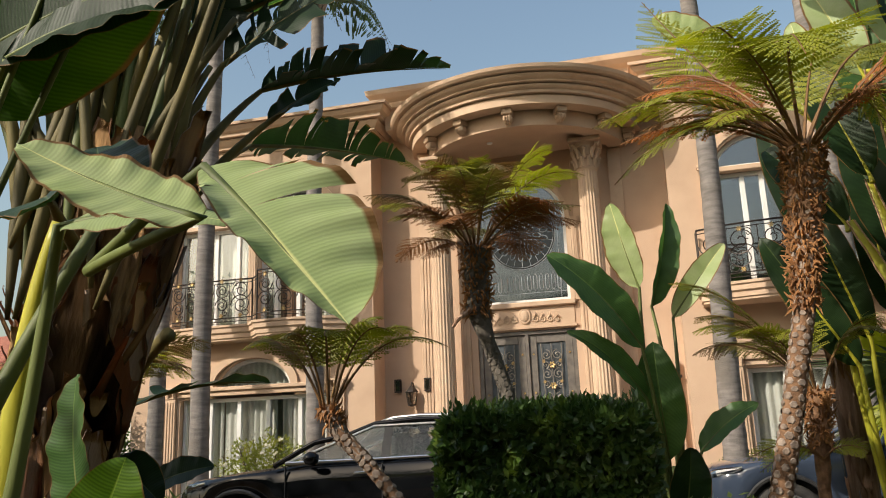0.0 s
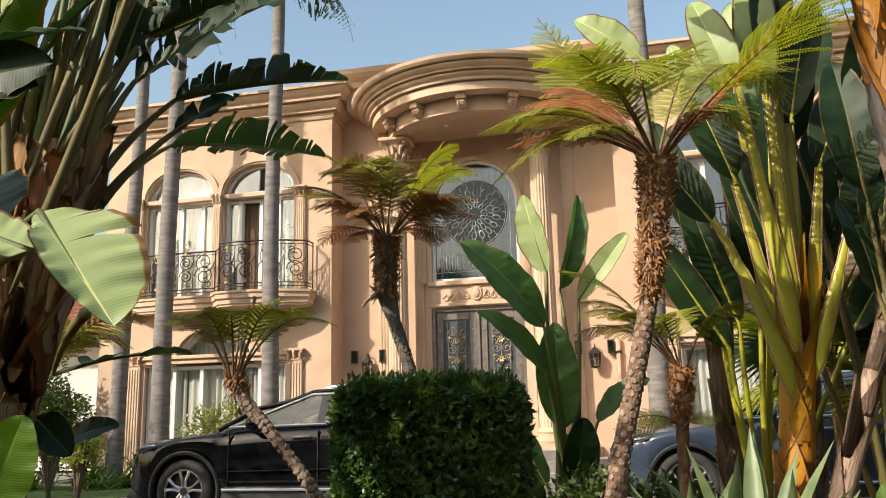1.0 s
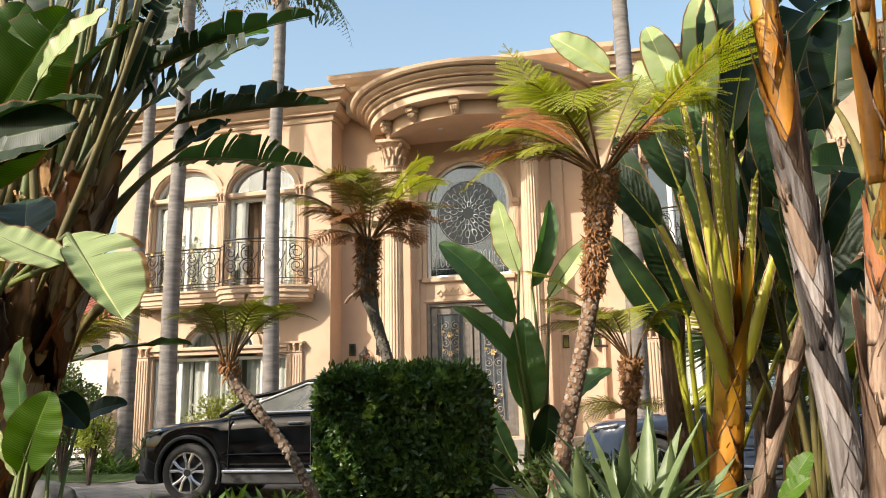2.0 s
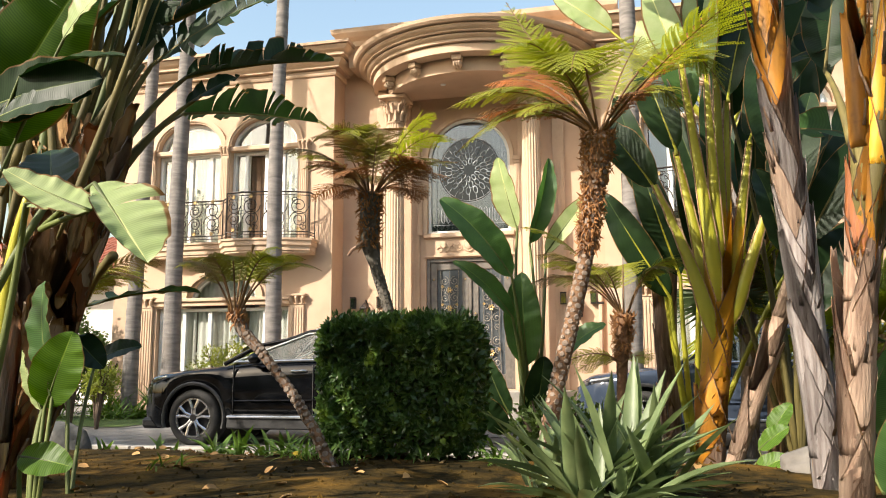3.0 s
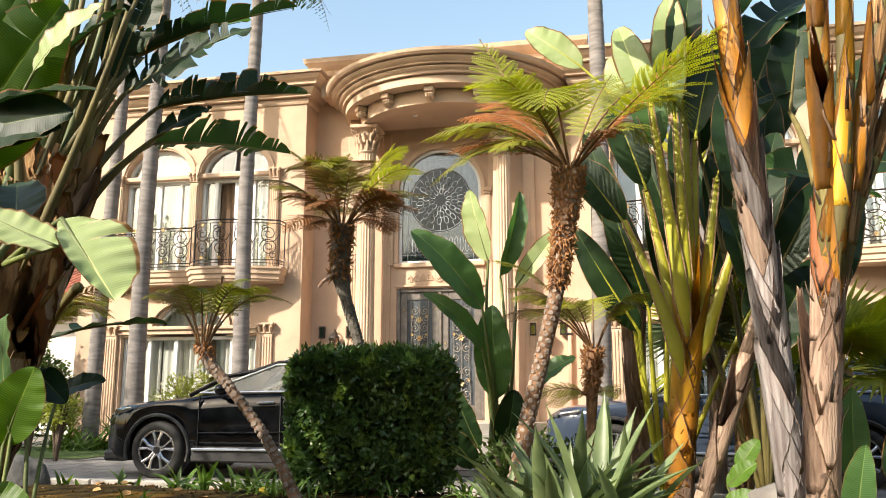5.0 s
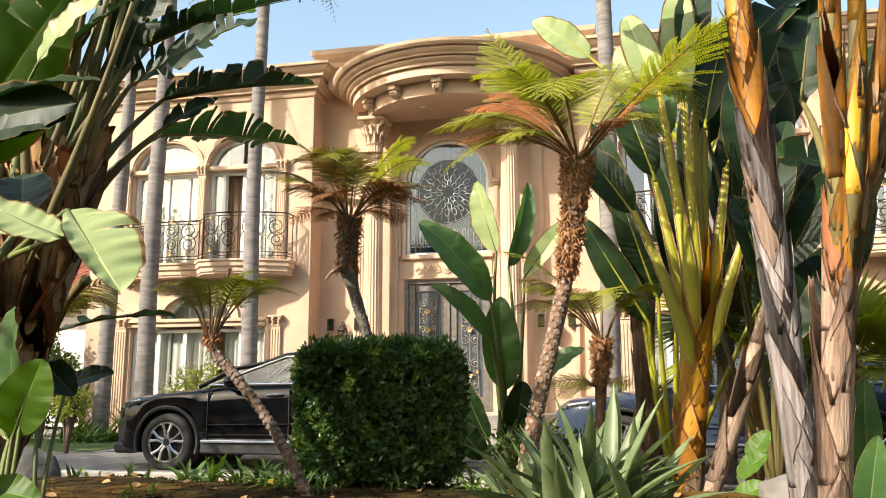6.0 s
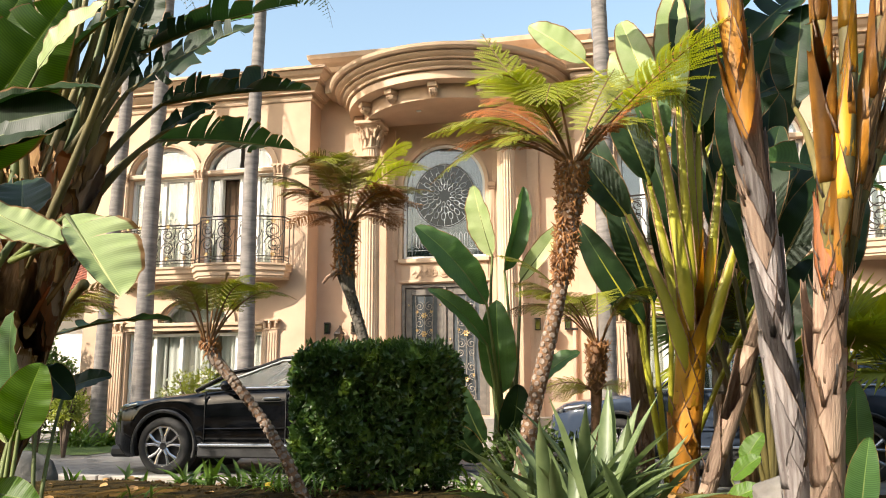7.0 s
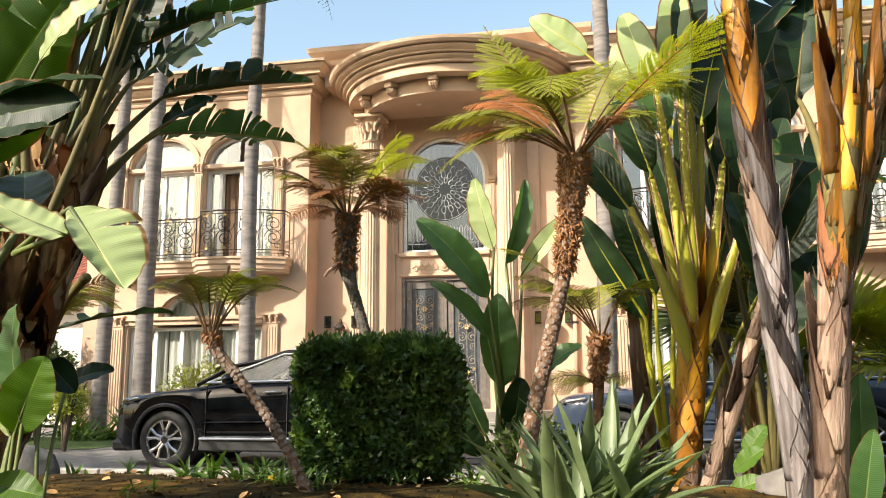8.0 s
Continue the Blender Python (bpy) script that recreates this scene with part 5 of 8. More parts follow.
# ---- clipped hedge ----
hedge = thing("hedge", "clipped dark green box hedge with glossy leaves", "hedge")
HX0, HX1, HY0, HY1, HZ0, HZ1 = 1.10, 2.33, -10.95, -10.1, 0.36, 1.42
bm = bmesh.new()
box(bm, HX0 + 0.15, HX1 - 0.15, HY0 + 0.15, HY1 - 0.15, HZ0 + 0.10, HZ1 - 0.13, 0.08)
part("inner_growth", bm, M_TWIG, hedge, "dark twiggy inside")
for k in range(6):
    bm = bmesh.new()
    x = HX0 + 0.25 + 0.16 * k
    tube(bm, [(x, -10.55 + 0.1 * (k % 2), 0.2), (x + 0.03, -10.5, 0.6)], [0.022, 0.016], 7)
    part("stem", bm, M_TWIG, hedge)


def leaf_card(bm, p, d, n, ln, w):
    """A small pointed leaf with a fold along its midrib."""
    s = d.cross(n).normalized()
    a = bm.verts.new(p)
    b = bm.verts.new(p + d * ln * 0.45 + s * w * 0.5 + n * w * 0.12)
    c = bm.verts.new(p + d * ln)
    e = bm.verts.new(p + d * ln * 0.45 - s * w * 0.5 + n * w * 0.12)
    m = bm.verts.new(p + d * ln * 0.5)
    bm.faces.new((a, b, m))
    bm.faces.new((b, c, m))
    bm.faces.new((c, e, m))
    bm.faces.new((e, a, m))


def rand_dir(rng, z0=-1.0):
    while True:
        v = Vector((rng.uniform(-1, 1), rng.uniform(-1, 1), rng.uniform(z0, 1)))
        if 0.1 < v.length < 1:
            return v.normalized()


rng = random.Random(21)
bm = bmesh.new()
for k in range(15000):
    side = rng.random()
    x, y, z = rng.uniform(HX0, HX1), rng.uniform(HY0, HY1), rng.uniform(HZ0, HZ1)
    if side < 0.42:
        y, n = HY0, Vector((0, -1, 0))
    elif side < 0.62:
        z, n = HZ1, Vector((0, 0, 1))
    elif side < 0.77:
        x, n = HX0, Vector((-1, 0, 0))
    elif side < 0.90:
        x, n = HX1, Vector((1, 0, 0))
    else:
        y, n = HY1, Vector((0, 1, 0))
    p = Vector((x, y, z))
    lump = 0.085 * noise.noise(p * 2.6) + 0.05 * noise.noise(p * 8.0)
    # round the corners
    c = Vector(((HX0 + HX1) / 2, (HY0 + HY1) / 2, (HZ0 + HZ1) / 2))
    p = p + n * (lump - rng.random() ** 1.6 * 0.14)
    q = p - c
    q = Vector((q.x / ((HX1 - HX0) / 2), q.y / ((HY1 - HY0) / 2), q.z / ((HZ1 - HZ0) / 2)))
    ex = sum(abs(v) ** 6 for v in q) ** (1 / 6)
    if ex > 1.04:
        p = c + (p - c) / ex * 1.04
    if n.z == 0 and z < HZ0 + 0.2 and rng.random() < 0.35:
        continue
    d = (rand_dir(rng) + n * 0.5 + Vector((0, 0, 0.35))).normalized()
    leaf_card(bm, p, d, (n + rand_dir(rng) * 0.8).normalized(), rng.uniform(0.048, 0.088), rng.uniform(0.030, 0.046))
for k in range(420):
    p = Vector((rng.uniform(HX0 + 0.03, HX1 - 0.03), rng.uniform(HY0 + 0.03, HY0 + 0.6), HZ1 + rng.uniform(-0.02, 0.06)))
    leaf_card(bm, p, (Vector((0, 0, 1)) + rand_dir(rng) * 0.5).normalized(), rand_dir(rng), rng.uniform(0.04, 0.065), 0.026)
ob = part("leaf_mass", bm, M_HEDGE, hedge)
ob["kind"] = "stuff"

# ---- clump of broad paddle leaves before the entrance ----
clump = thing("bird_of_paradise_plant", "broad-leaved clump with pale upright paddle leaves", "plant", "paddle leaf plants")
R = (2.45, -8.3, 0.1)
paddle(clump, R, (2.33, -8.3, 2.55), (2.14, -8.4, 3.34), 0.36, M_LEAF_PALE, (-0.6, -1, 0.3), bow=0.03, fold=0.35, seed=1, label="pale sunlit upright leaf")
paddle(clump, R, (2.42, -8.0, 2.42), (2.64, -7.9, 3.42), 0.34, M_LEAF_MID, (0.9, -1, 0.2), bow=0.05, fold=0.75, seed=2)
paddle(clump, R, (2.31, -8.6, 1.98), (1.58, -8.8, 2.82), 0.42, M_LEAF_MID, (0.4, -1, 0.6), bow=0.1, fold=0.2, seed=3)
paddle(clump, R, (2.60, -8.0, 2.30), (3.13, -7.9, 2.98), 0.26, M_LEAF_PALE, (0.5, -1, 0.9), bow=0.06, fold=0.4, seed=4)
paddle(clump, R, (2.44, -8.5, 1.05), (2.40, -8.52, 2.04), 0.42, M_LEAF_MID, (-0.1, -1, 0.1), bow=0.04, fold=0.2, seed=5)
paddle(clump, R, (2.31, -8.6, 1.55), (1.69, -8.7, 2.16), 0.26, M_LEAF_MID, (0.5, -1, 0.7), bow=0.12, fold=0.4, seed=6)
paddle(clump, R, (2.72, -8.0, 1.10), (3.24, -8.0, 1.50), 0.30, M_LEAF_MID, (-0.4, -1, 0.9), bow=0.1, fold=0.3, seed=7)
paddle(clump, R, (2.25, -8.5, 0.55), (2.02, -8.6, 1.15), 0.34, M_LEAF_DARK, (-0.5, -1, 0.3), bow=0.08, fold=0.3, seed=8)
paddle(clump, R, (2.5, -8.4, 0.5), (2.62, -8.5, 1.15), 0.36, M_LEAF_DARK, (0.3, -1, 0.2), bow=0.08, fold=0.3, seed=9)
paddle(clump, R, (2.2, -8.4, 0.35), (1.92, -8.6, 0.72), 0.3, M_LEAF_DARK, (-0.3, -1, 0.6), bow=0.1, fold=0.3, seed=10)
for k in range(7):
    bm = bmesh.new()
    x = 2.36 + 0.03 * k
    tube(bm, [(x, -8.3 + 0.02 * (k % 3), 0.0), (x - 0.02, -8.3, 0.5), (2.42 + 0.02 * (k - 3), -8.3, 1.0)], [0.045, 0.035, 0.02], 8)
    part("stalk_base", bm, M_PETIOLE, clump, smooth=True)


# ---- tall stems with old leaf sheaths ----
def sheath_mesh(name, material, length=0.8, width=0.16, curve=0.07, seed=0):
    """A split leaf base: a tapering trough that hugs a stem standing at the origin, along +z, on its -y side."""
    rng = random.Random(seed)
    bm = bmesh.new()
    rows = []
    n, m = 14, 6
    for i in range(n + 1):
        f = i / n
        w = width * (1 - f ** 1.6 * 0.85)
        row = []
        for j in range(m + 1):
            a = (j / m - 0.5) * 2
            x = a * w
            y = -(curve + 0.012 * f * f) + 0.75 * w * a * a + rng.uniform(-0.004, 0.004)
            row.append(bm.verts.new((x + 0.02 * math.sin(3 * f + seed), y, length * f + rng.uniform(-0.01, 0.01) * (0 < i < n))))
        rows.append(row)
    for a, b in zip(rows, rows[1:]):
        for j in range(m):
            bm.faces.new((a[j], a[j + 1], b[j + 1], b[j]))
    r = bmesh.ops.solidify(bm, geom=bm.faces[:], thickness=0.012)
    return mesh_of(bm, name, material, True)


SH_RUST = [sheath_mesh("rust_sheath", M_RUST, 0.6, 0.08, 0.07, 17 + k) for k in range(2)]
SH_DARK = [sheath_mesh("fibrous_sheath", M_DARKBARK, 0.7, 0.12, 0.16, 20 + k) for k in range(3)]


M_MARGIN = mat("dry_stalk_margin", (0.30, 0.17, 0.085), (0.46, 0.31, 0.19), 30, 0.8)
WRAP_R = 0.08


def wrap_mesh(name, material, length=0.85, seed=0, half0=165, half1=14, flare=0.20, margin=None):
    """A leaf base clasping a stem of radius WRAP_R along +z: it wraps all round at its foot and narrows to a tongue, its centre on +x."""
    rng = random.Random(seed)
    bm = bmesh.new()
    n = 16
    cols = [-1.0, -0.95, -0.66, -0.42, -0.2, 0.0, 0.2, 0.42, 0.66, 0.95, 1.0]
    rows = []
    e = [rng.uniform(-3, 3) for _ in range(n + 1)]
    for i in range(n + 1):
        f = i / n
        half = half0 + (half1 - half0) * f ** 0.72
        r = WRAP_R * (0.97 + flare * f + 0.10 * max(0, f - 0.75))
        row = []
        for c in cols:
            a = radians(c * half + (e[i] if abs(c) > 0.85 else 0) + 4 * math.sin(5 * f + seed))
            rr = r * (1 + 0.018 * math.sin(9 * a + seed)) + (0.004 * f if abs(c) == 1.0 else 0)
            row.append(bm.verts.new((rr * math.cos(a), rr * math.sin(a), length * f + 0.02 * abs(c) * (i == n))))
        rows.append(row)
    edge = []
    for a, b in zip(rows, rows[1:]):
        for j in range(len(cols) - 1):
            fc = bm.faces.new((a[j], a[j + 1], b[j + 1], b[j]))
            if j in (0, len(cols) - 2):
                fc.material_index = 1
    bmesh.ops.solidify(bm, geom=bm.faces[:], thickness=0.005)
    me = mesh_of(bm, name, material, True)
    me.materials.append(margin or M_MARGIN)
    return me


WR_GREY = [wrap_mesh("dry_sheath", M_DRY_GREY, 0.85, k, margin=M_DRY_GREY if k else M_DRY) for k in range(3)]
WR_DRY = [wrap_mesh("dry_sheath", M_DRY, 0.8, 5 + k, margin=M_DRY_PALE) for k in range(3)]
WR_PALE = [wrap_mesh("dry_sheath", M_DRY_PALE, 0.9, 10 + k, margin=M_DRY if k else M_MARGIN) for k in range(2)]
WR_ORANGE = [wrap_mesh("orange_sheath", M_ORANGE, 0.85, 15 + k, margin=M_DRY) for k in range(2)]
WR_YELLOW = [wrap_mesh("yellow_sheath", M_YELLOW, 0.9, 20 + k) for k in range(2)]
WR_YGREEN = [wrap_mesh("green_sheath", M_YGREEN, 0.95, 24 + k) for k in range(2)]
WR_RUST = [wrap_mesh("rust_sheath", M_RUST, 0.7, 28 + k, margin=M_DRY) for k in range(2)]
WR_BARK = [wrap_mesh("fibrous_sheath", M_DARKBARK, 0.7, 32 + k, margin=M_DRY) for k in range(3)]


WR_TONGUE = [wrap_mesh("fibrous_sheath", m_, 0.8, 50 + k, 62, 6, 0.16, M_DRY) for k, m_ in enumerate((M_DARKBARK, M_DARKBARK, M_DARKBARK, M_RUST, M_DRY, M_DARKBARK))]
FAN_WRAPS = [[wrap_mesh("leaf_base", m_, 0.85, 40 + 2 * i + k, flare=0.07) for k in range(2)] for i, m_ in enumerate((M_DRY_PALE, M_ORANGE, M_YELLOW, M_YGREEN))]


def strip_mesh(name, material, seed):
    """A thin peeling ribbon of dry skin that hangs away from its stem."""
    rng = random.Random(seed)
    bm = bmesh.new()
    rows = []
    for i in range(9):
        f = i / 8
        w = 0.012 * (1 - 0.7 * f)
        x = 0.05 * math.sin(2.6 * f) + 0.04 * f * f
        z = 0.26 * f - 0.10 * f ** 4
        rows.append([bm.verts.new((x, s * w, z + 0.01 * math.sin(7 * f + seed))) for s in (-1, 0.2, 1)])
    for a, b in zip(rows, rows[1:]):
        for j in range(2):
            bm.faces.new((a[j], a[j + 1], b[j + 1], b[j]))
    bmesh.ops.solidify(bm, geom=bm.faces[:], thickness=0.002)
    return mesh_of(bm, name, material, True)


PEELS = [strip_mesh("peeling_strip", m_, k) for k, m_ in enumerate((M_DRY_PALE, M_DRY_GREY, M_DRY))]


def wrapped_stem(plant, pts, radius, plan, seed=1, step=0.15, core=None, jitter=28, peels=8):
    """A stem whose leaf bases clasp it one above another, turn about on its two sides. plan: (up to this share of the height, meshes)."""
    rng = random.Random(seed)
    pts = [Vector(p) for p in pts]
    rad = radius if isinstance(radius, (list, tuple)) else [radius] * len(pts)
    bm = bmesh.new()
    tube(bm, pts, [r * 0.93 for r in rad], 12)
    tr = part("stem", bm, core or M_DRY, plant, smooth=True)
    total = sum((b - a).length for a, b in zip(pts, pts[1:]))
    n = len(pts) - 1
    count = int(total / step)
    for k in range(count):
        f = k / count
        i = min(n - 1, int(f * n))
        g = f * n - i
        p, d = pts[i].lerp(pts[i + 1], g), (pts[i + 1] - pts[i]).normalized()
        r = rad[i] + (rad[i + 1] - rad[i]) * g
        ex = (Vector((1, 0, 0)) - d * d.x).normalized()
        rot = Matrix((ex, d.cross(ex), d)).transposed().to_4x4()
        meshes = next(ms for top_, ms in plan if f <= top_)
        s = r / WRAP_R
        turn = 180 * (k % 2) + rng.uniform(-jitter, jitter)
        lf = rng.uniform(0.62, 1.12)
        inst("leaf_sheath", rng.choice(meshes), tr, Matrix.Translation(p) @ rot @ Matrix.Rotation(radians(turn), 4, "Z") @ Matrix.Rotation(radians(rng.uniform(-3, 2)), 4, "Y") @ Matrix.Diagonal((s, s, lf, 1)))
    for k in range(peels):
        f = rng.uniform(0.05, 0.85)
        i = min(n - 1, int(f * n))
        g = f * n - i
        p = pts[i].lerp(pts[i + 1], g)
        r = rad[i] * 1.1
        a = rng.uniform(-170, -10)
        inst("peeling_strip", PEELS[k % 3], tr, Matrix.Translation(p + Vector((math.cos(radians(a)) * r, math.sin(radians(a)) * r, 0))) @ Matrix.Rotation(radians(a), 4, "Z") @ Matrix.Scale(rng.uniform(0.5, 1.0), 4))
    return tr


tall_a = thing("bird_of_paradise_tree", "tall stem wrapped in grey and orange split sheaths", "plant", "sheathed stems")
wrapped_stem(tall_a, [(4.66, -11.8, 0.2), (4.62, -11.8, 0.9), (4.56, -11.8, 1.75), (4.51, -11.8, 2.5), (4.46, -11.8, 3.3), (4.42, -11.8, 4.1)], [0.098, 0.092, 0.085, 0.08, 0.078, 0.075],
             [(0.40, WR_GREY + WR_GREY + WR_DRY[:1]), (0.50, WR_GREY + WR_DRY), (0.58, WR_RUST + WR_DRY[:1]), (1.0, WR_ORANGE + WR_ORANGE + WR_DRY[:1] + WR_RUST[:1])], 3, peels=14, step=0.12)
tall_b = thing("bird_of_paradise_tree", "tall stem with peeling pale sheaths and orange top", "plant", "sheathed stems")
wrapped_stem(tall_b, [(4.66, -12.3, 0.2), (4.71, -12.3, 0.9), (4.785, -12.3, 1.6), (4.83, -12.3, 2.0)], [0.086, 0.086, 0.084, 0.080],
             [(0.42, WR_PALE + WR_DRY[:1]), (0.62, WR_PALE + WR_RUST), (1.0, WR_RUST + WR_ORANGE)], 7, peels=14, jitter=50, step=0.11)
for k, (line, r, ms) in enumerate((([(4.765, -12.30, 1.35), (4.815, -12.36, 2.2), (4.835, -12.36, 2.9), (4.84, -12.36, 3.6)], 0.062, WR_ORANGE + WR_DRY[:1]), ([(4.770, -12.30, 1.35), (4.87, -12.38, 2.1), (4.95, -12.40, 2.8), (5.00, -12.40, 3.6)], 0.056, WR_YELLOW + WR_ORANGE[:1]),
                                   ([(4.775, -12.30, 1.35), (4.94, -12.32, 2.2), (5.11, -12.34, 2.9), (5.25, -12.36, 3.6)], 0.058, WR_BARK + WR_YGREEN[:1] + WR_ORANGE), ([(4.775, -12.30, 1.35), (4.97, -12.25, 2.1), (5.22, -12.25, 2.7), (5.44, -12.25, 3.3)], 0.050, WR_BARK + WR_ORANGE[:1]))):
    wrapped_stem(tall_b, line, [r * 0.7, r, r * 0.9, r * 0.8], [(1.0, ms)], 71 + k, peels=5, jitter=40, step=0.24, core=M_STALK_DARK)
lean = thing("bird_of_paradise_tree", "leaning bare grey stem with ring scars", "plant", "sheathed stems")
wrapped_stem(lean, [(4.24, -10.0, 0.12), (4.38, -10.0, 0.5), (4.55, -10.0, 0.98), (4.74, -10.0, 1.5), (4.95, -10.0, 2.1)], 0.072, [(1.0, WR_DRY)], 9, core=M_DRY, step=0.3, peels=4)
white_stem = thing("bird_of_paradise_tree", "stem with pale peeling sheaths behind the ferns", "plant", "sheathed stems")
wrapped_stem(white_stem, [(3.86, -8.6, 0.0), (3.86, -8.6, 0.8), (3.85, -8.6, 1.6), (3.83, -8.6, 2.4)], 0.10, [(0.55, WR_PALE), (0.75, WR_ORANGE + WR_BARK[:1]), (1.0, WR_BARK)], 12)




def stalk(plant, pts, r0, r1, material, name="leaf_stalk", flat=1.0, margin=False):
    """A leaf stalk along a bent line, flattened towards the viewer's side of the plant if asked."""
    P = [Vector(p) for p in pts]
    fine = [bez(P[0], P[1], P[2], k / 14) for k in range(15)]
    bm = bmesh.new()
    tube(bm, fine, [(r0 + (r1 - r0) * k / 14) * min(1, 0.3 + 0.24 * k) for k in range(15)], 10)
    if flat != 1.0:
        for i, v in enumerate(bm.verts):
            c = fine[i // 10]
            o = v.co - c
            v.co = c + Vector((o.x * flat, o.y / flat, o.z * flat))
    ob = part(name, bm, material, plant, smooth=True)
    if margin:
        for s in (-1, 1):
            bm = bmesh.new()
            tube(bm, [p + Vector((s * (r0 + (r1 - r0) * k / 14) * min(1, 0.3 + 0.24 * k) * flat * 0.97, -0.008, 0.012 * math.sin(k * 9.0))) for k, p in enumerate(fine)], [0.007] * 15, 5)
            part("dry_margin", bm, M_MARGIN, ob, "brown frayed margin")
    return ob


# yellow fan
fan = thing("bird_of_paradise_plant", "sunlit fan of yellow and orange overlapping leaf stalks", "plant", "paddle leaf plants")
wrapped_stem(fan, [(4.13, -9.8, 0.22), (4.16, -9.8, 0.6), (4.21, -9.8, 1.0), (4.25, -9.8, 1.35), (4.27, -9.8, 1.7)], [0.13, 0.128, 0.126, 0.122, 0.11],
              [(0.06, FAN_WRAPS[0]), (0.42, FAN_WRAPS[1]), (0.80, FAN_WRAPS[2]), (1.0, FAN_WRAPS[2] + FAN_WRAPS[3])], 15, core=M_ORANGE, jitter=18, step=0.13, peels=5)
FAN = [((4.20, 0.85), (4.12, 1.7), (3.78, 2.62)), ((4.22, 0.95), (4.15, 1.9), (3.98, 2.95)), ((4.24, 1.0), (4.22, 2.0), (4.12, 3.3)), ((4.26, 1.05), (4.28, 2.1), (4.26, 3.6)),
       ((4.28, 1.05), (4.36, 2.1), (4.44, 3.4)), ((4.30, 1.0), (4.44, 1.9), (4.60, 3.0)), ((4.31, 0.95), (4.50, 1.7), (4.76, 2.55)), ((4.25, 1.2), (4.2, 2.2), (4.05, 3.7)), ((4.27, 1.2), (4.34, 2.3), (4.36, 3.9))]
for k, (a, b, c) in enumerate(FAN):
    yy = -9.8 + 0.035 * ((k * 5) % 7 - 3)
    stalk(fan, [(a[0] + 0.01, yy, a[1] + 0.38), (b[0], yy, b[1] + 0.1), (c[0], yy + 0.1, c[1])], 0.058, 0.018, M_YGREEN, "leaf_stalk", 1.35, True)
UPL = [((3.78, 2.62), (3.35, 3.3), M_LEAF_DARK, 0.36), ((3.98, 2.95), (3.70, 3.9), M_LEAF_DARK, 0.36), ((4.12, 3.3), (3.95, 4.4), M_LEAF_MID, 0.38), ((4.26, 3.6), (4.30, 4.9), M_LEAF_PALE, 0.36),
       ((4.44, 3.4), (4.75, 4.5), M_LEAF_DARK, 0.36), ((4.60, 3.0), (5.05, 3.9), M_LEAF_DARK, 0.36), ((4.76, 2.55), (5.25, 3.1), M_LEAF_DARK, 0.42), ((4.05, 3.7), (3.80, 4.6), M_LEAF_PALE, 0.34), ((4.36, 3.9), (4.5, 5.0), M_LEAF_DARK, 0.36)]
for k, (a, b, m_, w) in enumerate(UPL):
    paddle(fan, (a[0], -9.72, a[1] - 0.05), (a[0], -9.7, a[1]), (b[0], -9.5, b[1]), w, m_, (-0.3, -1, 0.5), seed=60 + k, bow=0.07, fold=0.35, stalk=M_YGREEN, r0=0.02)
# dark broad leaves behind the fan; their shade is put into the leaf colour
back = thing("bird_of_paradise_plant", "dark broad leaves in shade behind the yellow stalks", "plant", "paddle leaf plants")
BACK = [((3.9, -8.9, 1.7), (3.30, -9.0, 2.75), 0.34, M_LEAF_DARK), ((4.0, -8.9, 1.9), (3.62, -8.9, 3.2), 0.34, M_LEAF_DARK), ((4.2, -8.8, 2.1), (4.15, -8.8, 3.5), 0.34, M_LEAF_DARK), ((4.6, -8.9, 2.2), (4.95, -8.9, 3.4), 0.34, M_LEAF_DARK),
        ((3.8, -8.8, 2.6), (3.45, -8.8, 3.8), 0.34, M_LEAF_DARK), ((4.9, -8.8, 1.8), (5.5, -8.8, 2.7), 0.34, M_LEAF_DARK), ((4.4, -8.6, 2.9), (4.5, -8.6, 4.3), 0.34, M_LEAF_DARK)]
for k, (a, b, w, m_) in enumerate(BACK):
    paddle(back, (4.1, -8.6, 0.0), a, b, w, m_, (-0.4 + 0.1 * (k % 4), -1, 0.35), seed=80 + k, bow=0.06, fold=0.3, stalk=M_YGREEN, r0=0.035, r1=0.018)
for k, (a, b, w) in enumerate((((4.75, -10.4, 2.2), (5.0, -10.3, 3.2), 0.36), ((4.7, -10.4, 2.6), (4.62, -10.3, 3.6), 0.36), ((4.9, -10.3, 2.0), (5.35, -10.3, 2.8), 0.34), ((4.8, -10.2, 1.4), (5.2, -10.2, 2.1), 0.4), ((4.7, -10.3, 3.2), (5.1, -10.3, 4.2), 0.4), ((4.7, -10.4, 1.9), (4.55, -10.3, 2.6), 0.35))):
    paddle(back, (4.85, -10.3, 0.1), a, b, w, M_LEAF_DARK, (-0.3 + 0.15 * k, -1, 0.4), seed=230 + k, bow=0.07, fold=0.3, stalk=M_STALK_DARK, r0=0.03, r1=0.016)
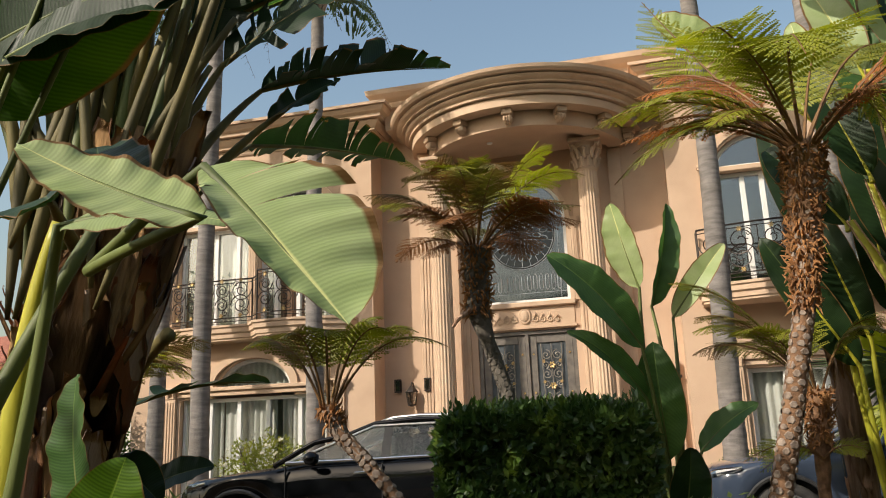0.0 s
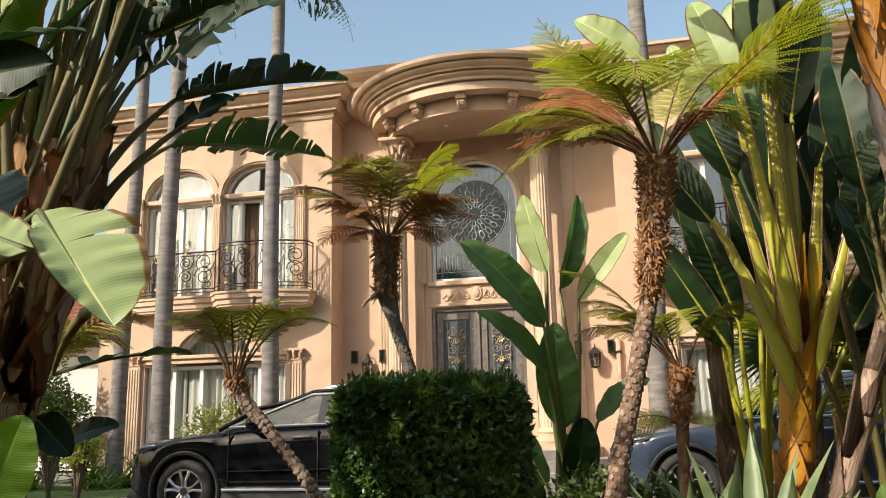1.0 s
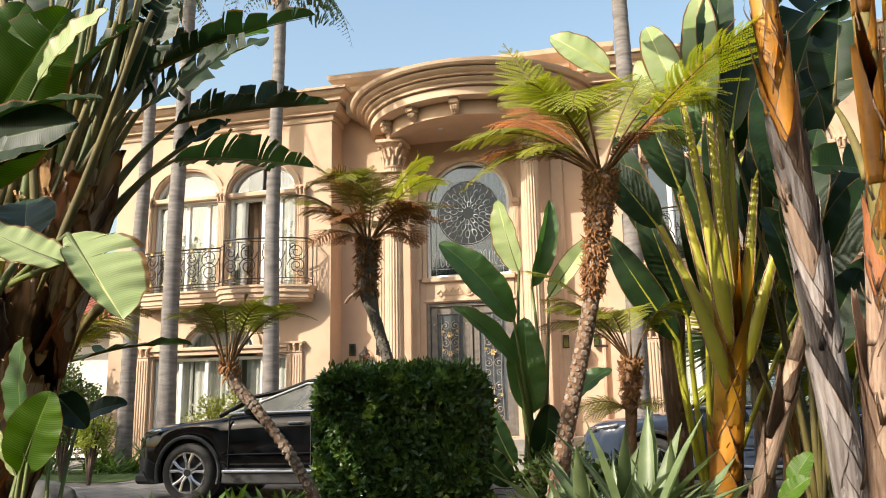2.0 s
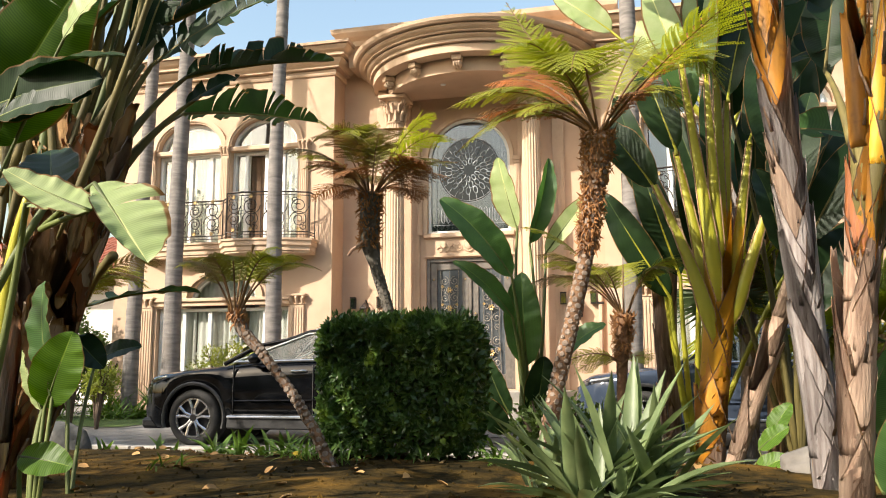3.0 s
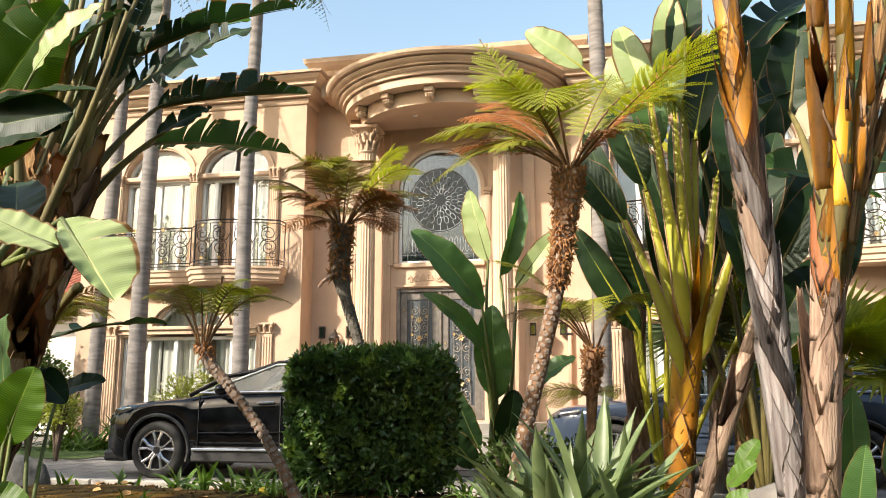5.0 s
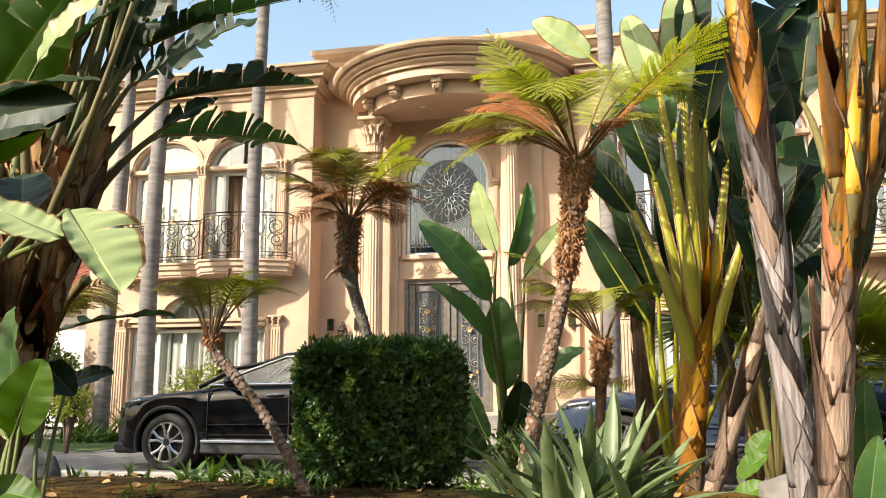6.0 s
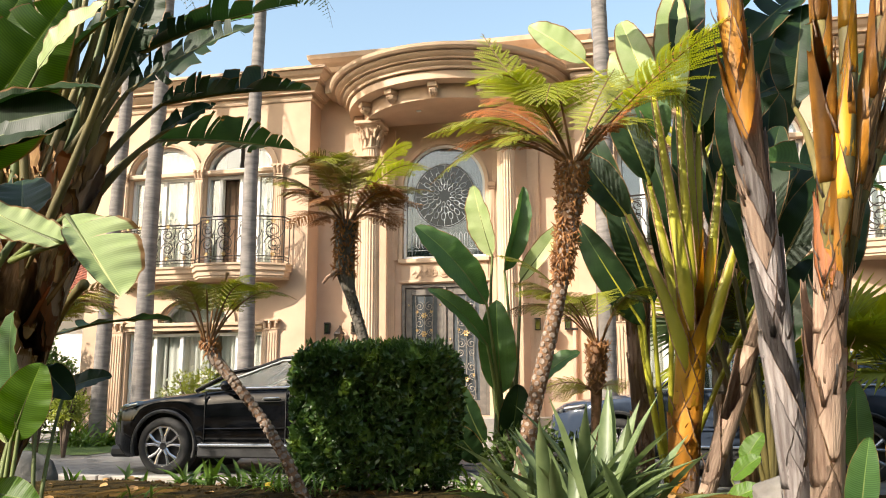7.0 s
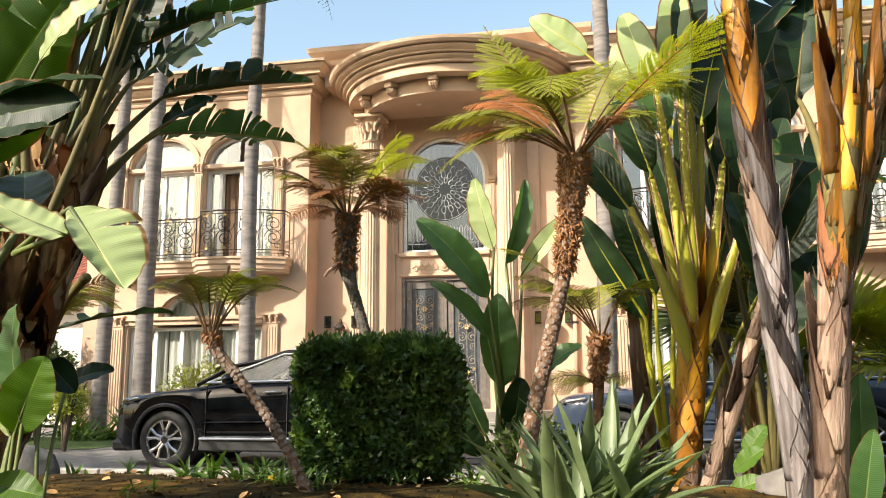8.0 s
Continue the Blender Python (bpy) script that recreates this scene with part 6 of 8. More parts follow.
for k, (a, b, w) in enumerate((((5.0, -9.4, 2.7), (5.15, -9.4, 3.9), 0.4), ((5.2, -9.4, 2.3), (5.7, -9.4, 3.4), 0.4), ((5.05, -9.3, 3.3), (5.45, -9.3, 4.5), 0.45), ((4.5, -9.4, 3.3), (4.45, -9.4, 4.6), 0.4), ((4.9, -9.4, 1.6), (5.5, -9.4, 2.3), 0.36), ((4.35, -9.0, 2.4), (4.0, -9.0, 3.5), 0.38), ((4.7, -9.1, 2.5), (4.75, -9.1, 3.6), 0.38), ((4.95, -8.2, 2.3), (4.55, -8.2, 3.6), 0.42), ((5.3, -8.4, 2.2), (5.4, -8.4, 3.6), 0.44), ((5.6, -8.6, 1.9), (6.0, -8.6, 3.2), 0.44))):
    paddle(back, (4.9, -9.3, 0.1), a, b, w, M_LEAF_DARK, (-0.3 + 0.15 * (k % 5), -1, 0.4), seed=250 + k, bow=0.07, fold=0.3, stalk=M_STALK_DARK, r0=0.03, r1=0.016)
# pale leaves high above the roofline
high = thing("bird_of_paradise_tree", "tall plant holding pale broad leaves against the sky", "plant", "sheathed stems")
wrapped_stem(high, [(4.7, -7.6, 0.0), (4.75, -7.6, 1.5), (4.7, -7.6, 3.0), (4.6, -7.6, 4.0)], 0.10, [(1.0, WR_GREY)], 31, step=0.3)
for k, (a, b, w, m_, u) in enumerate((((3.40, -7.6, 5.0), (2.72, -7.6, 5.55), 0.40, M_LEAF_PALE, (-0.3, -1, 0.36)), ((4.0, -7.6, 4.3), (3.72, -7.6, 5.1), 0.36, M_LEAF_PALE, (-0.5, -1, 0.2)), ((4.25, -7.6, 4.3), (4.05, -7.6, 5.25), 0.42, M_LEAF_PALE, (-0.8, -1, 0.1)),
                                ((4.45, -7.6, 4.3), (4.38, -7.6, 5.5), 0.42, M_LEAF_PALE, (-0.7, -1, 0.1)), ((4.9, -7.6, 4.2), (5.3, -7.6, 5.2), 0.36, M_LEAF_DARK, (0.3, -1, 0.3)), ((4.7, -7.4, 4.2), (4.7, -7.4, 5.6), 0.36, M_LEAF_MID, (0.1, -1, 0.2)), ((5.0, -7.6, 4.0), (5.8, -7.6, 4.6), 0.36, M_LEAF_DARK, (0.3, -1, 0.6)))):
    paddle(high, (4.62, -7.6, 3.6), a, b, w, m_, u, seed=100 + k, bow=0.05, fold=0.3, stalk=M_YGREEN, r0=0.04)
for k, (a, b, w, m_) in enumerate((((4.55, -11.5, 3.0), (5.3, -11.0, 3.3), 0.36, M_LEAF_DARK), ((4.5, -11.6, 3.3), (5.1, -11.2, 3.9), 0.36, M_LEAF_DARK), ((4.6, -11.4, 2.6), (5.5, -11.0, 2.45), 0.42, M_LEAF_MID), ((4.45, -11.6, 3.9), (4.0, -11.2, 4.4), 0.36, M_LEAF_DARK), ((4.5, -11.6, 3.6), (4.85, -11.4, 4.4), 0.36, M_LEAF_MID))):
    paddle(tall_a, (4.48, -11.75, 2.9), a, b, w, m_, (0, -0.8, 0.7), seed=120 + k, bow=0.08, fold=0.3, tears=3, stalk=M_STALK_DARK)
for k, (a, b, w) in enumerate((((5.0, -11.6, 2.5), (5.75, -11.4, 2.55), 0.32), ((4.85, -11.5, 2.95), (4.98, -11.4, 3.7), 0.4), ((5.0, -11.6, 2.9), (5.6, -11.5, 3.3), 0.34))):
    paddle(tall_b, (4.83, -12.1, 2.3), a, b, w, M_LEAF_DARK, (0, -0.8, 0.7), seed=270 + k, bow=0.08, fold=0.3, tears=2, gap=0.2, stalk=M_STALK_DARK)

# the tall stem's crown, out of view overhead, added to shade the leaves behind
for k, (a, b, w) in enumerate((((4.1, -11.5, 4.6), (2.9, -10.9, 4.95), 0.5), ((4.0, -11.4, 4.7), (3.1, -10.3, 5.1), 0.5), ((4.2, -11.3, 4.7), (3.6, -10.2, 5.0), 0.5), ((4.0, -11.6, 4.8), (2.7, -11.4, 5.3), 0.5), ((4.2, -11.9, 4.7), (3.4, -12.6, 5.2), 0.5), ((4.4, -11.4, 4.9), (4.3, -10.2, 5.4), 0.5))):
    paddle(tall_a, (4.42, -11.8, 4.05), a, b, w, M_LEAF_MID, (-0.3, -0.3, 1), seed=280 + k, bow=0.06, fold=0.25, stalk=M_STALK_DARK, r0=0.03)

# ---- great plant with the fibrous trunk ----
great = thing("bird_of_paradise_tree", "massive plant with fibrous brown trunk and torn dark leaves", "plant", "sheathed stems")
tr_pts = [(-0.30, -12.8, 0.1), (-0.10, -12.8, 0.8), (0.12, -12.8, 1.5), (0.26, -12.8, 2.1), (0.36, -12.8, 2.6)]
bm = bmesh.new()
tube(bm, tr_pts, [0.29, 0.25, 0.23, 0.20, 0.12], 14)
trunk = part("trunk", bm, M_DARKBARK, great, smooth=True)
rng = random.Random(33)
for k in range(90):
    f = 3.0 * k / 90
    i = min(3, int(f))
    p = Vector(tr_pts[i]).lerp(Vector(tr_pts[i + 1]), f - i)
    r = (3.1, 3.0, 2.75, 2.5)[i] * rng.uniform(0.95, 1.08)
    turn = -90 + rng.uniform(-125, 125)
    inst("leaf_sheath", rng.choice(WR_TONGUE), trunk, Matrix.Translation(p) @ Matrix.Rotation(radians(13), 4, "Y") @ Matrix.Rotation(radians(turn), 4, "Z") @ Matrix.Diagonal((r, r, rng.uniform(0.5, 0.95), 1)))
for k in range(22):
    f = rng.uniform(0, 3.0)
    i = min(3, int(f))
    p = Vector(tr_pts[i]).lerp(Vector(tr_pts[i + 1]), f - i)
    m = Matrix.Translation(p) @ Matrix.Rotation(radians(13), 4, "Y") @ Matrix.Rotation(radians(rng.uniform(-120, 120)), 4, "Z") @ Matrix.Rotation(radians(rng.uniform(0, 7)), 4, "X") @ Matrix.Diagonal((rng.uniform(0.35, 0.75), 1.65, rng.uniform(0.5, 1.1), 1))
    inst("leaf_sheath", (SH_DARK + SH_DARK + SH_RUST)[k % 8], trunk, m)
for k in range(66):
    a = -55 + 115 * rng.random()
    x0 = 0.22 + rng.uniform(-0.24, 0.24)
    x1 = x0 + math.sin(radians(a)) * rng.uniform(0.3, 0.9)
    z1 = rng.uniform(2.9, 3.9)
    yy = -12.85 + rng.uniform(-0.24, 0.2)
    stalk(great, [(x0 - 0.05, yy, rng.uniform(1.75, 2.2)), ((x0 + x1) / 2 + 0.02, yy, 2.6), (x1, yy + rng.uniform(-0.2, 0.3), z1)], 0.030, 0.014, M_STALK_DARK if k % 6 else M_PETIOLE)
FIBRE = [strip_mesh("hanging_fibre", m_, 60 + k) for k, m_ in enumerate((M_DARKBARK, M_DRY, M_RUST))]
for k in range(110):
    f = rng.uniform(0.1, 3.4)
    i = min(3, int(f))
    p = Vector(tr_pts[i]).lerp(Vector(tr_pts[i + 1]), f - i)
    a = rng.uniform(-175, -5)
    r = (0.27, 0.25, 0.225, 0.19)[i]
    inst("hanging_fibre", FIBRE[k % 3], trunk, Matrix.Translation(p + Vector((math.cos(radians(a)) * r, math.sin(radians(a)) * r, 0))) @ Matrix.Rotation(radians(a), 4, "Z") @ Matrix.Rotation(radians(rng.uniform(-25, 25)), 4, "X") @ Matrix.Scale(rng.uniform(0.7, 1.7), 4))
GREAT = [  # root, base, tip, width, material, up, tears
    ((0.30, -12.6, 2.25), (0.50, -12.0, 3.13), (1.42, -11.45, 3.37), 0.50, M_LEAF_DARK, (-0.1, -1.0, 0.35), 15),
    ((0.28, -12.5, 2.2), (0.17, -11.5, 3.04), (0.72, -10.1, 3.34), 0.50, M_LEAF_DARK, (-0.4, -1.0, 0.35), 16),
    ((0.30, -12.7, 2.3), (0.45, -12.4, 3.30), (1.55, -12.0, 3.80), 0.50, M_LEAF_DARK, (-0.2, -1.0, 0.4), 12),
    ((0.28, -12.6, 2.3), (0.35, -12.2, 3.40), (1.00, -11.6, 3.95), 0.50, M_LEAF_MID, (-0.2, -1.0, 0.4), 5),
    ((0.22, -12.8, 2.2), (0.25, -12.6, 3.3), (0.75, -12.4, 4.1), 0.46, M_LEAF_DARK, (-0.5, -1, 0.3), 4),
    ((0.20, -12.8, 2.2), (0.05, -12.7, 3.3), (0.30, -12.6, 4.3), 0.46, M_LEAF_DARK, (-0.2, -1, 0.2), 3),
    ((0.15, -12.8, 2.2), (-0.15, -12.7, 3.2), (-0.45, -12.6, 4.2), 0.5, M_LEAF_DARK, (0.3, -1, 0.3), 3),
    ((0.15, -12.8, 2.2), (-0.30, -12.9, 2.9), (-0.9, -13.0, 3.6), 0.5, M_LEAF_DARK, (0.4, -1, 0.5), 3),
    ((0.25, -12.9, 2.3), (0.40, -13.0, 3.0), (0.95, -13.1, 3.3), 0.34, M_LEAF_DARK, (-0.4, -0.8, 0.7), 4),
    ((0.20, -12.3, 1.8), (-0.31, -11.9, 1.50), (-0.02, -10.8, 1.68), 0.26, M_LEAF_DARK, (-0.1, -0.5, 0.9), 5),
    ((0.30, -12.6, 2.3), (0.56, -12.5, 3.03), (1.40, -12.4, 3.47), 0.42, M_LEAF_DARK, (-0.3, -1.0, 0.3), 9),
    ((0.28, -12.6, 2.3), (0.49, -12.5, 3.15), (0.78, -12.5, 3.85), 0.40, M_LEAF_DARK, (0.2, -1.0, 0.2), 4),
    ((0.28, -12.5, 2.2), (0.70, -12.3, 2.80), (1.04, -12.2, 3.02), 0.22, M_LEAF_DARK, (-0.3, -0.9, 0.5), 2),
    ((0.22, -12.9, 2.0), (0.45, -13.4, 2.10), (0.80, -13.8, 1.95), 0.34, M_LEAF_DARK, (-0.3, -0.8, 0.6), 0),
]
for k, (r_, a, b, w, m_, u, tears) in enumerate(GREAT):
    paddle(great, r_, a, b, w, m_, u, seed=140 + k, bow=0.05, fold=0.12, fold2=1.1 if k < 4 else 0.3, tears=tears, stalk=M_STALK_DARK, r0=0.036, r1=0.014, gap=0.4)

# ---- near plant with the great pale leaves ----
near = thing("bird_of_paradise_plant", "young plant with huge pale green sunlit leaves", "plant", "paddle leaf plants")
NR = (0.72, -14.35, 0.3)
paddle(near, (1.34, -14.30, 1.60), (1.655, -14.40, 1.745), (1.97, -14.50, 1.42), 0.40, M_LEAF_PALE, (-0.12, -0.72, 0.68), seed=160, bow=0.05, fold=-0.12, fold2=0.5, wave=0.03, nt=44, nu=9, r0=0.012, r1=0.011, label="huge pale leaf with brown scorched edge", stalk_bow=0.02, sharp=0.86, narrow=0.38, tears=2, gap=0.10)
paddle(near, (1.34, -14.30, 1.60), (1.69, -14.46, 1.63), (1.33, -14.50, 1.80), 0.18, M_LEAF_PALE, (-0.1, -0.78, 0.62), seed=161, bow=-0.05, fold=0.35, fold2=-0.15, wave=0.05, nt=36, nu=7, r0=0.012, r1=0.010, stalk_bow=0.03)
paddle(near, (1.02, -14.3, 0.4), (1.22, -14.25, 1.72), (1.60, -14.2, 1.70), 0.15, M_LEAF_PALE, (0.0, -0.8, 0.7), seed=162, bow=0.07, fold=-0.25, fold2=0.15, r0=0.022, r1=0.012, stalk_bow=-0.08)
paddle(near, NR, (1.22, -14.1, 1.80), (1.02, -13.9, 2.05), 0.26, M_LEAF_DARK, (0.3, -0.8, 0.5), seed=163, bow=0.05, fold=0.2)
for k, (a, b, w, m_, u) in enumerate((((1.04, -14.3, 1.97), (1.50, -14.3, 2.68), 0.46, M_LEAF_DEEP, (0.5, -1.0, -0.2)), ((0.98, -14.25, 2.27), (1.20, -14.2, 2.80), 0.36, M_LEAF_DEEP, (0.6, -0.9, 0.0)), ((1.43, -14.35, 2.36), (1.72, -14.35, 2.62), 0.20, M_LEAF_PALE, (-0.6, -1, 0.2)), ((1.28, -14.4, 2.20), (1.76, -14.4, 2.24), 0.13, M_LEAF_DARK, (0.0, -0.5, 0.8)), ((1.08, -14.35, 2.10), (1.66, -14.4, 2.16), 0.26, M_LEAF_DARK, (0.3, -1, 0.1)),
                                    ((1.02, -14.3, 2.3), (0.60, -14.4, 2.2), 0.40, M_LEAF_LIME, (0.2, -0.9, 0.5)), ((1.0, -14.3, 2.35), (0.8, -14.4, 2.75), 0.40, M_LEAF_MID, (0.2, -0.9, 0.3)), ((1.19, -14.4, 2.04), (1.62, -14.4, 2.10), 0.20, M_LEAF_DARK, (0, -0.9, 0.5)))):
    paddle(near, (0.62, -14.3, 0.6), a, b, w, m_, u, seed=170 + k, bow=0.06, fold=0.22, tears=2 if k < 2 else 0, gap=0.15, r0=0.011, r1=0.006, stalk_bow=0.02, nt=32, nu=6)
low = thing("bird_of_paradise_plant", "low young plant with round green leaves on thin stalks", "plant", "paddle leaf plants")
LR = (0.72, -13.5, 0.2)
for k, (a, b, w, m_, u) in enumerate((((0.60, -13.3, 0.98), (0.52, -13.3, 1.52), 0.26, M_LEAF_MID, (-0.5, -1, 0.2)), ((0.66, -13.4, 0.85), (0.80, -13.4, 1.24), 0.26, M_LEAF_LIME, (0.5, -1, 0.1)), ((0.88, -13.8, 0.66), (1.16, -13.8, 0.62), 0.17, M_LEAF_LIME, (0, -0.9, 0.6)),
                                    ((0.60, -13.35, 0.84), (0.50, -13.4, 1.15), 0.16, M_LEAF_PALE, (-0.7, -1, 0)), ((0.70, -13.4, 0.9), (0.74, -13.35, 1.16), 0.10, M_LEAF_PALE, (0.9, -1, 0)))):
    paddle(low, LR if k != 2 else (0.95, -13.8, 0.2), a, b, w, m_, u, seed=180 + k, bow=0.05, fold=0.2, r0=0.014, r1=0.009)
for k, (a, b, w) in enumerate((((0.17, -12.6, 1.24), (0.40, -12.6, 1.05), 0.20), ((0.19, -12.4, 1.10), (0.52, -12.4, 1.19), 0.16))):
    paddle(low, (0.45, -12.9, 0.2), a, b, w, M_LEAF_DARK, (0.1, -0.8, 0.6), seed=186 + k, bow=0.08, fold=0.25, r0=0.014, r1=0.009)
wide_stem = thing("bird_of_paradise_tree", "sunlit orange brown sheathed stem at the bed edge", "plant", "sheathed stems")
wrapped_stem(wide_stem, [(0.78, -13.9, 0.1), (0.80, -13.9, 0.4), (0.82, -13.9, 0.65), (0.83, -13.9, 0.85)], 0.068, [(1.0, WR_RUST + WR_DRY[:1])], 41, core=M_DARKBARK)
stalk(wide_stem, [(0.83, -13.9, 0.8), (0.80, -13.9, 1.5), (0.92, -13.9, 1.85)], 0.045, 0.02, M_YGREEN)
# broad leaves at the bed edge, far side
edge_plant = thing("bird_of_paradise_plant", "young upright green paddle leaves at the bed edge", "plant", "paddle leaf plants")
for k, (a, b, w, m_) in enumerate((((4.93, -12.0, 0.62), (4.95, -12.0, 1.14), 0.2, M_LEAF_MID), ((4.78, -12.5, 0.42), (4.86, -12.5, 0.86), 0.17, M_LEAF_MID), ((5.1, -12.1, 0.6), (5.22, -12.1, 1.05), 0.2, M_LEAF_DARK), ((4.85, -11.8, 0.5), (4.80, -11.8, 0.95), 0.18, M_LEAF_DARK))):
    paddle(edge_plant, (4.95, -12.1, 0.2), a, b, w, m_, (-0.5, -1, 0.1), seed=190 + k, bow=0.04, fold=0.4, r0=0.014, r1=0.008)
for k, (a, b, w) in enumerate((((4.42, -10.6, 0.45), (4.62, -10.7, 0.62), 0.16), ((4.36, -10.7, 0.30), (4.60, -10.8, 0.42), 0.16), ((4.5, -10.6, 0.55), (4.66, -10.6, 0.78), 0.16))):
    paddle(edge_plant, (4.5, -10.6, 0.2), a, b, w, M_LEAF_LIME, (-0.3, -0.8, 0.6), seed=196 + k, bow=0.05, fold=0.2, r0=0.01, r1=0.007)


# ---- strap-leaved clumps ----
def strap_mesh(name, material, length=0.6, width=0.05, bend=0.3, fold=0.5):
    bm = bmesh.new()
    rows = []
    n = 9
    for i in range(n + 1):
        f = i / n
        w = width * (0.45 + 0.75 * math.sin(math.pi * min(1, f * 0.9 + 0.08))) * (1 if f < 0.75 else (1 - (f - 0.75) / 0.25) ** 0.8 + 0.02)
        x = length * f * (1 - 0.25 * bend * f)
        z = -length * bend * f * f
        rows.append([bm.verts.new((x, -w * 0.5, z + w * fold * 0.5)), bm.verts.new((x, 0, z)), bm.verts.new((x, w * 0.5, z + w * fold * 0.5))])
    for a, b in zip(rows, rows[1:]):
        for j in range(2):
            bm.faces.new((a[j], a[j + 1], b[j + 1], b[j]))
    return mesh_of(bm, name, material, True)


STRAPS = [strap_mesh("strap_leaf", M_STRAP, 0.72, 0.062, 0.04 + 0.14 * k, 0.55) for k in range(3)]
EDGE_STRAPS = [strap_mesh("strap_leaf", M_GRASS, 0.5, 0.060, 0.2 + 0.25 * k) for k in range(3)]
LILIES = [strap_mesh("strap_leaf", M_GRASS, 0.5, 0.035, 0.35 + 0.25 * k) for k in range(3)]


def tuft(name, label, at, meshes, count, scale, seed, tilt=(35, 85), spread=0.08, category="plant", group="strap leaf plants", rad2=None):
    rng = random.Random(seed)
    t = thing(name, label, category, group)
    for k in range(count):
        az = rng.uniform(0, 360)
        p = Vector(at) + Vector((rng.uniform(-spread, spread) * (rad2 or 1), rng.uniform(-spread, spread), 0))
        inst("leaf", meshes[k % len(meshes)], t, aim(p, az, rng.uniform(*tilt), scale * rng.uniform(0.7, 1.15), rng.uniform(-20, 20)))
    return t


tuft("agave_clump", "grey-green clump of stiff strap leaves", (3.40, -12.75, 0.34), STRAPS, 64, 1.0, 51, (6, 84), 0.17)
tuft("agave_clump", "grey-green clump of stiff strap leaves", (3.60, -12.5, 0.34), STRAPS, 40, 0.84, 52, (8, 82), 0.15)
tuft("agave_clump", "grey-green clump of stiff strap leaves", (3.1, -12.2, 0.32), STRAPS, 24, 0.72, 53, (25, 80), 0.14)
tuft("agave_clump", "grey-green clump of stiff strap leaves", (3.48, -11.8, 0.34), STRAPS, 28, 0.70, 54, (40, 85), 0.14)
for k, (x, y, s, n) in enumerate(((-0.35, -9.9, 0.55, 20), (0.10, -10.1, 0.55, 20), (-1.1, -9.6, 0.5, 18), (0.98, -11.0, 0.5, 26), (1.18, -11.15, 0.45, 22), (2.42, -10.7, 0.42, 20), (2.05, -10.95, 0.3, 14), (0.75, -10.9, 0.4, 18), (2.65, -11.2, 0.4, 18), (-1.9, -9.3, 0.5, 18), (0.35, -11.9, 0.35, 12), (1.45, -11.2, 0.35, 16))):
    tuft("lily_clump", "low clump of narrow green leaves in the bed", (x, y, mound(x, y) + 0.01), EDGE_STRAPS if k in (0, 1, 2, 7, 9) else LILIES, n, s * 1.2, 60 + k, (35, 88), 0.13)
for k, (x, y, s, n) in enumerate(((-6.2, -2.3, 1.5, 44), (-5.5, -2.2, 1.3, 38), (-7.1, -2.4, 1.5, 44), (-6.6, -2.8, 1.2, 34), (-8.0, -2.8, 1.4, 34))):
    tuft("lily_clump", "tall clump of arching green lily leaves beside the lawn", (x, y, 0.03), LILIES, n, s, 80 + k, (25, 85), 0.28)


# ---- bushes ----
def bush(name, label, centre, size, count, material, seed, leaf=(0.06, 0.035), flowers=0):
    rng = random.Random(seed)
    b = thing(name, label, "bush", "bushes")
    bm = bmesh.new()
    for k in range(9):
        d = rand_dir(rng, 0.2)
        tube(bm, [(centre[0], centre[1], 0.0), (centre[0] + d.x * size[0] * 0.4, centre[1] + d.y * size[1] * 0.4, centre[2] * 0.8), (centre[0] + d.x * size[0] * 0.85, centre[1] + d.y * size[1] * 0.85, centre[2] + d.z * size[2] * 0.8)], [0.03, 0.018, 0.006], 6)
    part("branch_work", bm, M_TWIG, b)
    bm = bmesh.new()
    for k in range(count):
        d = rand_dir(rng)
        lump = 0.72 + 0.5 * noise.noise(Vector((d.x * 2.2 + seed, d.y * 2.2, d.z * 2.2)))
        r = lump * rng.random() ** 0.33
        p = Vector((centre[0] + d.x * size[0] * r, centre[1] + d.y * size[1] * r, centre[2] + d.z * size[2] * r))
        if p.z < 0.02:
            continue
        leaf_card(bm, p, (d + rand_dir(rng) * 0.9).normalized(), rand_dir(rng), leaf[0] * rng.uniform(0.7, 1.3), leaf[1])
    ob = part("foliage", bm, material, b)
    ob["kind"] = "stuff"
    for k in range(flowers):
        d = rand_dir(rng, -0.2)
        p = Vector((centre[0] + d.x * size[0] * 0.8, centre[1] - abs(d.y) * size[1] * 0.9, centre[2] + d.z * size[2] * 0.8))
        bm = bmesh.new()
        for j in range(9):
            leaf_card(bm, p, rand_dir(rng, -0.2), rand_dir(rng), 0.06, 0.05)
        part("rose", bm, M_FLOWER, b, "white rose bloom")
    return b


bush("rose_bush", "loose rose bush with white blooms under the window", (-4.9, -1.5, 1.0), (1.0, 0.45, 0.75), 2300, M_BUSH_LIME, 91, (0.07, 0.04), 16)
bush("shrub", "yellow-green shrub beside the drive", (-7.3, -2.4, 0.8), (0.7, 0.5, 0.7), 2000, M_BUSH_LIME, 92)
bush("shrub", "dark green shrub by the house wall", (-8.8, -3.2, 1.0), (1.3, 0.9, 1.0), 3000, M_BUSH, 93, (0.08, 0.05))
bush("shrub", "dark green shrub by the house wall", (-10.6, -4.2, 1.2), (1.6, 1.0, 1.3), 3000, M_BUSH, 94, (0.09, 0.05))
bush("shrub", "tall dark shrub closing the side path", (-9.7, -1.6, 1.7), (1.5, 0.9, 1.8), 4200, M_BUSH, 99, (0.10, 0.06))
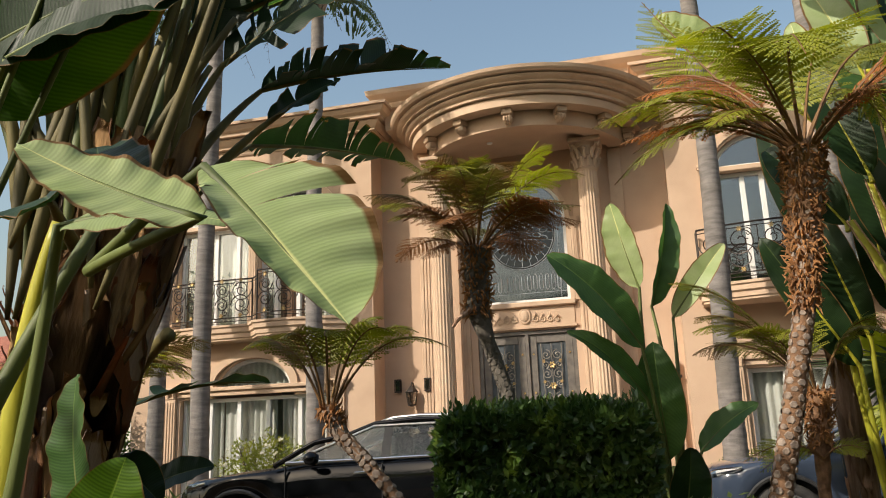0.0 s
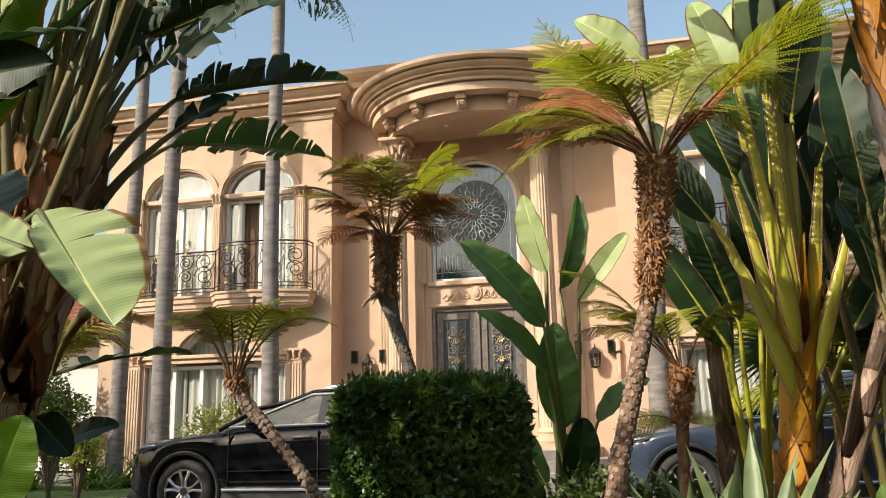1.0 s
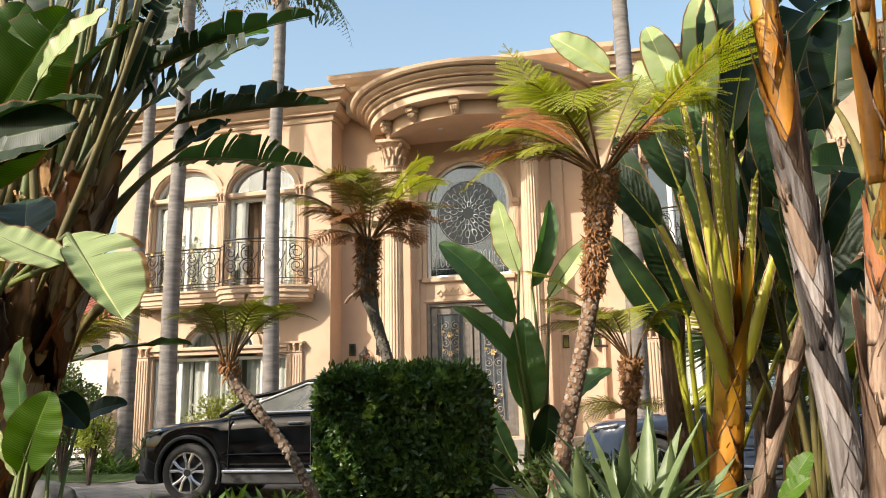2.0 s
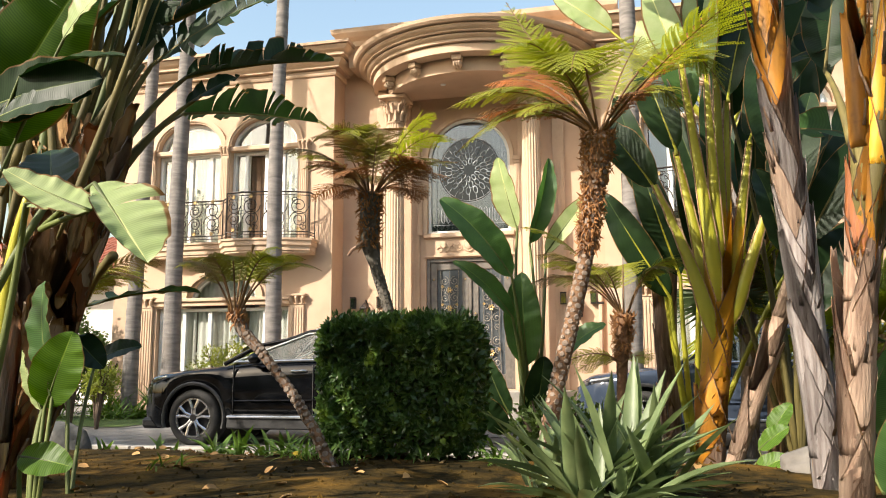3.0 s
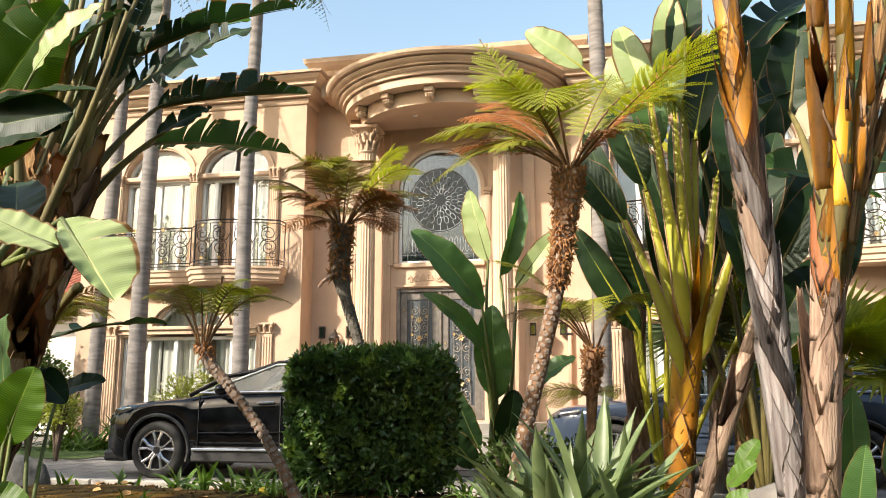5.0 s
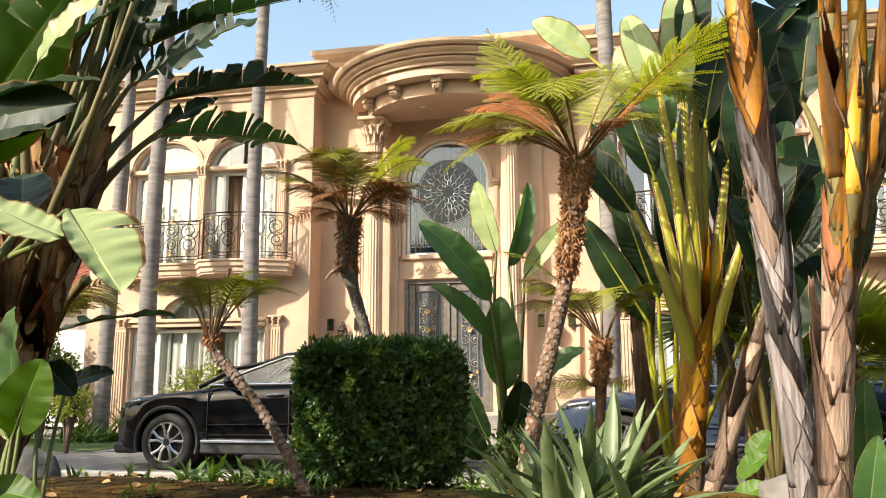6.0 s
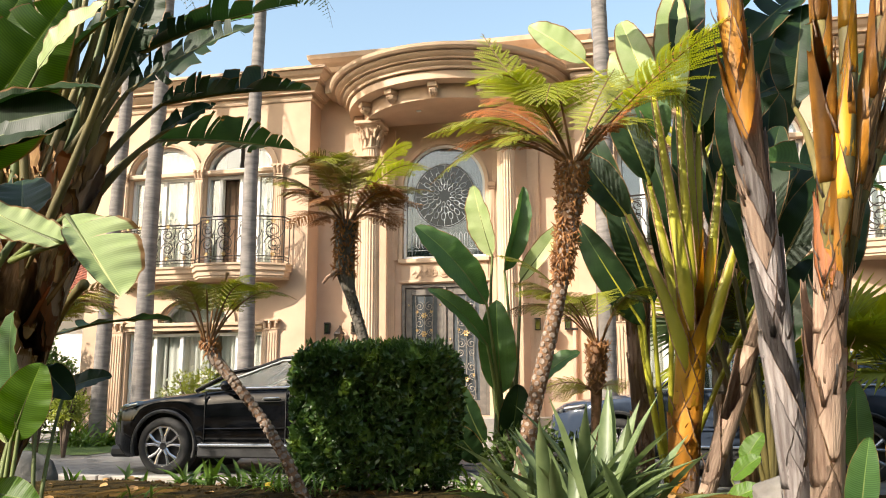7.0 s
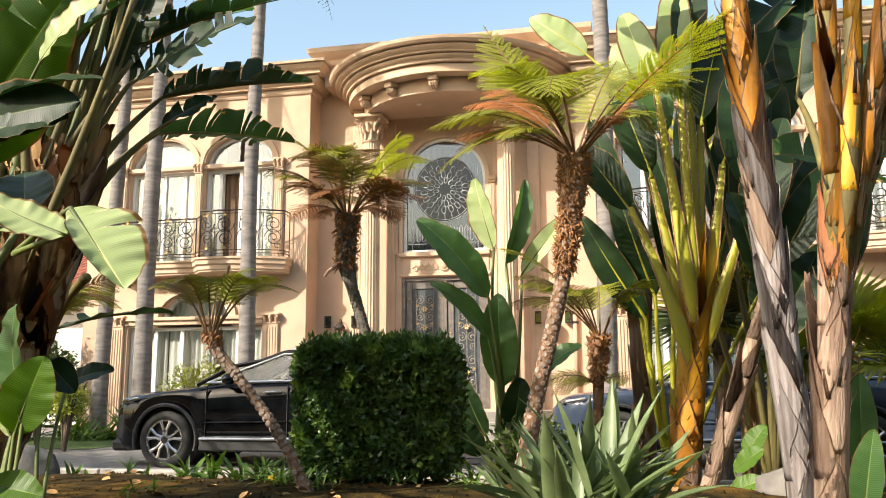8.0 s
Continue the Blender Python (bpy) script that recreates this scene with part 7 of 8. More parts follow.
bush("shrub", "dark rounded shrub before the white house", (-6.35, -4.4, 1.30), (0.75, 0.5, 0.85), 4200, M_BUSH, 103, (0.07, 0.045))
bush("shrub", "yellow-green low shrub by the side path", (-5.35, -5.0, 0.85), (0.36, 0.3, 0.40), 1300, M_BUSH_LIME, 104)
bush("shrub", "lime shrub at the path", (-8.6, -5.0, 0.7), (0.8, 0.6, 0.6), 1800, M_BUSH_LIME, 95)
bush("shrub", "low leafy shrub at the foot of the paddle leaves", (2.72, -8.9, 0.42), (0.5, 0.35, 0.42), 1500, M_BUSH, 101, (0.07, 0.045))
bush("shrub", "low leafy shrub at the foot of the paddle leaves", (3.35, -9.1, 0.38), (0.42, 0.3, 0.36), 1200, M_BUSH, 102, (0.07, 0.045))
bush("shrub", "dark shrub under the wing window", (3.7, -2.2, 0.55), (1.0, 0.6, 0.55), 2400, M_BUSH, 96)
bush("shrub", "dark shrub before the wing wall", (7.6, -3.0, 0.9), (1.2, 0.8, 0.9), 2600, M_BUSH, 97, (0.08, 0.05))
bush("shrub", "small plant box on the balcony", (9.0, -1.5, 4.1), (0.7, 0.25, 0.35), 900, M_BUSH, 98)


# ---- fan palm and tall palms ----
def fan_leaf_mesh(name, material, r=0.7, seed=0):
    rng = random.Random(seed)
    bm = bmesh.new()
    c = Vector((0, 0, 0))
    for k in range(34):
        a = radians(-150 + 300 * k / 33)
        d = Vector((math.cos(a), math.sin(a), 0))
        s = Vector((-d.y, d.x, 0))
        ln = r * (0.75 + 0.25 * math.cos(a)) * rng.uniform(0.92, 1.05)
        v = [bm.verts.new(c), bm.verts.new(d * ln * 0.5 + s * 0.028 + Vector((0, 0, 0.02))), bm.verts.new(d * ln + Vector((0, 0, -0.12 * r))), bm.verts.new(d * ln * 0.5 - s * 0.028 + Vector((0, 0, 0.02))), bm.verts.new(d * ln * 0.5 - Vector((0, 0, 0.01)))]
        bm.faces.new((v[0], v[1], v[4]))
        bm.faces.new((v[1], v[2], v[4]))
        bm.faces.new((v[2], v[3], v[4]))
        bm.faces.new((v[3], v[0], v[4]))
    return mesh_of(bm, name, material)


FAN_LEAF = [fan_leaf_mesh("fan_leaf", m_, 0.75, k) for k, m_ in enumerate((M_PALMLEAF, M_FROND_LIME, M_FROND_DARK))]
for px, py, pz, seed in ((5.9, -8.2, 1.35, 1), (4.95, -7.7, 1.55, 2)):
    fp = thing("fan_palm", "low fan palm with radiating leaf blades", "palm", "fan palms")
    bm = bmesh.new()
    tube(bm, [(px, py, 0.0), (px + 0.03, py, pz * 0.6), (px, py, pz)], [0.10, 0.085, 0.07], 9)
    part("trunk", bm, M_DARKBARK, fp, smooth=True)
    rng = random.Random(seed)
    for k in range(14):
        az, ti = k * 137.5, rng.uniform(-15, 65)
        d = Vector((math.cos(radians(az)) * math.cos(radians(ti)), math.sin(radians(az)) * math.cos(radians(ti)), math.sin(radians(ti))))
        q = Vector((px, py, pz)) + d * 0.5
        lf = inst("fan_leaf", FAN_LEAF[1 if px > 5.5 and k % 3 else k % 3], fp, Matrix.Translation(q) @ d.to_track_quat("X", "Z").to_matrix().to_4x4() @ Matrix.Rotation(radians(rng.uniform(-30, 30)), 4, "X"))
        bm = bmesh.new()
        tube(bm, [(px, py, pz), tuple((Vector((px, py, pz)) + q) / 2 + Vector((0, 0, 0.03))), tuple(q)], [0.014, 0.011, 0.009], 5)
        part("leaf_stalk", bm, M_YGREEN, fp)

PALM_FR = [frond_mesh("palm_frond", 2.4, M_PALMLEAF, pinnae=34, droop=0.9 + 0.25 * k, rise=0.55, spread=0.2, hang=1.3, leaflets=3, seed=70 + k, bare=0.15) for k in range(3)]


def tall_palm(x, y, h, r, seed, lean=0.0):
    rng = random.Random(seed)
    p = thing("palm_tree", "tall slender palm with ringed grey trunk", "palm", "tall palms")
    bm = bmesh.new()
    n = 60
    pts, rad = [], []
    for k in range(n + 1):
        f = k / n
        pts.append((x + lean * f + 0.03 * math.sin(f * 7 + seed), y, h * f))
        rad.append(r * (1.12 - 0.35 * f) * (1 + 0.10 * math.exp(-f * 18)) + (0.004 if k % 2 else -0.002))
    tube(bm, pts, rad, 14)
    part("trunk", bm, M_BARK_PALM, p, smooth=True)
    bm = bmesh.new()
    tx = x + lean
    for k in range(16):
        a = k * 137.5
        d = Vector((math.cos(radians(a)), math.sin(radians(a)), 0))
        q = Vector((tx, y, h - 0.25 + 0.03 * k)) + d * r * 0.6
        tube(bm, [q, q + d * 0.08 + Vector((0, 0, 0.22)), q + d * 0.16 + Vector((0, 0, 0.38))], [0.05, 0.04, 0.02], 6)
    part("old_leaf_base", bm, M_DRY, p, "brown frayed leaf bases")
    for k in range(12):
        inst("frond", PALM_FR[k % 3], p, aim((tx, y, h + 0.1), k * 137.5 + rng.uniform(-10, 10), rng.uniform(0, 65), rng.uniform(0.8, 1.0), rng.uniform(-20, 20)))
    return p


tall_palm(-3.17, -3.0, 9.35, 0.145, 1, 0.04)
tall_palm(-5.62, -2.5, 11.0, 0.165, 2, 0.10)
tall_palm(-6.72, -2.2, 10.2, 0.145, 3, 0.2)
tall_palm(3.45, -2.5, 10.6, 0.165, 4, 0.12)
tall_palm(5.3, -2.6, 10.0, 0.15, 5, 0.0)


# ---- cars ----
def paint_mat(name, base, flake):
    m = mat(name, base, flake, 3, 0.06, metal=0.0, coat=0.1)
    m.node_tree.nodes["Principled BSDF"].inputs["Specular IOR Level"].default_value = 0.28
    return m


M_BLACK_PAINT = paint_mat("black_car_paint", (0.003, 0.0032, 0.004), (0.005, 0.0055, 0.0065))
M_BLUE_PAINT = paint_mat("slate_blue_car_paint", (0.035, 0.048, 0.075), (0.045, 0.06, 0.09))
M_CLAD = mat("black_plastic_trim", (0.018, 0.018, 0.019), (0.028, 0.028, 0.028), 20, 0.55, bump=0.1)
M_CHROME = mat("chrome", (0.85, 0.85, 0.84), (0.75, 0.75, 0.74), 20, 0.28, metal=1.0)
M_RIM = mat("machined_alloy", (0.58, 0.58, 0.58), (0.45, 0.45, 0.46), 20, 0.25, metal=0.9)
M_RIM_DARK = mat("dark_alloy", (0.03, 0.03, 0.032), (0.05, 0.05, 0.052), 20, 0.4, metal=0.6)
M_TYRE = mat("tyre_rubber", (0.02, 0.02, 0.02), (0.035, 0.033, 0.03), 12, 0.85, bump=0.3)
M_SEAT = mat("grey_seat", (0.12, 0.11, 0.10), (0.08, 0.075, 0.07), 8, 0.7)
M_TAIL = mat("red_lamp", (0.30, 0.01, 0.012), (0.2, 0.01, 0.01), 20, 0.2, coat=1.0)
M_LAMP = glass_mat("headlamp_glass", (0.8, 0.85, 0.9), 0.02, 0.6)


def lerp_table(tab, x):
    for (x0, v0), (x1, v1) in zip(tab, tab[1:]):
        if x <= x1:
            f = max(0.0, (x - x0) / (x1 - x0))
            f = f * f * (3 - 2 * f) if abs(v1 - v0) > 0.12 else f
            return v0 + (v1 - v0) * f
    return tab[-1][1]


def wheel(car, x, y, side, r=0.375):
    """A wheel facing along side * y."""
    bm = bmesh.new()
    prof = [(r * 0.70, -0.115), (r * 0.86, -0.125), (r * 0.965, -0.105), (r, -0.07), (r, 0.07), (r * 0.965, 0.105), (r * 0.86, 0.125), (r * 0.70, 0.115)]
    seg = 40
    rings = [[bm.verts.new((q * math.cos(2 * math.pi * k / seg), o, q * math.sin(2 * math.pi * k / seg))) for k in range(seg)] for q, o in prof]
    for a, b in zip(rings, rings[1:] + rings[:1]):
        for k in range(seg):
            bm.faces.new((a[k], b[k], b[(k + 1) % seg], a[(k + 1) % seg]))
    bmesh.ops.recalc_face_normals(bm, faces=bm.faces)
    w = part("wheel", bm, M_TYRE, car, "black tyre on a ten-spoke alloy rim", smooth=True)
    w.matrix_basis = Matrix.Translation((x, y, r))
    bm = bmesh.new()
    o = side * 0.10
    for rr, th in ((r * 0.695, 0.014), (r * 0.655, 0.010)):
        tube(bm, [(rr * math.cos(a), o, rr * math.sin(a)) for a in [2 * math.pi * k / 40 for k in range(41)]], th, 6)
    for k in range(5):
        a0 = 2 * math.pi * k / 5 + 0.3
        for q in (-0.16, 0.16):
            a1 = a0 + q
            tube(bm, [(0.05 * math.cos(a0 + q * 2), o * 0.9, 0.05 * math.sin(a0 + q * 2)), (r * 0.35 * math.cos(a1), o * 1.05, r * 0.35 * math.sin(a1)), (r * 0.67 * math.cos(a0 + q * 1.7), o, r * 0.67 * math.sin(a0 + q * 1.7))], [0.022, 0.017, 0.024], 6)
    part("rim", bm, M_RIM, w, "machined twin-spoke alloy rim")
    bm = bmesh.new()
    tube(bm, [(0, side * 0.02, 0), (0, side * 0.05, 0)], r * 0.66, 28)
    part("brake_disc", bm, M_RIM_DARK, w, "dark wheel back and brake disc")
    bm = bmesh.new()
    tube(bm, [(0, side * 0.06, 0), (0, side * 0.115, 0)], [0.06, 0.045], 16)
    part("hub_cap", bm, M_RIM_DARK, w)


def suv(label, at, paint, L=4.75, H=1.66):
    """A sport utility car along +x from its nose; the origin is the nose at ground level on the centre line."""
    car = thing("car", label, "car", "parked cars", at=at)
    HW = 0.93
    ax0, ax1 = 0.93, L - 0.98
    deck = [(0.0, 0.72), (0.06, 0.84), (0.22, 0.93), (0.75, 1.00), (1.45, 1.07), (1.75, 1.10), (L - 0.9, 1.16), (L - 0.2, 1.14), (L - 0.06, 1.02), (L, 0.80)]
    halfw = [(0.0, 0.55), (0.08, 0.70), (0.3, 0.85), (0.8, 0.92), (1.5, HW), (L - 1.2, HW), (L - 0.4, 0.88), (L - 0.08, 0.76), (L, 0.68)]
    low = [(0.0, 0.36), (0.25, 0.24), (0.6, 0.22), (L - 0.6, 0.24), (L - 0.2, 0.32), (L, 0.42)]
    xs = [0, 0.03, 0.07, 0.13, 0.2, 0.3, 0.42, 0.5]
    for ax in (ax0, ax1):
        xs += [ax - 0.46 + 0.92 * k / 14 for k in range(15)]
    xs += [1.5 + (L - 1.05 - 1.5 - 0.9) * k / 8 for k in range(9)] + [L - 0.45, L - 0.3, L - 0.2, L - 0.12, L - 0.06, L - 0.02, L]
    xs = sorted(set(round(x, 4) for x in xs))
    bm = bmesh.new()
    rows = []
    for x in xs:
        t, hw, lo = lerp_table(deck, x), lerp_table(halfw, x), lerp_table(low, x)
        for ax in (ax0, ax1):
            d = abs(x - ax)
            if d < 0.45:
                lo = max(lo, 0.375 + math.sqrt(0.45 ** 2 - d * d) * 0.98)
        lo = min(lo, t - 0.12)
        prof = [(hw * 0.90, lo), (hw * 0.985, lo + (t - lo) * 0.12), (hw * 0.985, lo + (t - lo) * 0.45), (hw, lo + (t - lo) * 0.62), (hw * 0.985, lo + (t - lo) * 0.80), (hw * 0.955, lo + (t - lo) * 0.92), (hw * 0.90, t - 0.012), (hw * 0.80, t + 0.012), (hw * 0.4, t + 0.028), (0, t + 0.032)]
        ring = [bm.verts.new((x, -yy, zz)) for yy, zz in prof] + [bm.verts.new((x, yy, zz)) for yy, zz in prof[-2::-1]]
        rows.append(ring)
    for a, b in zip(rows, rows[1:]):
        for k in range(len(a) - 1):
            bm.faces.new((a[k], b[k], b[k + 1], a[k + 1]))
        bm.faces.new((a[-1], b[-1], b[0], a[0]))
    bm.faces.new(rows[0][::-1])
    bm.faces.new(rows[-1])
    bmesh.ops.recalc_face_normals(bm, faces=bm.faces)
    body = part("body", bm, paint, car, smooth=True)
    # greenhouse
    zb = 1.09
    side_lo = [(1.35, zb - 0.02), (L - 0.28, 1.16)]
    bm = bmesh.new()
    roof = [(1.42, 1.07, 0.80), (2.22, H - 0.12, 0.66), (2.50, H - 0.03, 0.64), (3.0, H, 0.64), (3.6, H - 0.015, 0.63), (L - 0.75, H - 0.07, 0.61), (L - 0.36, H - 0.15, 0.58), (L - 0.22, 1.16, 0.74)]
    rows = []
    for x, z, hw in roof:
        rows.append([bm.verts.new((x, -hw, z)), bm.verts.new((x, -hw * 0.86, z + 0.03)), bm.verts.new((x, 0, z + 0.055)), bm.verts.new((x, hw * 0.86, z + 0.03)), bm.verts.new((x, hw, z))])
    for i in range(2, 6):
        for k in range(4):
            bm.faces.new((rows[i][k], rows[i + 1][k], rows[i + 1][k + 1], rows[i][k + 1]))
    bmesh.ops.recalc_face_normals(bm, faces=bm.faces)
    bmesh.ops.solidify(bm, geom=bm.faces[:], thickness=0.03)
    part("roof", bm, paint, car, smooth=True)

    def quad_plate(name, pts, material, label=""):
        b2 = bmesh.new()
        vs = [b2.verts.new(p) for p in pts]
        b2.faces.new(vs)
        bmesh.ops.solidify(b2, geom=b2.faces[:], thickness=0.006)
        ob = part(name, b2, material, car, label)
        return ob

    def rp(i, f):
        x, z, hw = roof[i]
        return (x, f * hw, z + (0.03 if abs(f) < 0.9 else 0.0))
    quad_plate("windscreen", [rp(0, -1), rp(0, 1), rp(2, 1), rp(2, -1)], M_CAR_GLASS)
    quad_plate("rear_window", [rp(6, -1), rp(6, 1), rp(7, 1), rp(7, -1)], M_CAR_GLASS)
    for s in (-1, 1):
        def sp(x, z):
            f = (z - 1.1) / (H - 1.1)
            return (x, s * (0.875 - 0.235 * f), z)
        quad_plate("door_window", [sp(1.62, 1.13), sp(2.62, 1.145), sp(2.62, H - 0.05), sp(2.45, H - 0.075), sp(2.1, H - 0.23)], M_CAR_GLASS)
        quad_plate("door_window", [sp(2.72, 1.148), sp(3.55, 1.165), sp(3.50, H - 0.055), sp(2.72, H - 0.045)], M_CAR_GLASS)
        quad_plate("quarter_window", [sp(3.64, 1.17), sp(L - 0.55, 1.20), sp(L - 0.78, H - 0.13), sp(3.60, H - 0.06)], M_CAR_GLASS)
        for pts in ([sp(2.62, 1.14), sp(2.72, 1.14), sp(2.72, H - 0.03), sp(2.62, H - 0.03)], [sp(3.55, 1.15), sp(3.64, 1.15), sp(3.60, H - 0.04), sp(3.50, H - 0.04)], [sp(L - 0.55, 1.18), sp(L - 0.22, 1.18), sp(L - 0.36, H - 0.15), sp(L - 0.78, H - 0.11)]):
            quad_plate("pillar", pts, M_CLAD if pts[0][0] < 3.6 else paint)
        b2 = bmesh.new()
        tube(b2, [sp(1.36, 1.085), sp(1.8, 1.33), sp(2.2, H - 0.15), sp(2.5, H - 0.04), sp(3.0, H - 0.01), sp(3.6, H - 0.02), sp(L - 0.75, H - 0.08), sp(L - 0.36, H - 0.16)], 0.03, 8)
        part("roof_pillar", b2, paint, car, smooth=True)
        b2 = bmesh.new()
        tube(b2, [sp(1.50, 1.115), sp(2.6, 1.13), sp(3.55, 1.15), sp(L - 0.5, 1.185), sp(L - 0.78, H - 0.14), sp(3.5, H - 0.052), sp(2.5, H - 0.06), sp(2.1, H - 0.21), sp(1.50, 1.115)], 0.015, 6)
        ob = part("window_trim", b2, M_CHROME, car, "chrome window surround")
        ob.matrix_basis = Matrix.Translation((0, s * 0.012, 0))
        b2 = bmesh.new()
        tube(b2, [(2.55, s * 0.60, H - 0.02), (2.7, s * 0.60, H + 0.02), (3.0, s * 0.60, H + 0.035), (3.6, s * 0.59, H + 0.02), (L - 0.85, s * 0.575, H - 0.03), (L - 0.7, s * 0.57, H - 0.065)], 0.02, 8)
        part("roof_rail", b2, M_CHROME, car, "bright metal roof rail", smooth=True)
        # mirror
        b2 = bmesh.new()
        bmesh.ops.create_uvsphere(b2, u_segments=16, v_segments=10, radius=1, matrix=Matrix.Translation((1.88, s * 1.03, 1.16)) @ Matrix.Diagonal((0.085, 0.11, 0.075, 1)))
        tube(b2, [(1.80, s * 0.88, 1.10), (1.86, s * 0.98, 1.13)], 0.03, 6)
        part("wing_mirror", b2, paint, car, smooth=True)
        # door lines, handles, sill trim
        for xd in (1.52, 2.66, 3.58):
            b2 = bmesh.new()
            box(b2, xd - 0.004, xd + 0.004, s * 0.90, s * 0.934, 0.42, 1.08)
            part("door_gap", b2, M_CLAD, car)
        for xd in (2.45, 3.38):
            b2 = bmesh.new()
            tube(b2, [(xd - 0.11, s * 0.925, 0.985), (xd - 0.08, s * 0.955, 0.99), (xd + 0.08, s * 0.955, 0.995), (xd + 0.11, s * 0.925, 0.995)], 0.014, 6)
            part("door_handle", b2, M_CHROME, car, "chrome door handle")
        b2 = bmesh.new()
        box(b2, 1.42, L - 1.48, s * 0.86, s * 0.918, 0.235, 0.39, 0.02)
        part("sill", b2, M_CLAD, car)
        b2 = bmesh.new()
        tube(b2, [(1.45, s * 0.94, 0.395), (L - 1.5, s * 0.935, 0.40)], 0.017, 6)
        part("sill_strip", b2, M_CHROME, car, "bright sill strip")
        b2 = bmesh.new()
        tube(b2, [(1.5, s * 0.93, 0.60), (2.6, s * 0.94, 0.62), (L - 1.45, s * 0.935, 0.65)], 0.008, 6)
        part("body_crease", b2, paint, car)
        for ax in (ax0, ax1):
            b2 = bmesh.new()
            yb = s * (lerp_table(halfw, ax) + 0.002)
            tube(b2, [(ax + 0.455 * math.cos(a), yb - s * 0.02 * (abs(math.cos(a)) ** 2), 0.375 + 0.455 * math.sin(a)) for a in [math.pi * (-0.10 + 1.2 * k / 20) for k in range(21)]], 0.026, 6)
            part("wheel_arch", b2, M_CLAD, car)
            b2 = bmesh.new()
            tube(b2, [(ax, s * 0.45, 0.40), (ax, s * 0.76, 0.40)], 0.44, 24)
            part("wheel_well", b2, M_CLAD, car)
            wheel(car, ax, s * 0.80, s)
        # lamps
        b2 = bmesh.new()
        tube(b2, [(0.10, s * 0.60, 0.80), (0.25, s * 0.76, 0.86), (0.50, s * 0.875, 0.915)], [0.05, 0.055, 0.02], 10)
        lamp = part("headlamp", b2, M_LAMP, car, "clear headlamp")
        b2 = bmesh.new()
        tube(b2, [(0.085, s * 0.615, 0.815), (0.24, s * 0.785, 0.885), (0.50, s * 0.885, 0.925)], 0.012, 6)
        tube(b2, [(0.16, s * 0.70, 0.83), (0.20, s * 0.75, 0.84)], 0.03, 10)
        part("reflector", b2, M_CHROME, lamp, "bright lamp reflector")
        b2 = bmesh.new()
        tube(b2, [(L - 0.42, s * 0.875, 1.0), (L - 0.2, s * 0.83, 0.98), (L - 0.05, s * 0.68, 0.96)], [0.02, 0.05, 0.045], 10)
        part("tail_lamp", b2, M_TAIL, car, "red tail lamp")
        b2 = bmesh.new()
        box(b2, 0.03, 0.12, s * 0.45, s * 0.66, 0.42, 0.56, 0.02)
        part("fog_lamp_recess", b2, M_CLAD, car)
    b2 = bmesh.new()
    box(b2, -0.012, 0.05, -0.38, 0.38, 0.46, 0.80, 0.03)
    part("grille", b2, M_CLAD, car)
    b2 = bmesh.new()
    box(b2, 0.02, 0.35, -0.74, 0.74, 0.21, 0.36, 0.04)
    part("bumper_lip", b2, M_CLAD, car)
    b2 = bmesh.new()
    box(b2, 1.3, L - 0.4, -0.72, 0.72, 0.55, 0.92)
    part("cabin_floor", b2, M_CLAD, car)
    for x, y in ((2.25, -0.38), (2.25, 0.38), (3.2, -0.38), (3.2, 0.38)):
        b2 = bmesh.new()
        box(b2, x, x + 0.5, y - 0.24, y + 0.24, 0.85, 1.02, 0.05)
        box(b2, x + 0.40, x + 0.55, y - 0.24, y + 0.24, 0.9, 1.40, 0.06)
        box(b2, x + 0.46, x + 0.56, y - 0.12, y + 0.12, 1.41, 1.56, 0.04)
        part("seat", b2, M_SEAT, car)
    return car


suv("glossy black sport utility car parked on the drive", Matrix.Translation((-3.22, -6.18, 0.0)) @ Matrix.Rotation(radians(0), 4, "Z"), M_BLACK_PAINT, 4.75, 1.55)
suv("slate blue sport utility car parked behind the plants", Matrix.Translation((2.75, -5.3, 0.0)) @ Matrix.Rotation(radians(-3), 4, "Z") @ Matrix.Scale(0.97, 4), M_BLUE_PAINT, 4.85, 1.60)


# ---- small things at the house ----
M_LANTERN_GLASS = glass_mat("lantern_glass", (0.7, 0.7, 0.65), 0.05, 0.7)


def sconce(x, z, y=0.0):
    s = thing("wall_sconce", "small boxy iron wall sconce with glass front", "wall lamp", "wall sconces")
    bm = bmesh.new()
    box(bm, x - 0.055, x + 0.055, y - 0.03, y - 0.002, z - 0.12, z + 0.12, 0.006)
    box(bm, x - 0.065, x + 0.065, y - 0.12, y - 0.031, z + 0.105, z + 0.13, 0.005)
    box(bm, x - 0.065, x + 0.065, y - 0.12, y - 0.031, z - 0.13, z - 0.105, 0.005)
    for a in (-0.055, 0.055):
        box(bm, x + a - 0.007, x + a + 0.007, y - 0.115, y - 0.101, z - 0.105, z + 0.105)
    part("case", bm, M_IRON, s)
    bm = bmesh.new()
    box(bm, x - 0.045, x + 0.045, y - 0.10, y - 0.031, z - 0.10, z + 0.10)
    part("glass", bm, M_LANTERN_GLASS, s)


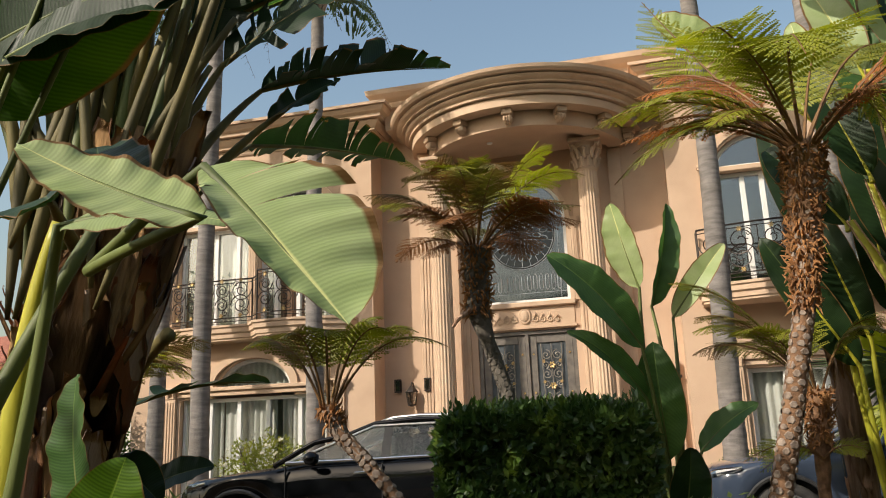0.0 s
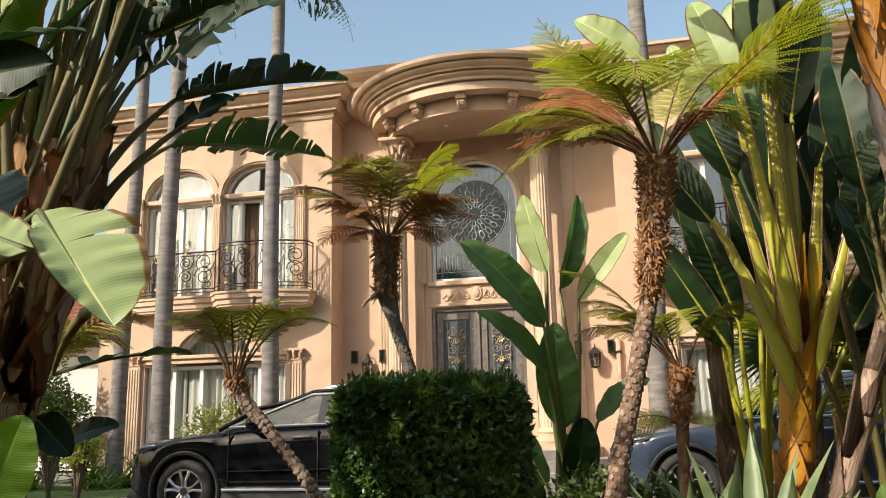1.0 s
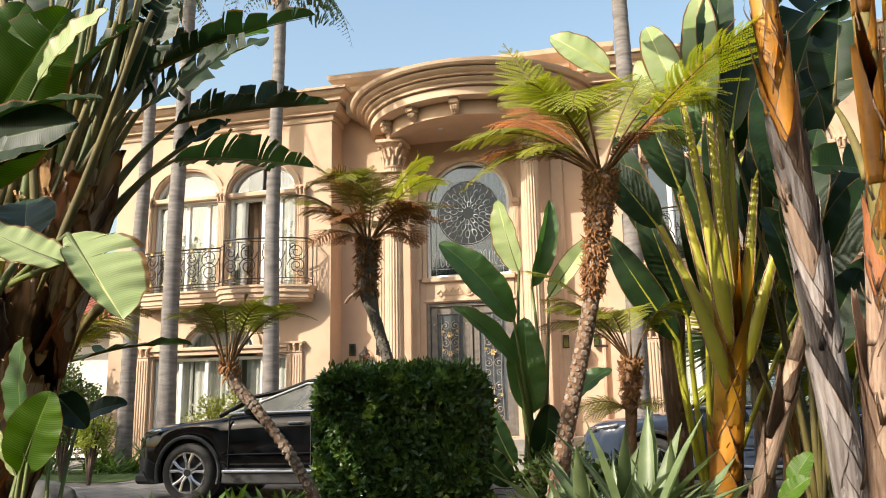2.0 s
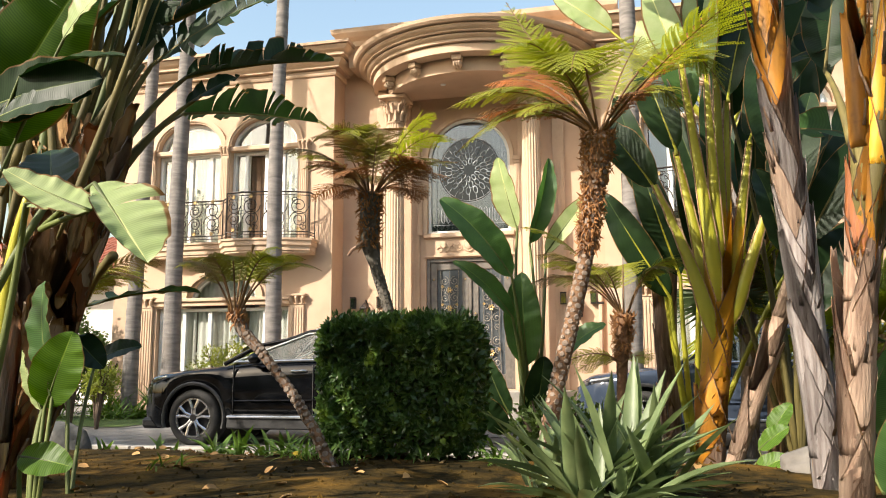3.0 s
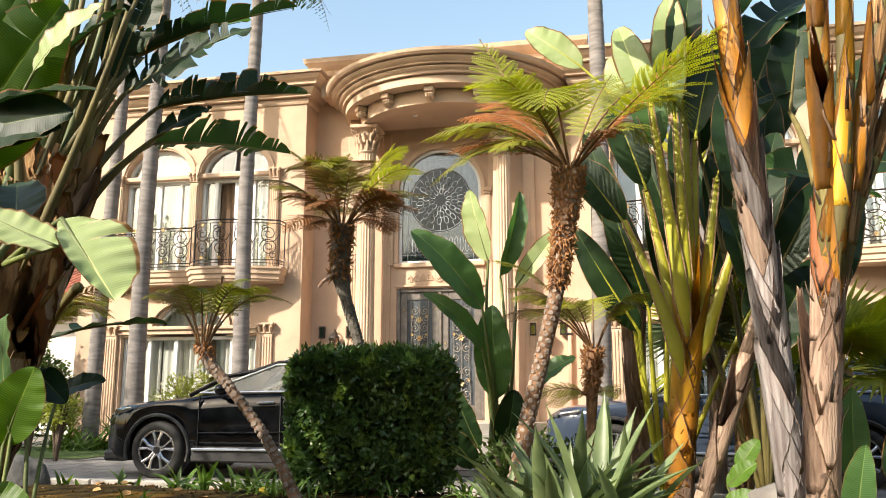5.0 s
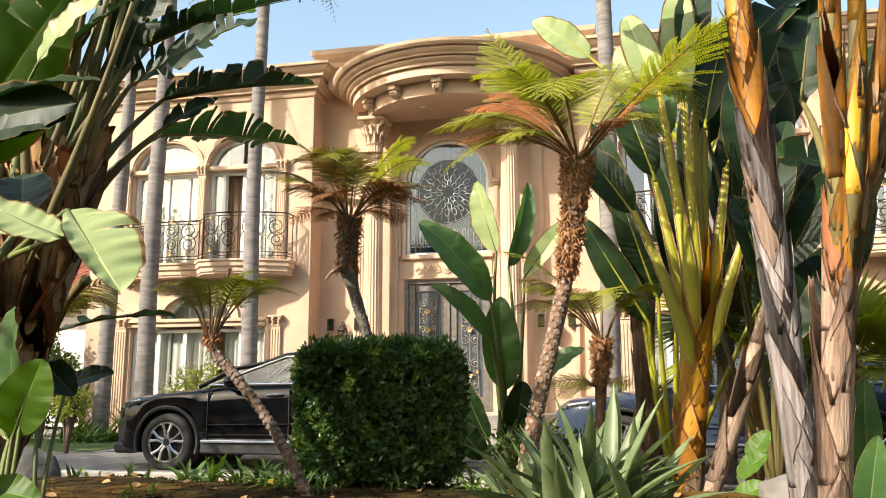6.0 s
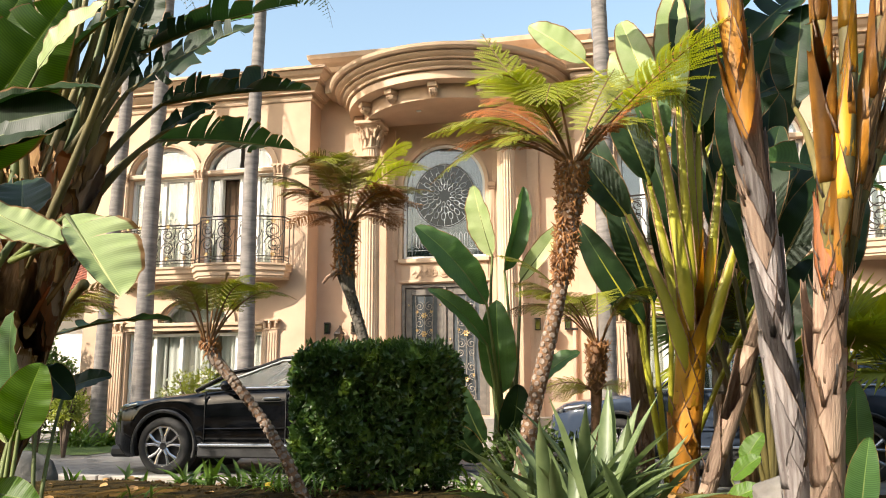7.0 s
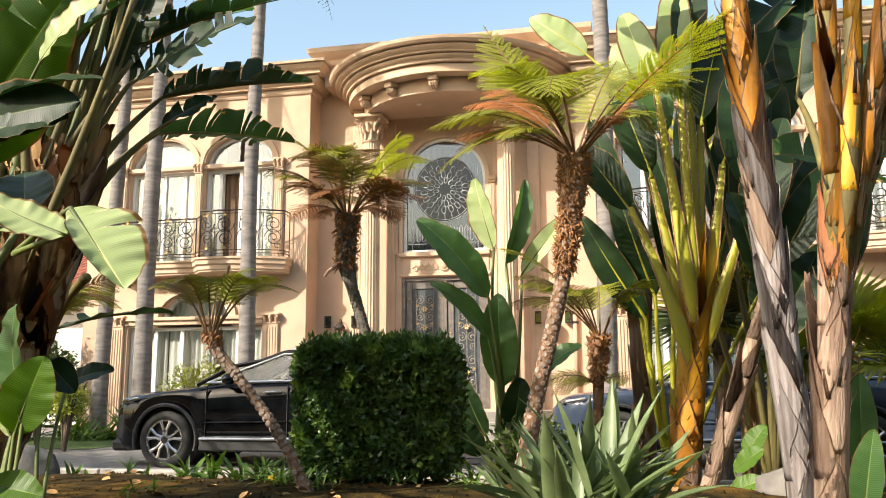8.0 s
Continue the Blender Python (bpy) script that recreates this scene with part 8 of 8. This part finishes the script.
def lantern(x, z, y=0.0):
    s = thing("wall_lantern", "black iron carriage lantern on a scrolled wall arm", "wall lamp", "wall lanterns")
    bm = bmesh.new()
    tube(bm, [(x, y - 0.005, z + 0.16), (x, y - 0.06, z + 0.24), (x, y - 0.13, z + 0.25), (x, y - 0.16, z + 0.19)], 0.012, 6)
    tube(bm, [(x, y - 0.012, z + 0.02), (x, y - 0.012, z + 0.2)], 0.02, 6)
    part("arm", bm, M_IRON, s)
    bm = bmesh.new()
    lathe(bm, [(0.02, z + 0.19), (0.05, z + 0.16), (0.11, z + 0.10), (0.135, z + 0.065), (0.12, z + 0.06)], 6, x, y - 0.16)
    lathe(bm, [(0.085, z - 0.20), (0.09, z - 0.18), (0.03, z - 0.22)][::-1], 6, x, y - 0.16)
    for k in range(6):
        a = k * math.pi / 3
        tube(bm, [(x + 0.115 * math.cos(a), y - 0.16 + 0.115 * math.sin(a), z + 0.06), (x + 0.08 * math.cos(a), y - 0.16 + 0.08 * math.sin(a), z - 0.19)], 0.008, 5)
    part("cage", bm, M_IRON, s)
    bm = bmesh.new()
    lathe(bm, [(0.07, z - 0.18), (0.105, z + 0.06)], 6, x, y - 0.16)
    part("glass", bm, M_LANTERN_GLASS, s)


for sx in (-1, 1):
    sconce(sx * 2.64, 2.44)
    sconce(sx * 2.02, 2.44)
    lantern(sx * 2.33, 2.24)
# rain pipe
pipe = thing("downpipe", "brown rain pipe down the wall beside the entrance", "pipe")
bm = bmesh.new()
tube(bm, [(2.78, -0.07, 0.1), (2.78, -0.07, 2.6)], 0.045, 10)
part("pipe", bm, M_DRY, pipe, smooth=True)
for z in (0.6, 2.3):
    bm = bmesh.new()
    box(bm, 2.71, 2.85, -0.12, -0.002, z, z + 0.05, 0.006)
    part("bracket", bm, M_IRON, pipe)
for x in (0.2, 0.62):
    p = thing("path_light", "low black path light at the foot of the steps", "lamp", "path lights", at=Matrix.Translation((x, -2.75, 0)))
    bm = bmesh.new()
    tube(bm, [(0, 0, 0), (0, 0, 0.3)], 0.03, 8)
    part("post", bm, M_IRON, p)
    bm = bmesh.new()
    lathe(bm, [(0.07, 0.30), (0.08, 0.33), (0.02, 0.42)], 10)
    part("cap", bm, M_IRON, p)

# neighbour's house far left
M_TILE = mat("red_roof_tile", (0.36, 0.13, 0.075), (0.24, 0.08, 0.045), 6, 0.8, bump=0.5, per_object=0.2)
M_WHITEWALL = mat("white_stucco", (0.60, 0.57, 0.53), (0.50, 0.48, 0.44), 2, 0.85, bump=0.2)
nb = thing("neighbour_house", "low white house with a red tiled roof", "house")
bm = bmesh.new()
box(bm, -26, -9.6, 3.0, 11.0, 0, 3.5)
part("wall", bm, M_WHITEWALL, nb)
bm = bmesh.new()
vs = [bm.verts.new(p) for p in ((-26.5, 2.2, 3.45), (-9.3, 2.2, 3.45), (-9.3, 11.5, 3.45), (-26.5, 11.5, 3.45), (-23, 6.8, 5.4), (-12.5, 6.8, 5.4))]
for f in ((0, 1, 5, 4), (1, 2, 5), (2, 3, 4, 5), (3, 0, 4), (3, 2, 1, 0)):
    bm.faces.new([vs[i] for i in f])
part("roof", bm, M_TILE, nb)
tile_bm = bmesh.new()
tube(tile_bm, [(0, 0, 0), (0, 0.42, 0.175)], [0.10, 0.085], 8)
tile_me = mesh_of(tile_bm, "roof_tile", M_TILE)
for i in range(11):
    for k in range(26):
        x = -15.5 + 0.235 * k
        if x > -9.4 - 0.29 * i:
            continue
        inst("roof_tile", tile_me, nb, Matrix.Translation((x, 2.2 + 0.40 * i, 3.5 + 0.169 * i)))

# stones, dead leaves and twigs on the soil
M_ROCK = mat("pale_boulder", (0.24, 0.22, 0.19), (0.14, 0.125, 0.11), 4, 0.9, bump=0.7, bump_scale=12)
M_DEADLEAF = mat("dead_leaf", (0.42, 0.25, 0.09), (0.30, 0.17, 0.06), 8, 0.8, per_object=0.3)


M_ROCK_DARK = mat("dark_boulder", (0.12, 0.118, 0.11), (0.06, 0.06, 0.056), 4, 0.9, bump=0.7, bump_scale=12)


def boulder(x, y, sx, sy, sz, seed, label, stone=None):
    bm = bmesh.new()
    bmesh.ops.create_icosphere(bm, subdivisions=4, radius=1)
    for v in bm.verts:
        v.co *= 1 + 0.22 * noise.noise(v.co * 1.3 + Vector((seed, 0, 0))) + 0.06 * noise.noise(v.co * 4 + Vector((seed, 3, 0)))
        v.co = Vector((v.co.x * sx, v.co.y * sy, v.co.z * sz))
    ob = part("boulder", bm, stone or M_ROCK, smooth=True)
    ob.matrix_basis = Matrix.Translation((x, y, mound(x, y) + sz * 0.35))
    tagged(ob, label, "rock", "boulders")


boulder(4.76, -10.9, 0.26, 0.2, 0.12, 1, "pale sandstone boulder among the stems")
boulder(-2.35, -9.6, 0.38, 0.30, 0.36, 2, "grey boulder at the edge of the bed", M_ROCK_DARK)
boulder(-3.0, -9.2, 0.34, 0.28, 0.3, 5, "grey boulder at the edge of the bed", M_ROCK_DARK)
rng = random.Random(77)
dl = [strap_mesh("dead_leaf", M_DEADLEAF, 0.10, 0.05, 0.3), strap_mesh("dead_leaf", M_DEADLEAF, 0.07, 0.045, -0.2)]
M_YLEAF = mat("yellow_fallen_leaf", (0.72, 0.52, 0.06), (0.6, 0.42, 0.05), 8, 0.6)
for k in range(90):
    x, y = rng.uniform(-1.0, 4.2), rng.uniform(-13.2, -10.2)
    ob = new("fallen_leaf", dl[k % 2])
    ob.matrix_basis = Matrix.Translation((x, y, mound(x, y) + 0.025)) @ Euler((rng.uniform(-0.5, 0.5), rng.uniform(-0.4, 0.4), rng.uniform(0, 6.3))).to_matrix().to_4x4()
    tagged(ob, "dry brown fallen leaf on the soil", "leaf", "fallen leaves")
ob = new("fallen_leaf", strap_mesh("fallen_leaf", M_YLEAF, 0.09, 0.075, 0.3))
ob.matrix_basis = Matrix.Translation((1.06, -11.25, mound(1.06, -11.25) + 0.05)) @ Euler((0.4, 0.2, 0.5)).to_matrix().to_4x4()
tagged(ob, "yellow fallen leaf on the soil", "leaf", "fallen leaves")
# grass tufts that fringe the bed's edge and clods of soil
bm = bmesh.new()
for k in range(1500):
    x, y = rng.uniform(-2, 4.6), rng.uniform(-14.0, -9.2)
    r = rng.uniform(0.006, 0.022)
    z = mound(x, y) + 0.012
    bmv = [bm.verts.new((x + r * rng.uniform(0.6, 1.3) * c, y + r * rng.uniform(0.6, 1.3) * s, z + h * r)) for c, s, h in ((1, 0, -0.2), (0, 1, -0.2), (-1, 0, -0.2), (0, -1, -0.2), (0.1, 0.1, 0.9))]
    for a in range(4):
        bm.faces.new((bmv[a], bmv[(a + 1) % 4], bmv[4]))
tagged(part("soil_clod", bm, M_SOIL), "loose clods and chips on the soil", "soil", kind="stuff")
# kerb of the drive
for k in range(26):
    bm = bmesh.new()
    x = -10 + 0.62 * k
    box(bm, x, x + 0.6, -8.05, -7.9, -0.02, 0.09, 0.012)
    tagged(part("kerb_stone", bm, M_STEP), "grey kerb stone between drive and bed", "kerb", "kerb stones")
# paving joints: slabs of the drive, nearest part
bm = bmesh.new()
box(bm, 0.004, 0.592, 0.004, 0.392, 0.0, 0.016, 0.004)
slab_me = mesh_of(bm, "paving_slab", M_PAVE)
for i in range(15):
    for k in range(18):
        inst("paving_slab", slab_me, drive, Matrix.Translation((-7.6 + 0.6 * i + (0.3 if k % 2 else 0), -7.88 + 0.4 * k, 0.0)))


# ---- out of view, added to shape light: a tall clipped screen behind, shade trees ----
M_SCREEN = mat("screen_foliage", (0.045, 0.07, 0.022), (0.02, 0.035, 0.012), 0.8, 0.7, bump=1.0, bump_scale=5)


def screen(x0, x1, y0, y1, h, name, label, seed):
    """A tall hedge with a lumpy outline, from plan point to plan point."""
    rng = random.Random(seed)
    s = thing(name, label, "hedge", "tall screens")
    bm = bmesh.new()
    n, m = 60, 14
    d = Vector((x1 - x0, y1 - y0, 0))
    out = Vector((-d.y, d.x, 0)).normalized()
    rows = []
    for i in range(n + 1):
        p = Vector((x0, y0, 0)) + d * i / n
        hh = h * (1 + 0.35 * noise.noise(Vector((i * 0.35, seed, 0))))
        row = []
        for j in range(m + 1):
            a = j / m
            q = p + Vector((0, 0, hh * math.sin(math.pi * min(1, a * 1.0)) ** 0.55)) + out * 1.6 * (a - 0.5) * 2
            q += out * 0.4 * noise.noise(q * 0.8)
            row.append(bm.verts.new(q))
        rows.append(row)
    for a, b in zip(rows, rows[1:]):
        for j in range(m):
            bm.faces.new((a[j], a[j + 1], b[j + 1], b[j]))
    part("growth", bm, M_SCREEN, s, smooth=True)
    bm = bmesh.new()
    for k in range(5000):
        i = rng.randrange(n)
        f = rng.random()
        p = Vector((x0, y0, 0)) + d * (i + f) / n
        z = h * rng.uniform(0.05, 1.12)
        sd = rng.choice((-1, 1))
        q = p + Vector((0, 0, z)) + out * sd * 1.55 * (1 - (z / h / 1.15) ** 3)
        leaf_card(bm, q, rand_dir(rng), rand_dir(rng), rng.uniform(0.15, 0.3), 0.12)
    ob = part("foliage", bm, M_BUSH, s)
    ob["kind"] = "stuff"


# hedges added out of view to cut low sky light and darken reflections
screen(-26, 34, -27, -28, 9.0, "unseen_hedge", "unseen tall dark hedge added behind to block sky light", 1)
screen(22, 20, -28, 6, 11.0, "unseen_hedge", "unseen tall dark hedge added at the side to block sky light", 2)


def added_shade_tree(x, y, h, r, seed, count=2600):
    rng = random.Random(seed)
    t = thing("added_shade_tree", "unseen leafy tree added to throw dappled shade", "tree", "shade trees")
    bm = bmesh.new()
    tube(bm, [(x, y, 0), (x + 0.1, y, h * 0.4), (x, y + 0.1, h * 0.75)], [0.16, 0.12, 0.07], 9)
    for k in range(9):
        d = rand_dir(rng, 0.0)
        tube(bm, [(x, y, h * (0.55 + 0.03 * k)), (x + d.x * r * 0.5, y + d.y * r * 0.5, h * 0.8 + d.z * r * 0.3), (x + d.x * r * 0.9, y + d.y * r * 0.9, h + d.z * r * 0.6)], [0.05, 0.03, 0.01], 6)
    part("trunk", bm, M_TWIG, t)
    bm = bmesh.new()
    heads = [Vector((x, y, h)) + rand_dir(rng) * r * rng.uniform(0.3, 0.95) for _ in range(26)]
    for k in range(count):
        c = rng.choice(heads)
        p = c + rand_dir(rng) * rng.random() ** 0.5 * r * 0.34
        leaf_card(bm, p, rand_dir(rng), rand_dir(rng), rng.uniform(0.14, 0.24), 0.11)
    ob = part("crown", bm, M_BUSH, t)
    ob["kind"] = "stuff"


# unseen trees, added so that dappled shade falls on bed and car
added_shade_tree(-4.6, -15.7, 4.9, 2.2, 5, 800)
added_shade_tree(-8.4, -11.6, 5.4, 2.4, 6, 2600)
added_shade_tree(-11.5, -8.5, 5.0, 2.2, 7, 3000)
